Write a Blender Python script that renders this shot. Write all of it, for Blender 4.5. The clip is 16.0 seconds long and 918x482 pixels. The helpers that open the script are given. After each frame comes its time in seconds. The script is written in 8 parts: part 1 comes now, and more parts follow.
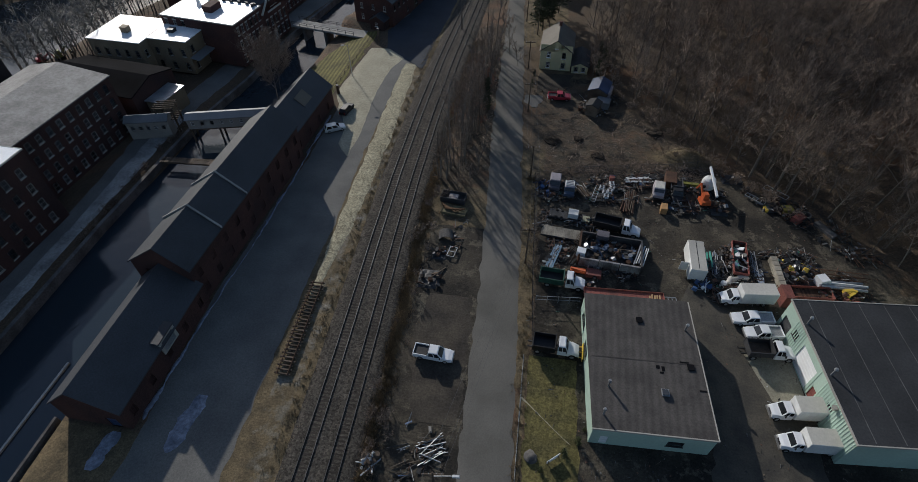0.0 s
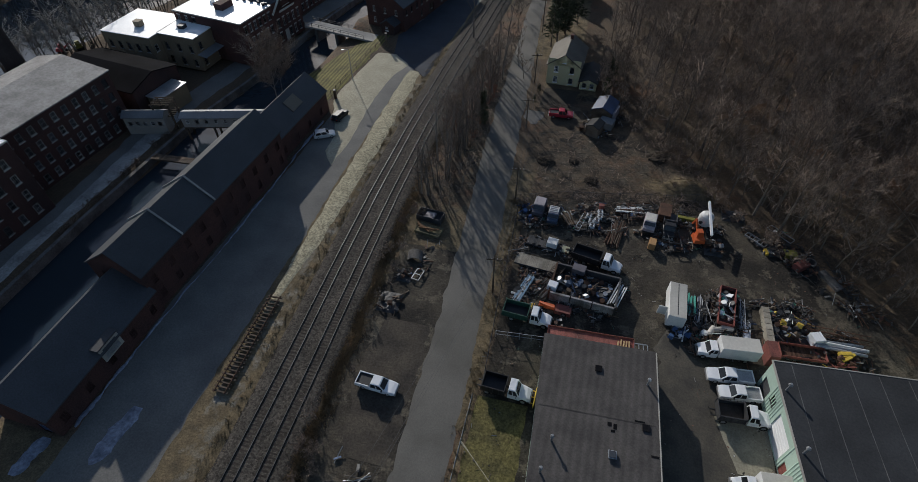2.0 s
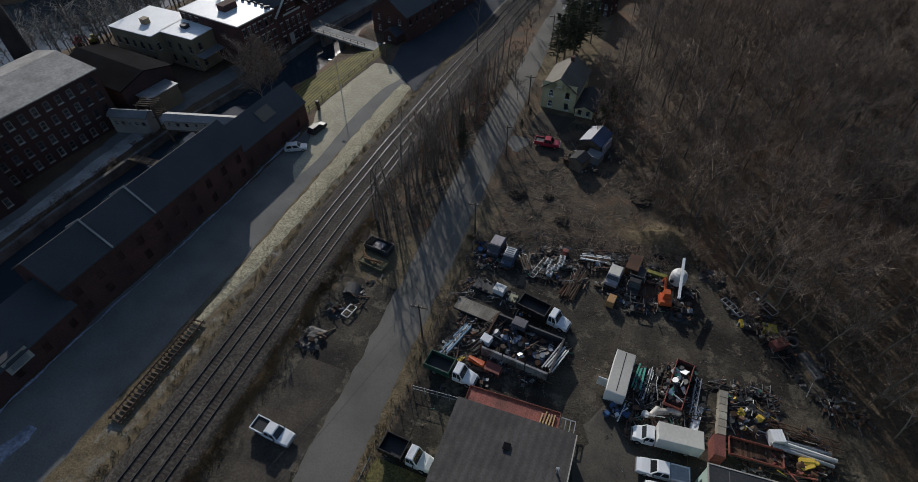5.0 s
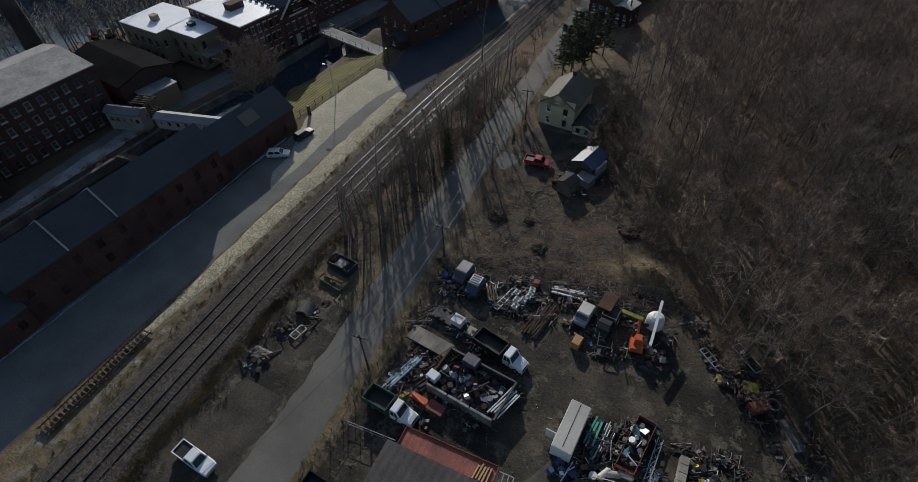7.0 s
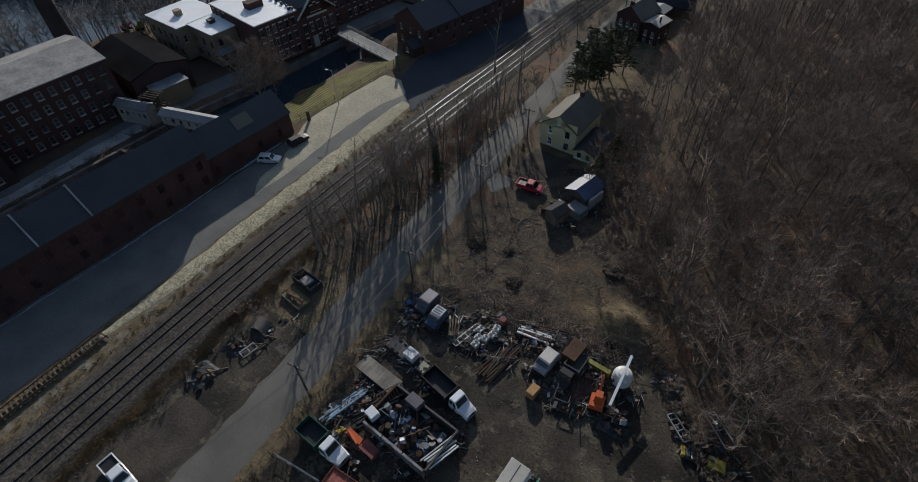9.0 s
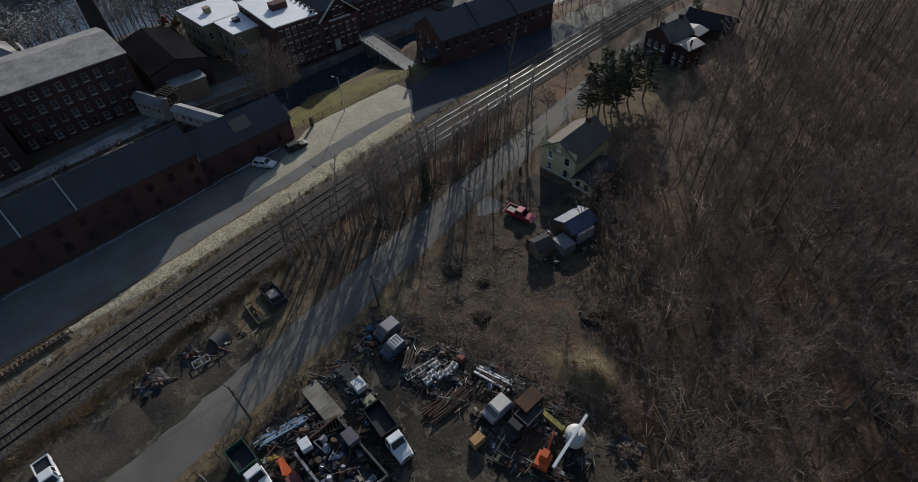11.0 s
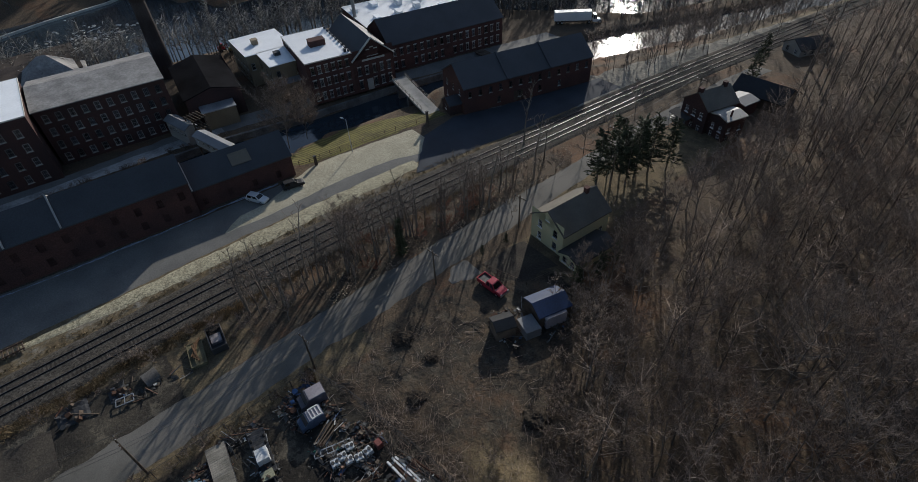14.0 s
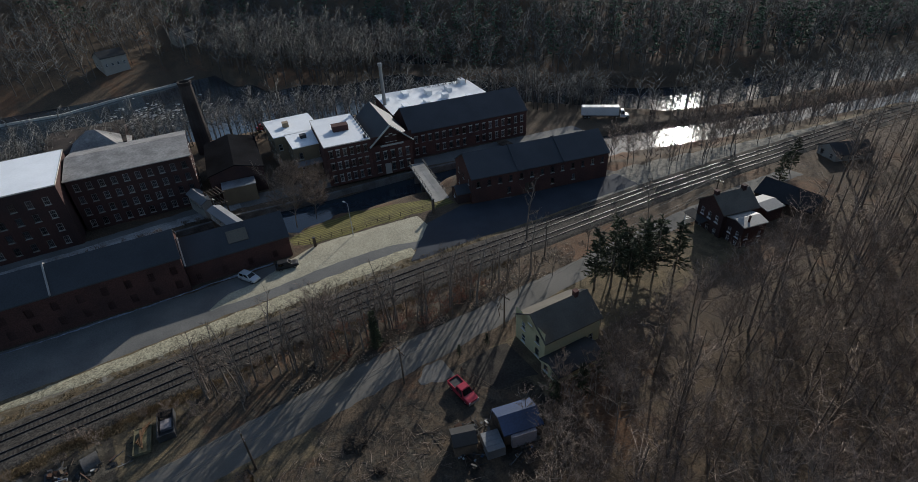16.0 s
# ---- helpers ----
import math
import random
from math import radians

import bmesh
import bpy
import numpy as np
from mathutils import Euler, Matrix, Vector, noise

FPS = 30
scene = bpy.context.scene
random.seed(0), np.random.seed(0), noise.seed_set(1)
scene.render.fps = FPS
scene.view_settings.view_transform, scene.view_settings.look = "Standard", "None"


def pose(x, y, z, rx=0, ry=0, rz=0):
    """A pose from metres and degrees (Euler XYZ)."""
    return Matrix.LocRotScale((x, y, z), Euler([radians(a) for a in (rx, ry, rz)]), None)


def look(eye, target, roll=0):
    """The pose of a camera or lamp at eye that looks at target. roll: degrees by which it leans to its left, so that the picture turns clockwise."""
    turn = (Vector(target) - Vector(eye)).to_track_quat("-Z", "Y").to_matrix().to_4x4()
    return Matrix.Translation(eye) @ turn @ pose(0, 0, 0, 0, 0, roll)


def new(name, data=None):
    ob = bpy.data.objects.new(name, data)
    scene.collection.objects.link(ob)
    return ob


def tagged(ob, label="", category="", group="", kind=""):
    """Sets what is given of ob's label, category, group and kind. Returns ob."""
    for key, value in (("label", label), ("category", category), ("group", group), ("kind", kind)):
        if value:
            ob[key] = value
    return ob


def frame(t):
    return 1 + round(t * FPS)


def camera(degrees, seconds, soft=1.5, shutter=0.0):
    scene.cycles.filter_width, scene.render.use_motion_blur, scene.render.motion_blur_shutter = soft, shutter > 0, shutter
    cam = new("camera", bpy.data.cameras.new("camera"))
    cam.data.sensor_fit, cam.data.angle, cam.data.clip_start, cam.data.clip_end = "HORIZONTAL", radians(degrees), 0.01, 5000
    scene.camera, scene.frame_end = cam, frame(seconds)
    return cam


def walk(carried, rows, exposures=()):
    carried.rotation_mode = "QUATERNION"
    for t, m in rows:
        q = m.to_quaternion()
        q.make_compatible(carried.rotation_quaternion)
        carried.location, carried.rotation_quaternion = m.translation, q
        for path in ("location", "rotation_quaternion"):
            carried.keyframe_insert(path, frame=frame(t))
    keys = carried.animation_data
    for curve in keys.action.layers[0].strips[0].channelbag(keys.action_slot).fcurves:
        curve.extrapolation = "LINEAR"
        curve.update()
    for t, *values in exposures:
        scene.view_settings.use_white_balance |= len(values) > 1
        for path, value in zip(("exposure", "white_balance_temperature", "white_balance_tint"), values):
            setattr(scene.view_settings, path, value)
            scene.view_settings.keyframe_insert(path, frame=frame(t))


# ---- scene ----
cam = camera(82.1, 16.0, soft=0.65)
METRES, EYE, TILT, LEAN, TURN = 101.5, 65.8, 0.0, 0.0, 8.9
ROWS = [
    (0.0, 0.0, 0.0, 0.0, -0.35, -46.45, 0.33),
    (0.5, 0.0277, 0.0146, -0.0022, 1.02, -46.44, 0.37),
    (1.0, 0.0555, 0.03, -0.0038, 2.53, -46.45, 0.44),
    (1.5, 0.0827, 0.0459, -0.0045, 3.87, -46.44, 0.5),
    (2.0, 0.1096, 0.0621, -0.005, 5.45, -46.45, 0.52),
    (2.5, 0.1361, 0.08, -0.0056, 6.54, -46.45, 0.62),
    (3.0, 0.1622, 0.0982, -0.0064, 7.77, -46.45, 0.66),
    (3.5, 0.1876, 0.1172, -0.0063, 8.86, -46.5, 0.77),
    (4.0, 0.2127, 0.1365, -0.0063, 10.18, -46.52, 0.85),
    (6.5, 0.3272, 0.2397, -0.0211, 16.59, -46.34, 1.34),
    (7.0, 0.3501, 0.2635, -0.0231, 18.07, -46.33, 1.5),
    (7.5, 0.3719, 0.2872, -0.0245, 19.68, -46.35, 1.64),
    (8.0, 0.3927, 0.3116, -0.0257, 21.21, -46.35, 1.76),
    (8.5, 0.4129, 0.3364, -0.0267, 22.89, -46.3, 1.81),
    (9.0, 0.4318, 0.361, -0.0275, 24.68, -46.27, 1.79),
    (11.5, 0.5193, 0.4863, -0.0315, 33.41, -45.8, 2.07),
    (12.0, 0.5349, 0.5138, -0.0336, 35.21, -45.67, 2.18),
    (12.5, 0.5493, 0.5406, -0.0358, 37.11, -45.59, 2.2),
    (13.0, 0.5633, 0.5686, -0.0368, 38.85, -45.68, 2.27),
    (13.5, 0.5754, 0.5981, -0.0371, 40.57, -44.44, 2.35),
    (14.0, 0.5879, 0.6259, -0.0383, 42.25, -42.21, 2.46),
    (14.5, 0.5996, 0.6548, -0.0392, 44.0, -40.04, 2.54),
    (15.0, 0.6111, 0.6838, -0.0408, 45.69, -37.82, 2.68),
    (15.5, 0.621, 0.7122, -0.043, 47.24, -35.59, 2.77),
    (16.0, 0.6307, 0.7404, -0.0456, 48.87, -33.53, 2.82),
]
walk(cam, [(t, pose(0, 0, EYE, TILT, LEAN, TURN) @ pose(METRES * x, METRES * y, METRES * z, 90 + pitch, roll, yaw)) for t, x, y, z, yaw, pitch, roll in ROWS],
     exposures=[(0.0, -0.41, 5920, 10), (12.0, -0.36, 5980, 10), (16.0, -0.23, 5920, 9)])

# world and sun
SUN_AZ, SUN_EL = -35.0, 21.0          # azimuth from +y towards +x, degrees
world = bpy.data.worlds.new("world")
scene.world = world
world.use_nodes = True
wn = world.node_tree.nodes
sky = wn.new("ShaderNodeTexSky")
sky.sky_type, sky.sun_disc = "NISHITA", False
sky.sun_elevation, sky.sun_rotation = radians(SUN_EL), radians(SUN_AZ)
world.node_tree.links.new(sky.outputs[0], wn["Background"].inputs[0])
wn["Background"].inputs[1].default_value = 0.112
sun = new("sun", bpy.data.lights.new("sun", "SUN"))
sun.data.energy, sun.data.angle, sun.data.color = 5.0, radians(0.53), (1.0, 0.91, 0.78)
sd = Vector((math.sin(radians(SUN_AZ)) * math.cos(radians(SUN_EL)), math.cos(radians(SUN_AZ)) * math.cos(radians(SUN_EL)), math.sin(radians(SUN_EL))))
sun.matrix_world = look(sd * 100, (0, 0, 0))

# ---- materials ----
MATS = {}


def mat(name, col, rough=0.8, var=0.25, scale=1.0, fine=8.0, bump=0.15, metal=0.0, col2=None, patch=0.5, spec=0.4, island=False, objrand=0.12, speck=0.0, stripes=None):
    """Procedural surface: two scales of noise over a base colour, a second colour in patches, bump."""
    if name in MATS:
        return MATS[name]
    m = bpy.data.materials.new(name)
    MATS[name] = m
    m.use_nodes = True
    n, l = m.node_tree.nodes, m.node_tree.links
    b = n["Principled BSDF"]
    geo = n.new("ShaderNodeNewGeometry")
    big, small = n.new("ShaderNodeTexNoise"), n.new("ShaderNodeTexNoise")
    big.inputs["Scale"].default_value, big.inputs["Detail"].default_value = scale * 0.35, 5
    small.inputs["Scale"].default_value, small.inputs["Detail"].default_value, small.inputs["Roughness"].default_value = fine, 6, 0.68
    for t in (big, small):
        l.new(geo.outputs["Position"], t.inputs["Vector"])
    c2 = col2 or tuple(min(1, c * (1 - var * 1.6)) for c in col)
    ramp = n.new("ShaderNodeMapRange")
    ramp.inputs[1].default_value, ramp.inputs[2].default_value = patch - 0.12, patch + 0.16
    l.new(big.outputs[0], ramp.inputs[0])
    mix = n.new("ShaderNodeMix")
    mix.data_type = "RGBA"
    mix.inputs[6].default_value, mix.inputs[7].default_value = (*col, 1), (*c2, 1)
    l.new(ramp.outputs[0], mix.inputs[0])
    hsv = n.new("ShaderNodeHueSaturation")
    l.new(mix.outputs[2], hsv.inputs["Color"])
    val = n.new("ShaderNodeMapRange")
    val.inputs[1].default_value, val.inputs[2].default_value = 0.25, 0.75
    val.inputs[3].default_value, val.inputs[4].default_value = 1 - var * 1.3, 1 + var * 1.3
    l.new(small.outputs[0], val.inputs[0])
    info = n.new("ShaderNodeObjectInfo")
    rnd = n.new("ShaderNodeMapRange")
    rnd.inputs[3].default_value, rnd.inputs[4].default_value = 1 - objrand, 1 + objrand
    l.new(geo.outputs["Random Per Island"] if island else info.outputs["Random"], rnd.inputs[0])
    mul = n.new("ShaderNodeMath")
    mul.operation = "MULTIPLY"
    l.new(val.outputs[0], mul.inputs[0])
    l.new(rnd.outputs[0], mul.inputs[1])
    value = mul.outputs[0]
    if speck:
        cells = n.new("ShaderNodeTexVoronoi")
        cells.inputs["Scale"].default_value = fine * 0.9
        l.new(geo.outputs["Position"], cells.inputs["Vector"])
        grain = n.new("ShaderNodeSeparateColor")
        l.new(cells.outputs["Color"], grain.inputs[0])
        amount = n.new("ShaderNodeMapRange")
        amount.inputs[3].default_value, amount.inputs[4].default_value = 1 - speck, 1 + speck
        l.new(grain.outputs[0], amount.inputs[0])
        both = n.new("ShaderNodeMath")
        both.operation = "MULTIPLY"
        l.new(value, both.inputs[0])
        l.new(amount.outputs[0], both.inputs[1])
        value = both.outputs[0]
    if stripes:
        wave, turn, amount, both = n.new("ShaderNodeTexWave"), n.new("ShaderNodeMapping"), n.new("ShaderNodeMapRange"), n.new("ShaderNodeMath")
        turn.inputs["Rotation"].default_value = (0, 0, radians(stripes[0]))
        wave.inputs["Scale"].default_value, wave.inputs["Distortion"].default_value, wave.inputs["Detail Scale"].default_value = stripes[1], 1.2, 0.6
        l.new(geo.outputs["Position"], turn.inputs["Vector"])
        l.new(turn.outputs[0], wave.inputs["Vector"])
        amount.inputs[3].default_value, amount.inputs[4].default_value = 1 - stripes[2], 1 + stripes[2]
        l.new(wave.outputs["Fac"], amount.inputs[0])
        both.operation = "MULTIPLY"
        l.new(value, both.inputs[0])
        l.new(amount.outputs[0], both.inputs[1])
        value = both.outputs[0]
    l.new(value, hsv.inputs["Value"])
    l.new(hsv.outputs[0], b.inputs["Base Color"])
    b.inputs["Roughness"].default_value, b.inputs["Metallic"].default_value = rough, metal
    b.inputs["Specular IOR Level"].default_value = spec * (0.35 if rough >= 0.85 else 1)
    if bump:
        bp = n.new("ShaderNodeBump")
        bp.inputs["Strength"].default_value, bp.inputs["Distance"].default_value = bump, 0.5 / fine
        l.new(small.outputs[0], bp.inputs["Height"])
        l.new(bp.outputs[0], b.inputs["Normal"])
    return m


def glass(name, col=(0.02, 0.025, 0.03), rough=0.08):
    m = mat(name, col, rough, 0.2, 0.5, 1.0, 0.0, spec=0.6, objrand=0.7)
    return m


BRICK = mat("red_brick", (0.095, 0.048, 0.04), 0.85, 0.35, 0.5, 5, 0.3, col2=(0.062, 0.036, 0.033))
BOARD = mat("bricked_up_window", (0.07, 0.038, 0.034), 0.85, 0.3, 1.0, 6, 0.2)
BRICK_D = mat("dark_brick", (0.078, 0.043, 0.037), 0.85, 0.35, 0.4, 5, 0.3, col2=(0.05, 0.034, 0.032))
YELLOW = mat("yellow_clapboard", (0.48, 0.435, 0.26), 0.7, 0.1, 0.5, 4, 0.1)
STUCCO = mat("buff_stucco", (0.25, 0.195, 0.125), 0.8, 0.15, 0.5, 4, 0.15)
MINT = mat("mint_siding", (0.48, 0.62, 0.52), 0.55, 0.08, 0.4, 3, 0.08)
WHITE = mat("white_paint", (0.78, 0.78, 0.77), 0.45, 0.05, 0.5, 4, 0.04)
CREAM = mat("cream_trim", (0.36, 0.34, 0.3), 0.6, 0.1, 0.5, 5, 0.05)
SASH = mat("flaking_white_sash", (0.48, 0.46, 0.42), 0.6, 0.15, 0.5, 5, 0.05, objrand=0.3)
TIN = mat("grey_tin_roof", (0.2, 0.205, 0.21), 0.65, 0.15, 0.6, 4, 0.05)
STONE = mat("pale_stone", (0.5, 0.48, 0.43), 0.8, 0.15, 0.8, 6, 0.2)
SLATE = mat("slate_roof", (0.044, 0.047, 0.053), 0.62, 0.25, 0.5, 5, 0.3, col2=(0.032, 0.035, 0.04), spec=0.5)
SHINGLE = mat("brown_shingle", (0.14, 0.122, 0.095), 0.8, 0.2, 0.6, 5, 0.3)
SHINGLE_G = mat("grey_shingle", (0.07, 0.068, 0.066), 0.9, 0.2, 0.5, 6, 0.3)
GREYROOF = mat("weathered_grey_roof", (0.3, 0.285, 0.265), 0.8, 0.28, 0.8, 1.6, 0.2, col2=(0.19, 0.18, 0.17))
WHITEROOF = mat("white_membrane_roof", (0.85, 0.86, 0.86), 0.45, 0.06, 0.4, 2, 0.05, spec=0.6)
TARROOF = mat("tar_roof", (0.085, 0.078, 0.072), 0.85, 0.22, 1.2, 4, 0.15, col2=(0.06, 0.055, 0.052), stripes=(2.0, 0.32, 0.1))
BROWNROOF = mat("brown_tar_roof", (0.075, 0.06, 0.05), 0.9, 0.3, 0.5, 4, 0.1)
TARBLACK = mat("black_tar_roof", (0.014, 0.014, 0.016), 0.95, 0.3, 0.5, 4, 0.1, spec=0.05)
BLACKROOF = mat("black_membrane_roof", (0.042, 0.044, 0.047), 0.86, 0.2, 0.5, 4, 0.1, spec=0.4)
METAL = mat("galvanised_steel", (0.42, 0.43, 0.44), 0.45, 0.2, 1, 6, 0.1, metal=0.6)
STEEL = mat("polished_rail_steel", (0.15, 0.15, 0.15), 0.42, 0.1, 1, 6, 0.0, metal=1.0)
RUST = mat("rusty_steel", (0.09, 0.05, 0.034), 0.85, 0.35, 2, 9, 0.25, col2=(0.06, 0.038, 0.028), objrand=0.35)
RUSTRED = mat("faded_red_paint", (0.24, 0.075, 0.06), 0.75, 0.3, 1.5, 5, 0.15, col2=(0.15, 0.055, 0.045))
DARKMETAL = mat("dark_steel", (0.05, 0.05, 0.052), 0.6, 0.3, 1.5, 6, 0.15, objrand=0.4)
GLASS = glass("window_glass", (0.05, 0.054, 0.06), 0.12)
CONCRETE = mat("concrete", (0.33, 0.32, 0.3), 0.85, 0.15, 1.0, 5, 0.2, col2=(0.24, 0.235, 0.22))
OLDSTONE = mat("old_masonry", (0.16, 0.15, 0.14), 0.9, 0.3, 1.0, 3, 0.4)
ASPHALT = mat("old_asphalt", (0.165, 0.155, 0.138), 0.85, 0.16, 0.4, 6, 0.12, col2=(0.12, 0.114, 0.1))
YARDPAVE = mat("oily_asphalt", (0.082, 0.072, 0.055), 0.8, 0.3, 1.0, 4, 0.2, col2=(0.045, 0.041, 0.034))
# lot asphalt with the storehouse's shade painted into a dark bluish colour
SHADELOT = mat("shaded_lot_asphalt", (0.06, 0.066, 0.078), 0.88, 0.15, 0.5, 5, 0.12, col2=(0.048, 0.053, 0.062))
LOTASPHALT = mat("lot_asphalt", (0.165, 0.16, 0.148), 0.85, 0.22, 0.5, 4, 0.2, col2=(0.125, 0.122, 0.115))
GRAVEL = mat("pale_gravel", (0.4, 0.362, 0.25), 0.9, 0.3, 0.8, 5.0, 0.7, col2=(0.34, 0.307, 0.21), speck=0.42)
PACKED = mat("packed_pale_dirt", (0.36, 0.33, 0.245), 0.9, 0.22, 0.7, 5.0, 0.5, col2=(0.31, 0.285, 0.21), speck=0.2)
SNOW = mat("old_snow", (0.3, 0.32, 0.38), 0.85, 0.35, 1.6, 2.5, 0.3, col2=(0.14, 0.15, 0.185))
BALLAST = mat("track_ballast", (0.08, 0.071, 0.06), 0.95, 0.5, 1.0, 5, 0.7, col2=(0.06, 0.054, 0.046), spec=0.2, speck=0.45)
RAILSIDE = mat("rail_rust", (0.032, 0.024, 0.02), 0.9, 0.3, 2, 9, 0.2)
WOOD = mat("weathered_timber", (0.13, 0.1, 0.075), 0.85, 0.3, 1.5, 8, 0.25, objrand=0.3)
DIRT = mat("dark_dirt", (0.075, 0.064, 0.05), 0.9, 0.35, 0.7, 3, 0.5, col2=(0.04, 0.035, 0.03))
GRASS = mat("dry_lawn", (0.15, 0.13, 0.05), 0.9, 0.45, 0.9, 3.5, 0.5, col2=(0.085, 0.076, 0.036), speck=0.25)
MOWN = mat("mown_lawn", (0.15, 0.135, 0.045), 0.9, 0.3, 0.6, 3.5, 0.4, col2=(0.1, 0.09, 0.036), stripes=(2.0, 0.28, 0.3), speck=0.15)
DRYGRASS = mat("dry_tall_grass", (0.27, 0.2, 0.115), 0.9, 0.35, 0.6, 3, 0.5, island=True, objrand=0.35)
BARK = mat("grey_bark", (0.2, 0.17, 0.142), 0.9, 0.25, 1.0, 4, 0.2, objrand=0.3)
REDTWIG = mat("russet_twigs", (0.3, 0.15, 0.1), 0.9, 0.3, 0.4, 1.5, 0.0, objrand=0.3)
DEADLEAF = mat("dead_leaves", (0.36, 0.28, 0.2), 0.9, 0.3, 0.4, 1.5, 0.0, island=True, objrand=0.5)
FARTWIG = mat("distant_twigs", (0.2, 0.19, 0.172), 0.9, 0.3, 0.4, 1.5, 0.0, island=True, objrand=0.5)
TWIG = mat("bare_twigs", (0.25, 0.195, 0.155), 0.9, 0.3, 0.4, 1.5, 0.0, island=True, objrand=0.65)
NEEDLE = mat("pine_needles", (0.062, 0.07, 0.032), 0.8, 0.4, 1.0, 3, 0.0, island=True, objrand=0.4)
BUSHGREEN = mat("garden_evergreen", (0.1, 0.11, 0.04), 0.8, 0.4, 1.0, 3, 0.0, island=True, objrand=0.4)
# needles of the far slope, paled and blued: distance haze painted in
HAZENEEDLE = mat("hazy_conifers", (0.13, 0.185, 0.125), 0.85, 0.4, 1.0, 3, 0.0, island=True, objrand=0.4)
CHIMNEY = mat("sooty_brick", (0.06, 0.05, 0.046), 0.9, 0.3, 0.6, 6, 0.3)
# gravel paled to carry sunlight that the mill keeps off the lane
SUNLANE = mat("sunlit_lane_gravel", (0.37, 0.36, 0.34), 0.9, 0.3, 0.9, 2.5, 0.4, col2=(0.22, 0.215, 0.205))
TARP = mat("blue_tarp", (0.035, 0.06, 0.13), 0.5, 0.2, 1.0, 4, 0.15)


def water_mat():
    m = bpy.data.materials.new("river_water")
    m.use_nodes = True
    n, l = m.node_tree.nodes, m.node_tree.links
    b = n["Principled BSDF"]
    b.inputs["Base Color"].default_value = (0.024, 0.036, 0.048, 1)
    b.inputs["Roughness"].default_value = 0.08
    b.inputs["Specular IOR Level"].default_value = 0.5
    geo, no, bp = n.new("ShaderNodeNewGeometry"), n.new("ShaderNodeTexNoise"), n.new("ShaderNodeBump")
    no.inputs["Scale"].default_value, no.inputs["Detail"].default_value = 0.5, 6
    l.new(geo.outputs["Position"], no.inputs["Vector"])
    bp.inputs["Strength"].default_value, bp.inputs["Distance"].default_value = 0.14, 0.25
    l.new(no.outputs[0], bp.inputs["Height"])
    l.new(bp.outputs[0], b.inputs["Normal"])
    return m


WATER = water_mat()

# ---- building blocks ----


def link_mesh(name, bm, material, parent=None):
    me = bpy.data.meshes.new(name)
    bm.normal_update()
    bm.to_mesh(me)
    bm.free()
    for mm in (material if isinstance(material, (list, tuple)) else (material,)):
        me.materials.append(mm)
    ob = new(name, me)
    if parent:
        ob.parent = parent
    return ob


def part(name, bm, material, parent, label=""):
    ob = link_mesh(name, bm, material, parent)
    if label:
        ob["label"] = label
    return ob


def shared(name, me, parent, m=None, label=""):
    """Another object on a mesh that is already there."""
    ob = new(name, me)
    ob.parent = parent
    if m is not None:
        ob.matrix_basis = m
    if label:
        ob["label"] = label
    return ob


def thing(name, m, label, category, group="", kind=""):
    ob = new(name)
    ob.empty_display_size = 0.3
    ob.matrix_basis = m
    return tagged(ob, label, category, group, kind)


def quad(bm, pts, mi=0):
    f = bm.faces.new([bm.verts.new(p) for p in pts])
    f.material_index = mi
    return f


def box(bm, x0, y0, z0, x1, y1, z1, m=None, mi=0, taper=0.0):
    """Closed box between two corners; taper draws the top in."""
    t = taper
    co = [(x0, y0, z0), (x1, y0, z0), (x1, y1, z0), (x0, y1, z0), (x0 + t, y0 + t, z1), (x1 - t, y0 + t, z1), (x1 - t, y1 - t, z1), (x0 + t, y1 - t, z1)]
    vs = [bm.verts.new(m @ Vector(c) if m is not None else c) for c in co]
    for f in ((3, 2, 1, 0), (4, 5, 6, 7), (0, 1, 5, 4), (1, 2, 6, 5), (2, 3, 7, 6), (3, 0, 4, 7)):
        bm.faces.new([vs[i] for i in f]).material_index = mi
    return vs


def extrude_profile(bm, prof, axis_len, m=None, mi=0, w0=0.0):
    """A closed profile of (y, z) points drawn along x from w0 to axis_len."""
    a = [bm.verts.new(m @ Vector((w0, y, z)) if m is not None else (w0, y, z)) for y, z in prof]
    b = [bm.verts.new(m @ Vector((axis_len, y, z)) if m is not None else (axis_len, y, z)) for y, z in prof]
    n = len(prof)
    for i in range(n):
        bm.faces.new((a[i], b[i], b[(i + 1) % n], a[(i + 1) % n])).material_index = mi
    bm.faces.new(a[::-1]).material_index = mi
    bm.faces.new(b).material_index = mi


def tube(bm, p, q, r0, r1=None, n=6, caps=True, mi=0):
    p, q = Vector(p), Vector(q)
    r1 = r0 if r1 is None else r1
    d = (q - p)
    if d.length < 1e-6:
        return
    u = d.orthogonal().normalized()
    w = d.normalized().cross(u)
    a, b = [], []
    for i in range(n):
        an = 2 * math.pi * i / n
        o = u * math.cos(an) + w * math.sin(an)
        a.append(bm.verts.new(p + o * r0))
        b.append(bm.verts.new(q + o * r1))
    for i in range(n):
        bm.faces.new((a[i], a[(i + 1) % n], b[(i + 1) % n], b[i])).material_index = mi
    if caps:
        bm.faces.new(a[::-1]).material_index = mi
        bm.faces.new(b).material_index = mi


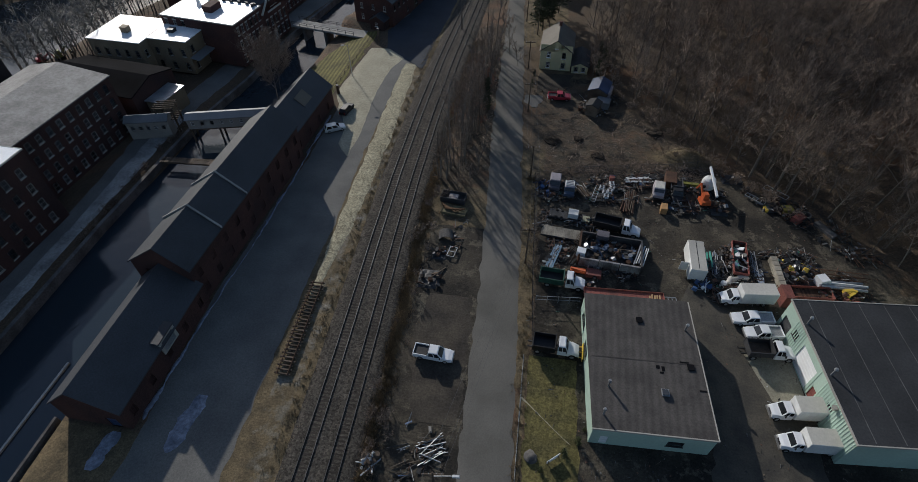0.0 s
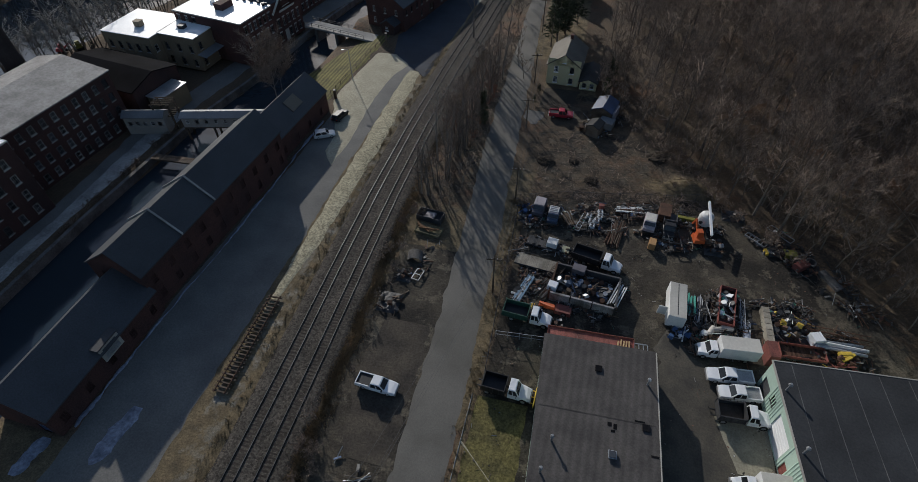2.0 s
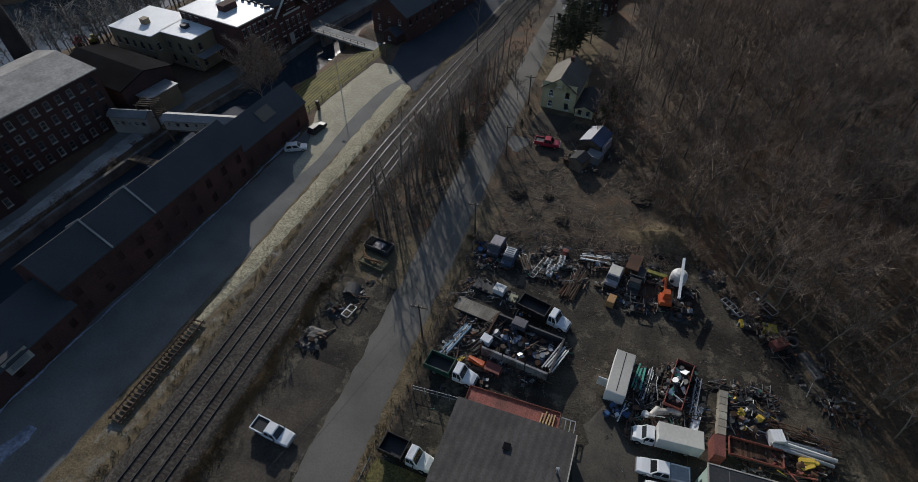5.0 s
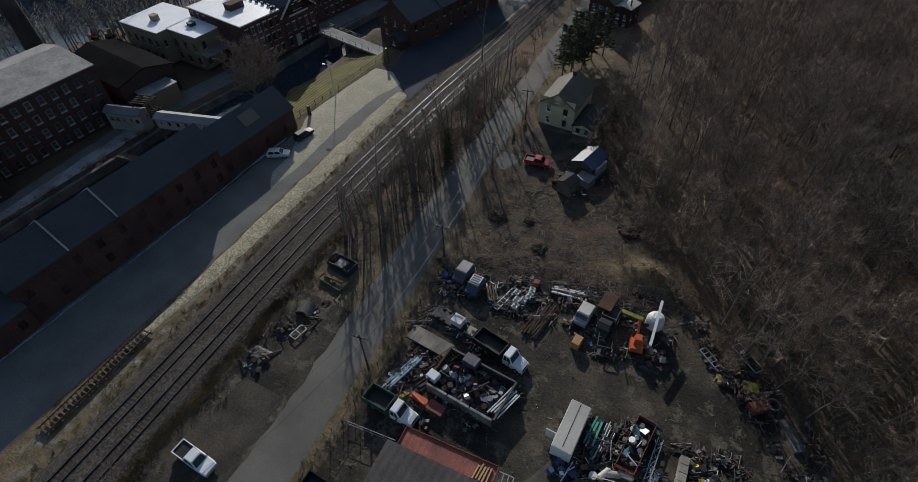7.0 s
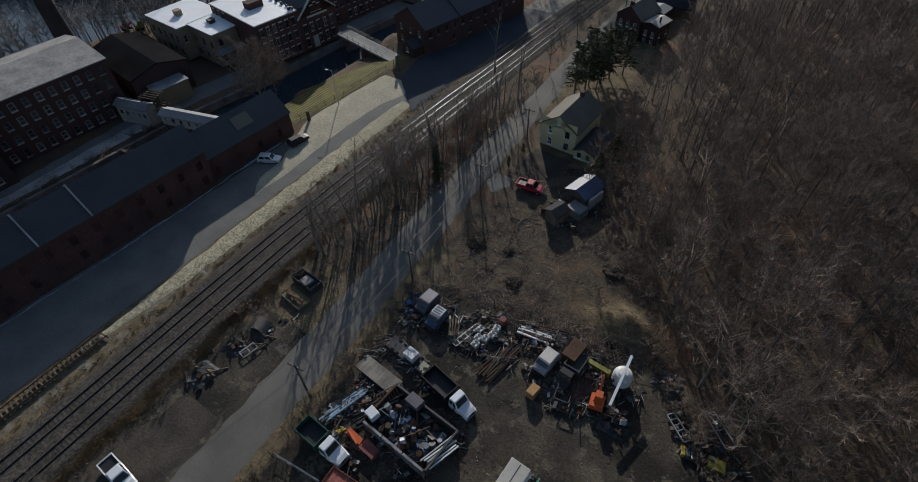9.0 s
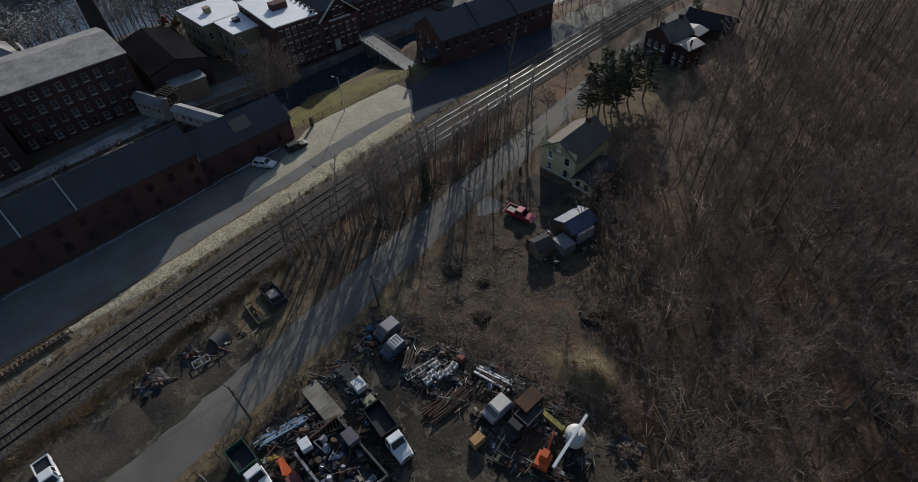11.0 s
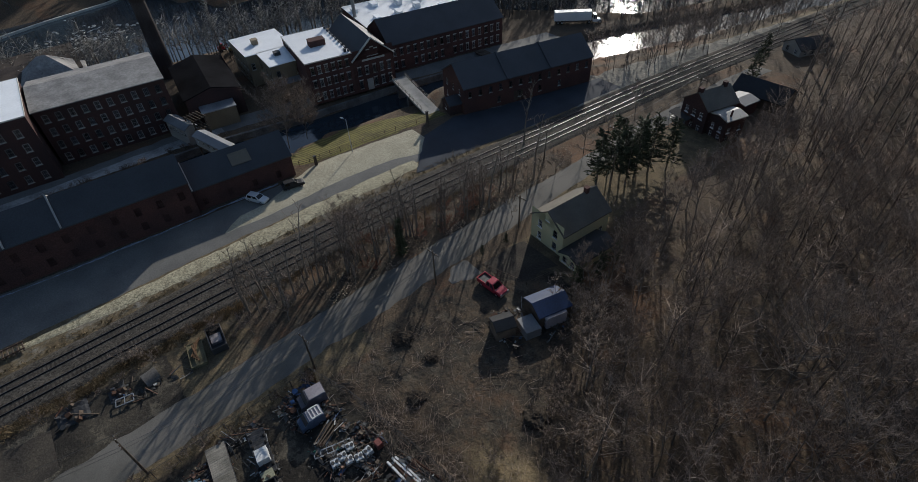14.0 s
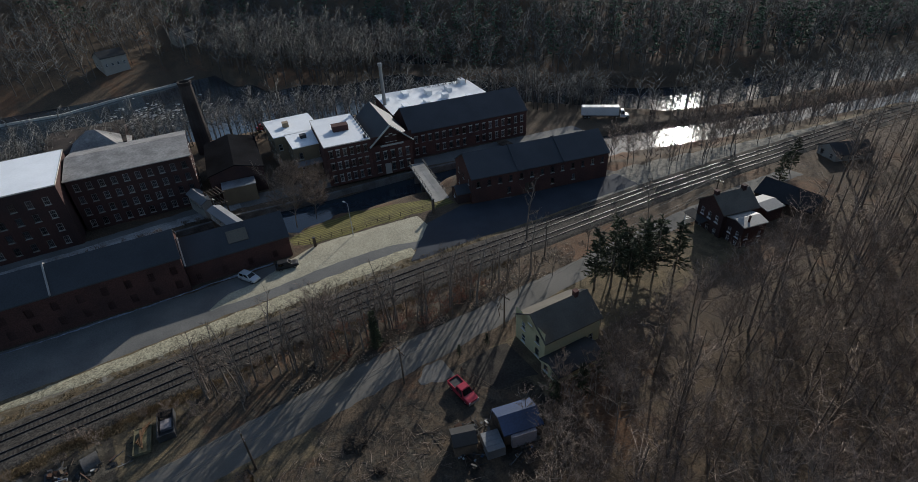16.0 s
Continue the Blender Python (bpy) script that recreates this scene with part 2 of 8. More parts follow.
def beam(bm, p, q, w, h=None, mi=0):
    """A squared beam from p to q."""
    p, q = Vector(p), Vector(q)
    h = w if h is None else h
    d = (q - p)
    m = Matrix.Translation(p) @ d.to_track_quat("X", "Z").to_matrix().to_4x4()
    box(bm, 0, -w / 2, -h / 2, d.length, w / 2, h / 2, m, mi)


def smooth(e0, e1, x):
    t = np.clip((x - e0) / (e1 - e0), 0, 1)
    return t * t * (3 - 2 * t)

# ---- the ground ----
CANAL_Z, MILL_Z = -5.4, -4.0
CANAL_Y = [-200, 60, 95, 115, 140, 160, 200, 230, 267, 305, 420, 900]
CANAL_W = [-77.5, -77.5, -76, -72.5, -70.5, -67, -60, -50, -37, -25, 5, 120]      # its western bank
CANAL_E = [-59.5, -57.5, -56, -60, -58, -55, -45, -35, -27, -15, 17, 135]          # its eastern bank
RIVER_Y = [-300, 60, 100, 112, 130, 150, 190, 212, 234, 260, 307, 360, 460, 900]
RIVER_W = [-250, -222, -238, -226, -182, -166, -150, -122, -92, -73, -57, -39, -8, 160]
HILL_Y = [-300, 60, 100, 124, 153, 195, 225, 260, 900]
HILL_W = [-250, -224, -240, -246, -272, -225, -130, -73, 160]                      # foot of the far hill
RIVER_E = [-190, -150, -142, -139, -135, -131, -118, -92, -64, -54, -42, -23, 10, 185]


def height(x, y):
    """Height of the land at a place."""
    x, y = np.asarray(x, float), np.asarray(y, float)
    cw, ce = np.interp(y, CANAL_Y, CANAL_W), np.interp(y, CANAL_Y, CANAL_E)
    rw, re = np.interp(y, RIVER_Y, RIVER_W), np.interp(y, RIVER_Y, RIVER_E)
    z = np.zeros_like(x)
    # the lot drops to the canal: a wall beside the shed, a lawn bank further on
    lawn = smooth(98, 106, y) * (1 - smooth(138, 146, y))
    z = z - lawn * 2.6 * smooth(-42, -58, x)
    z = z - 0.8 * smooth(100, 160, y) * smooth(0, -20, x)
    z = z - 3.5 * smooth(181, 192, y) * smooth(16, 2, x - ce)
    z = np.where(x < ce + 1.2, z + (CANAL_Z - 1.2 - z) * smooth(0.6, -0.6, x - ce), z)
    mill = MILL_Z
    z = np.where(x < cw + 1.0, z + (mill - z) * smooth(0.6, -0.6, x - cw), z)
    # river behind the mills
    z = np.where(x < re + 8, z + (-8.5 - z) * smooth(6, -2, x - re), z)
    far = smooth(2, -9, x - rw)
    hill = -5 + (0.28 - 0.15 * smooth(150, 235, y)) * np.clip(np.minimum(rw, np.interp(y, HILL_Y, HILL_W)) - x, 0, 260) + 0.22 * np.clip(np.minimum(rw, np.interp(y, HILL_Y, HILL_W)) - 55 - x, 0, 200) + 5 * np.sin(x * 0.02) * np.sin(y * 0.017)
    z = np.where(x < rw + 4, z + (np.maximum(hill, -6) - z) * far, z)
    # wooded slope to the east
    east = np.clip(x - (46 - 22 * smooth(95, 125, y)), 0, 400)
    z = z + 0.10 * east * smooth(0, 30, east)
    # a heap of soil at the edge of the clearing
    z = z + 2.6 * np.exp(-(((x - 31.8) / 3.4) ** 2 + ((y - 90.4) / 2.1) ** 2))
    return z


def height1(x, y):
    return float(height(np.array([x]), np.array([y]))[0])


def axis(lo, hi, step, far, grow=1.35):
    c = list(np.arange(lo, hi + 0.01, step))
    s, a = step, c[-1]
    while a < far:
        s *= grow
        a += s
        c.append(a)
    s, a, pre = step, c[0], []
    while a > -far:
        s *= grow
        a -= s
        pre.append(a)
    return np.array(pre[::-1] + c)


def sheet(name, xs, ys, zf, material, keep=None, parent=None):
    """A grid of land over xs, ys."""
    X, Y = np.meshgrid(xs, ys)
    Z = zf(X, Y)
    nx, ny = len(xs), len(ys)
    i = np.arange(nx * ny).reshape(ny, nx)
    f = np.stack([i[:-1, :-1], i[:-1, 1:], i[1:, 1:], i[1:, :-1]], -1).reshape(-1, 4)
    me = bpy.data.meshes.new(name)
    me.from_pydata(np.stack([X, Y, Z], -1).reshape(-1, 3).tolist(), [], f.tolist())
    me.materials.append(material)
    me.polygons.foreach_set("use_smooth", [True] * len(me.polygons))
    return new(name, me)


def nz(x, y, s, k=0.0):
    return noise.noise(Vector((x * s + k, y * s - k, k)))


def ground_mat():
    """Leaf litter, dry grass, dirt and gravel, mixed by masks stored on the land."""
    m = bpy.data.materials.new("land")
    m.use_nodes = True
    n, l = m.node_tree.nodes, m.node_tree.links
    b = n["Principled BSDF"]
    b.inputs["Roughness"].default_value, b.inputs["Specular IOR Level"].default_value = 0.95, 0.2
    geo = n.new("ShaderNodeNewGeometry")
    att = n.new("ShaderNodeAttribute")
    att.attribute_name = "cover"
    sep = n.new("ShaderNodeSeparateColor")
    l.new(att.outputs["Color"], sep.inputs[0])

    def tex(scale, detail=6, rough=0.6):
        t = n.new("ShaderNodeTexNoise")
        t.inputs["Scale"].default_value, t.inputs["Detail"].default_value, t.inputs["Roughness"].default_value = scale, detail, rough
        l.new(geo.outputs["Position"], t.inputs["Vector"])
        return t.outputs[0]

    def blend(fac, a, bcol):
        x = n.new("ShaderNodeMix")
        x.data_type = "RGBA"
        l.new(fac, x.inputs[0])
        for s, v in ((6, a), (7, bcol)):
            if isinstance(v, tuple):
                x.inputs[s].default_value = (*v, 1)
            else:
                l.new(v, x.inputs[s])
        return x.outputs[2]

    def span(v, lo, hi):
        r = n.new("ShaderNodeMapRange")
        r.inputs[1].default_value, r.inputs[2].default_value = lo, hi
        l.new(v, r.inputs[0])
        return r.outputs[0]

    def mask(channel, amount=0.55):
        """A mask with a ragged edge."""
        a = n.new("ShaderNodeMath")
        a.operation = "MULTIPLY_ADD"
        l.new(ragged, a.inputs[0])
        a.inputs[1].default_value = amount * 2
        l.new(sep.outputs[channel], a.inputs[2])
        return span(a.outputs[0], 0.42 + amount, 0.62 + amount)

    ragged = tex(0.35, 8, 0.7)
    leaf = blend(span(tex(0.12, 4), 0.4, 0.62), (0.1, 0.074, 0.048), (0.062, 0.05, 0.037))
    leaf = blend(span(tex(0.045, 6, 0.7), 0.53, 0.62), leaf, (0.14, 0.078, 0.044))
    leaf = blend(span(tex(2.2, 6, 0.75), 0.45, 0.7), leaf, (0.15, 0.105, 0.068))
    grass = blend(span(tex(0.5, 6), 0.4, 0.65), (0.17, 0.13, 0.075), (0.09, 0.073, 0.046))
    dirt = blend(span(tex(0.09, 8, 0.65), 0.44, 0.6), (0.027, 0.024, 0.02), (0.078, 0.067, 0.05))
    dirt = blend(span(tex(0.28, 9, 0.72), 0.53, 0.58), dirt, (0.105, 0.091, 0.068))
    dirt = blend(span(tex(0.7, 8, 0.7), 0.52, 0.72), dirt, (0.045, 0.039, 0.032))
    grav = blend(span(tex(0.9, 7), 0.35, 0.65), (0.27, 0.25, 0.21), (0.16, 0.15, 0.125))
    c = blend(mask(0), leaf, grass)
    c = blend(mask(1), c, dirt)
    c = blend(mask(2), c, grav)
    hs = n.new("ShaderNodeHueSaturation")
    l.new(c, hs.inputs["Color"])
    v = n.new("ShaderNodeMapRange")
    v.inputs[1].default_value, v.inputs[2].default_value, v.inputs[3].default_value, v.inputs[4].default_value = 0.3, 0.7, 0.5, 1.5
    l.new(tex(3.5, 5, 0.8), v.inputs[0])
    l.new(v.outputs[0], hs.inputs["Value"])
    l.new(hs.outputs[0], b.inputs["Base Color"])
    bp = n.new("ShaderNodeBump")
    bp.inputs["Strength"].default_value, bp.inputs["Distance"].default_value = 0.7, 0.25
    l.new(tex(2.0, 7, 0.75), bp.inputs["Height"])
    l.new(bp.outputs[0], b.inputs["Normal"])
    return m


def inside(x, y, poly):
    """Which places lie in a plan polygon."""
    r = np.zeros(x.shape, bool)
    for (x0, y0), (x1, y1) in zip(poly, poly[1:] + poly[:1]):
        c = ((y0 > y) != (y1 > y)) & (x < (x1 - x0) * (y - y0) / (y1 - y0 + 1e-9) + x0)
        r ^= c
    return r


ROAD_Y = [-60, 22, 52, 68, 90, 118, 140, 160, 200, 260]
ROAD_W = [-4.2, -4.5, -5.4, -6.1, -7.6, -8.6, -9.0, -9.8, -9.5, -2]
ROAD_E = [2.9, 2.9, 1.7, 0.9, -0.4, -1.9, -3.2, -4.6, -4.5, 3]
YARD_POLY = [(3, 20), (3, 56), (3, 80), (18, 84), (38, 87), (45, 79), (52, 72), (60, 60), (70, 45), (75, 20)]
CLEAR_POLY = [(1, 78), (0, 119), (14, 121), (22, 112), (31, 101), (36, 94), (40, 86), (52, 74), (64, 60), (50, 60), (38, 84), (18, 82)]


def track_shift(y):
    """The railway bends to the east in the distance."""
    y = np.asarray(y, float)
    return np.interp(y, [-60, 21, 38, 50, 61, 77, 98, 112, 125, 162, 183, 205, 228, 284, 400, 520], [0.6, 0.2, -0.2, -0.6, -0.95, -1.3, -1.25, -0.9, -0.65, 0.9, 2.1, 4.2, 7.0, 13.5, 32, 58])


gx, gy = axis(-125, 75, 1.6, 2600), axis(-12, 250, 1.6, 2600)
ground = sheet("ground", gx, gy, lambda X, Y: height(X, Y), ground_mat())
tagged(ground, "brown winter ground of leaf litter, dirt and dry grass", "ground", kind="structure")
GX, GY = np.meshgrid(gx, gy)
rgb = np.zeros((GX.size, 4), np.float32)
X, Y = GX.ravel(), GY.ravel()
ts = track_shift(Y)
strip = (X > -18 + ts) & (X < np.interp(Y, ROAD_Y, ROAD_W) + 1.5)
verge = (X > np.interp(Y, ROAD_Y, ROAD_E) - 1) & (X < 4.2) & (Y < 90)
west = (X < -17 + ts) & (X > -33 + ts)
rgb[:, 0] = np.where(inside(X, Y, CLEAR_POLY), 0.4, 0) + np.where(strip, np.where(Y > 76, 0.2, 0.62), 0) + np.where(verge, 0.7, 0) + np.where(west, 0.7, 0)
rgb[:, 1] = np.where(inside(X, Y, YARD_POLY), 1.0, 0) + np.where(inside(X, Y, CLEAR_POLY), 0.52, 0) + np.where(strip & (Y < 66) & (X > -15), 0.75, 0) + np.where(strip & (Y > 72) & (Y < 134), 0.5, 0)
rgb[:, 2] = np.where((X < -26 + ts) & (X > -32) & (Y < 122), 0.45, 0) + np.where((X < -24 + ts) & (X > -42 + 0.2 * (Y - 140).clip(0)) & (Y > 165), 0.9, 0)
rgb[:, 0] += 1.2 * np.exp(-(((X - 31.5) / 4.5) ** 2 + ((Y - 90.6) / 2.6) ** 2))
rgb[:, 1] -= 1.2 * np.exp(-(((X - 31.5) / 4.5) ** 2 + ((Y - 90.6) / 2.6) ** 2))
rgb[:, 0] += np.where((X > -60) & (X < -44) & (Y < 23), 0.9, 0)
rgb[:, 0] += np.where((X > -4) & (X < 9) & (Y > 134) & (Y < 176), 0.75, 0) + np.where((X > 0) & (X < 14) & (Y > 118) & (Y < 124), 0.5, 0)
rgb[:, 3] = 1
att = ground.data.attributes.new("cover", "FLOAT_COLOR", "POINT")
att.data.foreach_set("color", rgb.ravel())


def strip_sheet(name, y0, y1, west_f, east_f, z, material, step=1.0, cols=8, jag=0.25, label="", category="pavement"):
    """A long surface between two edges given over y, with worn edges."""
    bm = bmesh.new()
    rows = []
    ys = np.arange(y0, y1 + 0.01, step)
    for y in ys:
        a, b = float(west_f(y)), float(east_f(y))
        a += jag * nz(y, 3.1, 0.35, a * 0.01) * 2 + jag * nz(y, 9.1, 1.3)
        b += jag * nz(y, 7.7, 0.35, 5) * 2 + jag * nz(y, 1.1, 1.3)
        row = []
        for k in range(cols + 1):
            x = a + (b - a) * k / cols
            edge = min(k, cols - k) == 0
            row.append(bm.verts.new((x, y, height1(x, y) + (z if not edge else -0.03))))
        rows.append(row)
    for r, s in zip(rows, rows[1:]):
        for k in range(cols):
            f = bm.faces.new((r[k], r[k + 1], s[k + 1], s[k]))
            f.smooth = True
    ob = link_mesh(name, bm, material)
    return tagged(ob, label, category, kind="structure")


road = strip_sheet("road", -40, 214, lambda y: np.interp(y, ROAD_Y, ROAD_W), lambda y: np.interp(y, ROAD_Y, ROAD_E), 0.05, ASPHALT, label="narrow worn grey asphalt lane with crumbling edges", category="road")
LOT_W = ([-40, 24, 45, 83, 99, 102, 140, 150, 184, 200], [-46, -46, -47, -44, -43.5, -39, -38, -40, -31, -29])
lot = strip_sheet("pavement_lot", -40, 152, lambda y: np.interp(y, *LOT_W), lambda y: np.interp(y, [-40, 24, 50, 63, 74, 90, 101, 114, 120, 135, 152], [-31.8, -31.6, -31.6, -31.4, -32.0, -32.0, -32.0, -32.0, -31.5, -28, -25]), 0.04, LOTASPHALT, jag=0.2,
                  label="grey asphalt lot beside the long brick shed", category="lot")
gravel = strip_sheet("gravel_strip", 46, 122, lambda y: np.interp(y, [46, 57, 63, 74, 90, 101, 114, 122], [-31.4, -31.8, -31.8, -32.5, -32.3, -32.6, -32.9, -33.0]), lambda y: np.interp(y, [46, 62, 73, 88, 102, 114, 122], [-30.2, -28.8, -28.6, -28.2, -28.6, -28.9, -29.2]), 0.10, GRAVEL, jag=0.22, cols=5, step=0.7,
                     label="pale crushed gravel verge beside the tracks", category="gravel")
gravel_w = strip_sheet("gravel_patch", 82, 129, lambda y: np.interp(y, [82, 84, 86, 92, 99, 106, 128, 148], [-35.8, -37.8, -39.0, -39.6, -43.0, -46.0, -44.0, -41]), lambda y: np.interp(y, [82, 86, 90, 101, 114, 120, 128, 148], [-35.6, -35.2, -35.0, -35.3, -35.2, -34.2, -31.5, -25.8]), 0.09, PACKED, jag=0.14,
                       label="pale packed dirt and gravel on the lot", category="gravel")
mill_road = strip_sheet("mill_road", -20, 200, lambda y: np.interp(y, [-20, 40, 65, 90, 112, 150, 200], [-88, -87, -86.5, -88, -84.5, -78, -70]), lambda y: np.interp(y, [-20, 40, 65, 90, 112, 140, 200], [-81, -81, -81, -80.5, -77, -73.5, -58]), 0.05, LOTASPHALT, cols=5,
                        label="paved lane between the mills and the canal", category="road")
garden_soil = strip_sheet("garden_soil", 112.2, 121.5, lambda y: 0.8, lambda y: np.interp(y, [112, 114.5, 121.5], [5, 9.4, 10]), 0.04, DIRT, jag=0.4, label="bare dark soil of the fenced garden", category="soil")
# dark sheet cut along the storehouse's shadow edge, to deepen that shadow
north_lot = strip_sheet("pavement_north", 119.5, 181, lambda y: np.interp(y, [119.5, 129, 140, 150, 181], [-28.4, -39.4, -42, -39, -31.5]), lambda y: np.interp(y, [119.5, 135, 152, 181], [-27.6, -26.9, -25.8, -24.4]), 0.13, SHADELOT, jag=0.2, label="asphalt beside the brick storehouse, its shade put into the colour", category="lot")
# painted band of sun on the mill lane, laid as a pale sheet
sunlit_lane = strip_sheet("pavement_frosty", 18, 97, lambda y: np.interp(y, [18, 60, 68, 75, 88, 97], [-83.4, -83.4, -83.6, -84.2, -84.2, -83.0]), lambda y: np.interp(y, [18, 60, 75, 88, 97], [-80.2, -80.4, -80.0, -79.9, -80.0]), 0.11, SUNLANE, jag=0.2, label="strip of the canal lane, coloured pale as if sunlit", category="lane")
water = link_mesh("canal_water", (lambda bm: (quad(bm, [(-300, -300, CANAL_Z), (400, -300, CANAL_Z), (400, 1200, CANAL_Z), (-300, 1200, CANAL_Z)]), bm)[1])(bmesh.new()), WATER)
tagged(water, "dark still water of the mill canal and river", "water", kind="structure")

# ---- railway ----
SLEEPER = mat("creosoted_timber", (0.052, 0.044, 0.038), 0.9, 0.3, 1.5, 8, 0.2)


def track_x(y, x0):
    return x0 + float(track_shift(y))


def railway(x0, y0, y1):
    t = thing("railway_track", pose(0, 0, 0), "railway track with shiny steel rails on dark ballast", "railway track", "pair of tracks", "structure")
    ys = list(np.arange(y0, y1 + 0.1, 4.0))
    for side in (-0.75, 0.75):
        bm = bmesh.new()
        ring = []
        prof = [(-0.07, 0.0), (0.07, 0.0), (0.03, 0.13), (0.036, 0.17), (-0.036, 0.17), (-0.03, 0.13)]
        for y in ys:
            ring.append([bm.verts.new((track_x(y, x0) + side + px, y, 0.30 + pz + height1(track_x(y, x0), y))) for px, pz in prof])
        for a, b in zip(ring, ring[1:]):
            for i in range(6):
                bm.faces.new((a[i], b[i], b[(i + 1) % 6], a[(i + 1) % 6])).material_index = 0 if i in (3,) else 1
        part("rail", bm, [STEEL, RAILSIDE], t)
    bm = bmesh.new()
    y = y0
    while y < min(y1, 330):
        x = track_x(y, x0)
        z = height1(x, y)
        a = random.uniform(-0.012, 0.012)
        box(bm, -1.3, -0.12, 0.12, 1.3, 0.12, 0.30, pose(x, y, z, 0, 0, math.degrees(a)), taper=0.01)
        y += 0.55
    part("sleepers", bm, SLEEPER, t)["kind"] = "stuff"
    bm = bmesh.new()
    rows = []
    for y in np.arange(y0, y1 + 0.1, 2.0):
        x = track_x(y, x0)
        z = height1(x, y)
        rows.append([bm.verts.new((x + dx + 0.15 * nz(dx, y, 0.6), y, z + dz)) for dx, dz in ((-3.0, -0.05), (-2.1, 0.24), (-1.35, 0.31), (0, 0.294), (1.35, 0.31), (2.1, 0.24), (3.0, -0.05))])
    for a, b in zip(rows, rows[1:]):
        for i in range(6):
            bm.faces.new((a[i], a[i + 1], b[i + 1], b[i]))
    part("ballast_bed", bm, BALLAST, t)
    return t


railway(-23.05, -40, 520)
railway(-19.2, -40, 520)

# ---- buildings ----
WIN = {}


def window_meshes(w, h, style):
    """Frame, pane, sill and lintel meshes for a window of that size."""
    key = (round(w, 2), round(h, 2), style)
    if key in WIN:
        return WIN[key]
    fr = {"mill": SASH, "house": WHITE, "dark": DARKMETAL, "brick": BRICK_D}[style]
    t = 0.13 if style == "mill" else 0.08
    bm = bmesh.new()
    us = [0, t, w / 3 - 0.02, w / 3 + 0.02, w * 2 / 3 - 0.02, w * 2 / 3 + 0.02, w - t, w]
    vs = [0, t, h / 2 - 0.035, h / 2 + 0.035, h - t, h]
    grid = [[bm.verts.new((u, 0.05, v)) for v in vs] for u in us]
    for i in range(7):
        for j in range(5):
            if i % 2 == 0 or j % 2 == 0:
                bm.faces.new((grid[i][j], grid[i + 1][j], grid[i + 1][j + 1], grid[i][j + 1]))
    bmesh.ops.solidify(bm, geom=list(bm.faces), thickness=-0.07)
    bmesh.ops.recalc_face_normals(bm, faces=bm.faces)
    f = bpy.data.meshes.new("window")
    bm.to_mesh(f), bm.free()
    f.materials.append(fr)
    bm = bmesh.new()
    box(bm, 0, 0.13, 0, w, 0.16, h)
    p = bpy.data.meshes.new("pane")
    bm.to_mesh(p), bm.free()
    p.materials.append(BOARD if style == "brick" else GLASS)
    bm = bmesh.new()
    box(bm, -0.12, -0.1, -0.16, w + 0.12, 0.06, 0.0)
    s = bpy.data.meshes.new("sill")
    bm.to_mesh(s), bm.free()
    s.materials.append(STONE if style == "mill" else fr)
    bm = bmesh.new()
    box(bm, -0.12, -0.04, 0, w + 0.12, 0.06, 0.28)
    li = bpy.data.meshes.new("lintel")
    bm.to_mesh(li), bm.free()
    li.materials.append(STONE if style == "mill" else fr)
    WIN[key] = (f, p, s, li)
    return WIN[key]


def add_window(parent, m, w, h, style="mill", trim=True):
    f, p, s, li = window_meshes(w, h, style)
    ob = shared("window", f, parent, m)
    shared("pane", p, ob)
    if trim:
        shared("sill", s, ob)
        if trim == 2:
            shared("lintel", li, ob, Matrix.Translation((0, 0, h)))
    return ob


def wall_panel(bm, m, length, h0, h1, holes, depth=0.22, mi=0):
    """A wall along local x, outside towards -y, with holes (x, z, w, h) that go in to a depth."""
    xs = sorted({0.0, length, *[a for o in holes for a in (o[0], o[0] + o[2])]})
    zs = sorted({h0, h1, *[a for o in holes for a in (o[1], o[1] + o[3])]})
    for xa, xb in zip(xs, xs[1:]):
        for za, zb in zip(zs, zs[1:]):
            cx, cz = (xa + xb) / 2, (za + zb) / 2
            if any(o[0] < cx < o[0] + o[2] and o[1] < cz < o[1] + o[3] for o in holes):
                continue
            quad(bm, [m @ Vector(p) for p in ((xa, 0, za), (xb, 0, za), (xb, 0, zb), (xa, 0, zb))], mi)
    for x, z, w, h in holes:
        a, b = ((x, z), (x + w, z), (x + w, z + h), (x, z + h)), depth
        for i in range(4):
            p, q = a[i], a[(i + 1) % 4]
            quad(bm, [m @ Vector(v) for v in ((p[0], 0, p[1]), (p[0], b, p[1]), (q[0], b, q[1]), (q[0], 0, q[1]))], mi)


def side_frame(k, W, L):
    """Local frames of the four walls: 0 south, 1 east, 2 north, 3 west (wall along x, outside -y)."""
    return (pose(0, 0, 0), pose(W, 0, 0, 0, 0, 90), pose(W, L, 0, 0, 0, 180), pose(0, L, 0, 0, 0, -90))[k]


def rows_of(length, n, w, z_list, h, x0=1.2, skip=()):
    """Evenly spread openings: n across, one row for each sill height."""
    g = (length - 2 * x0 - w) / max(1, n - 1)
    return [(x0 + i * g, z, w, h) for j, z in enumerate(z_list) for i in range(n) if (i, j) not in skip]


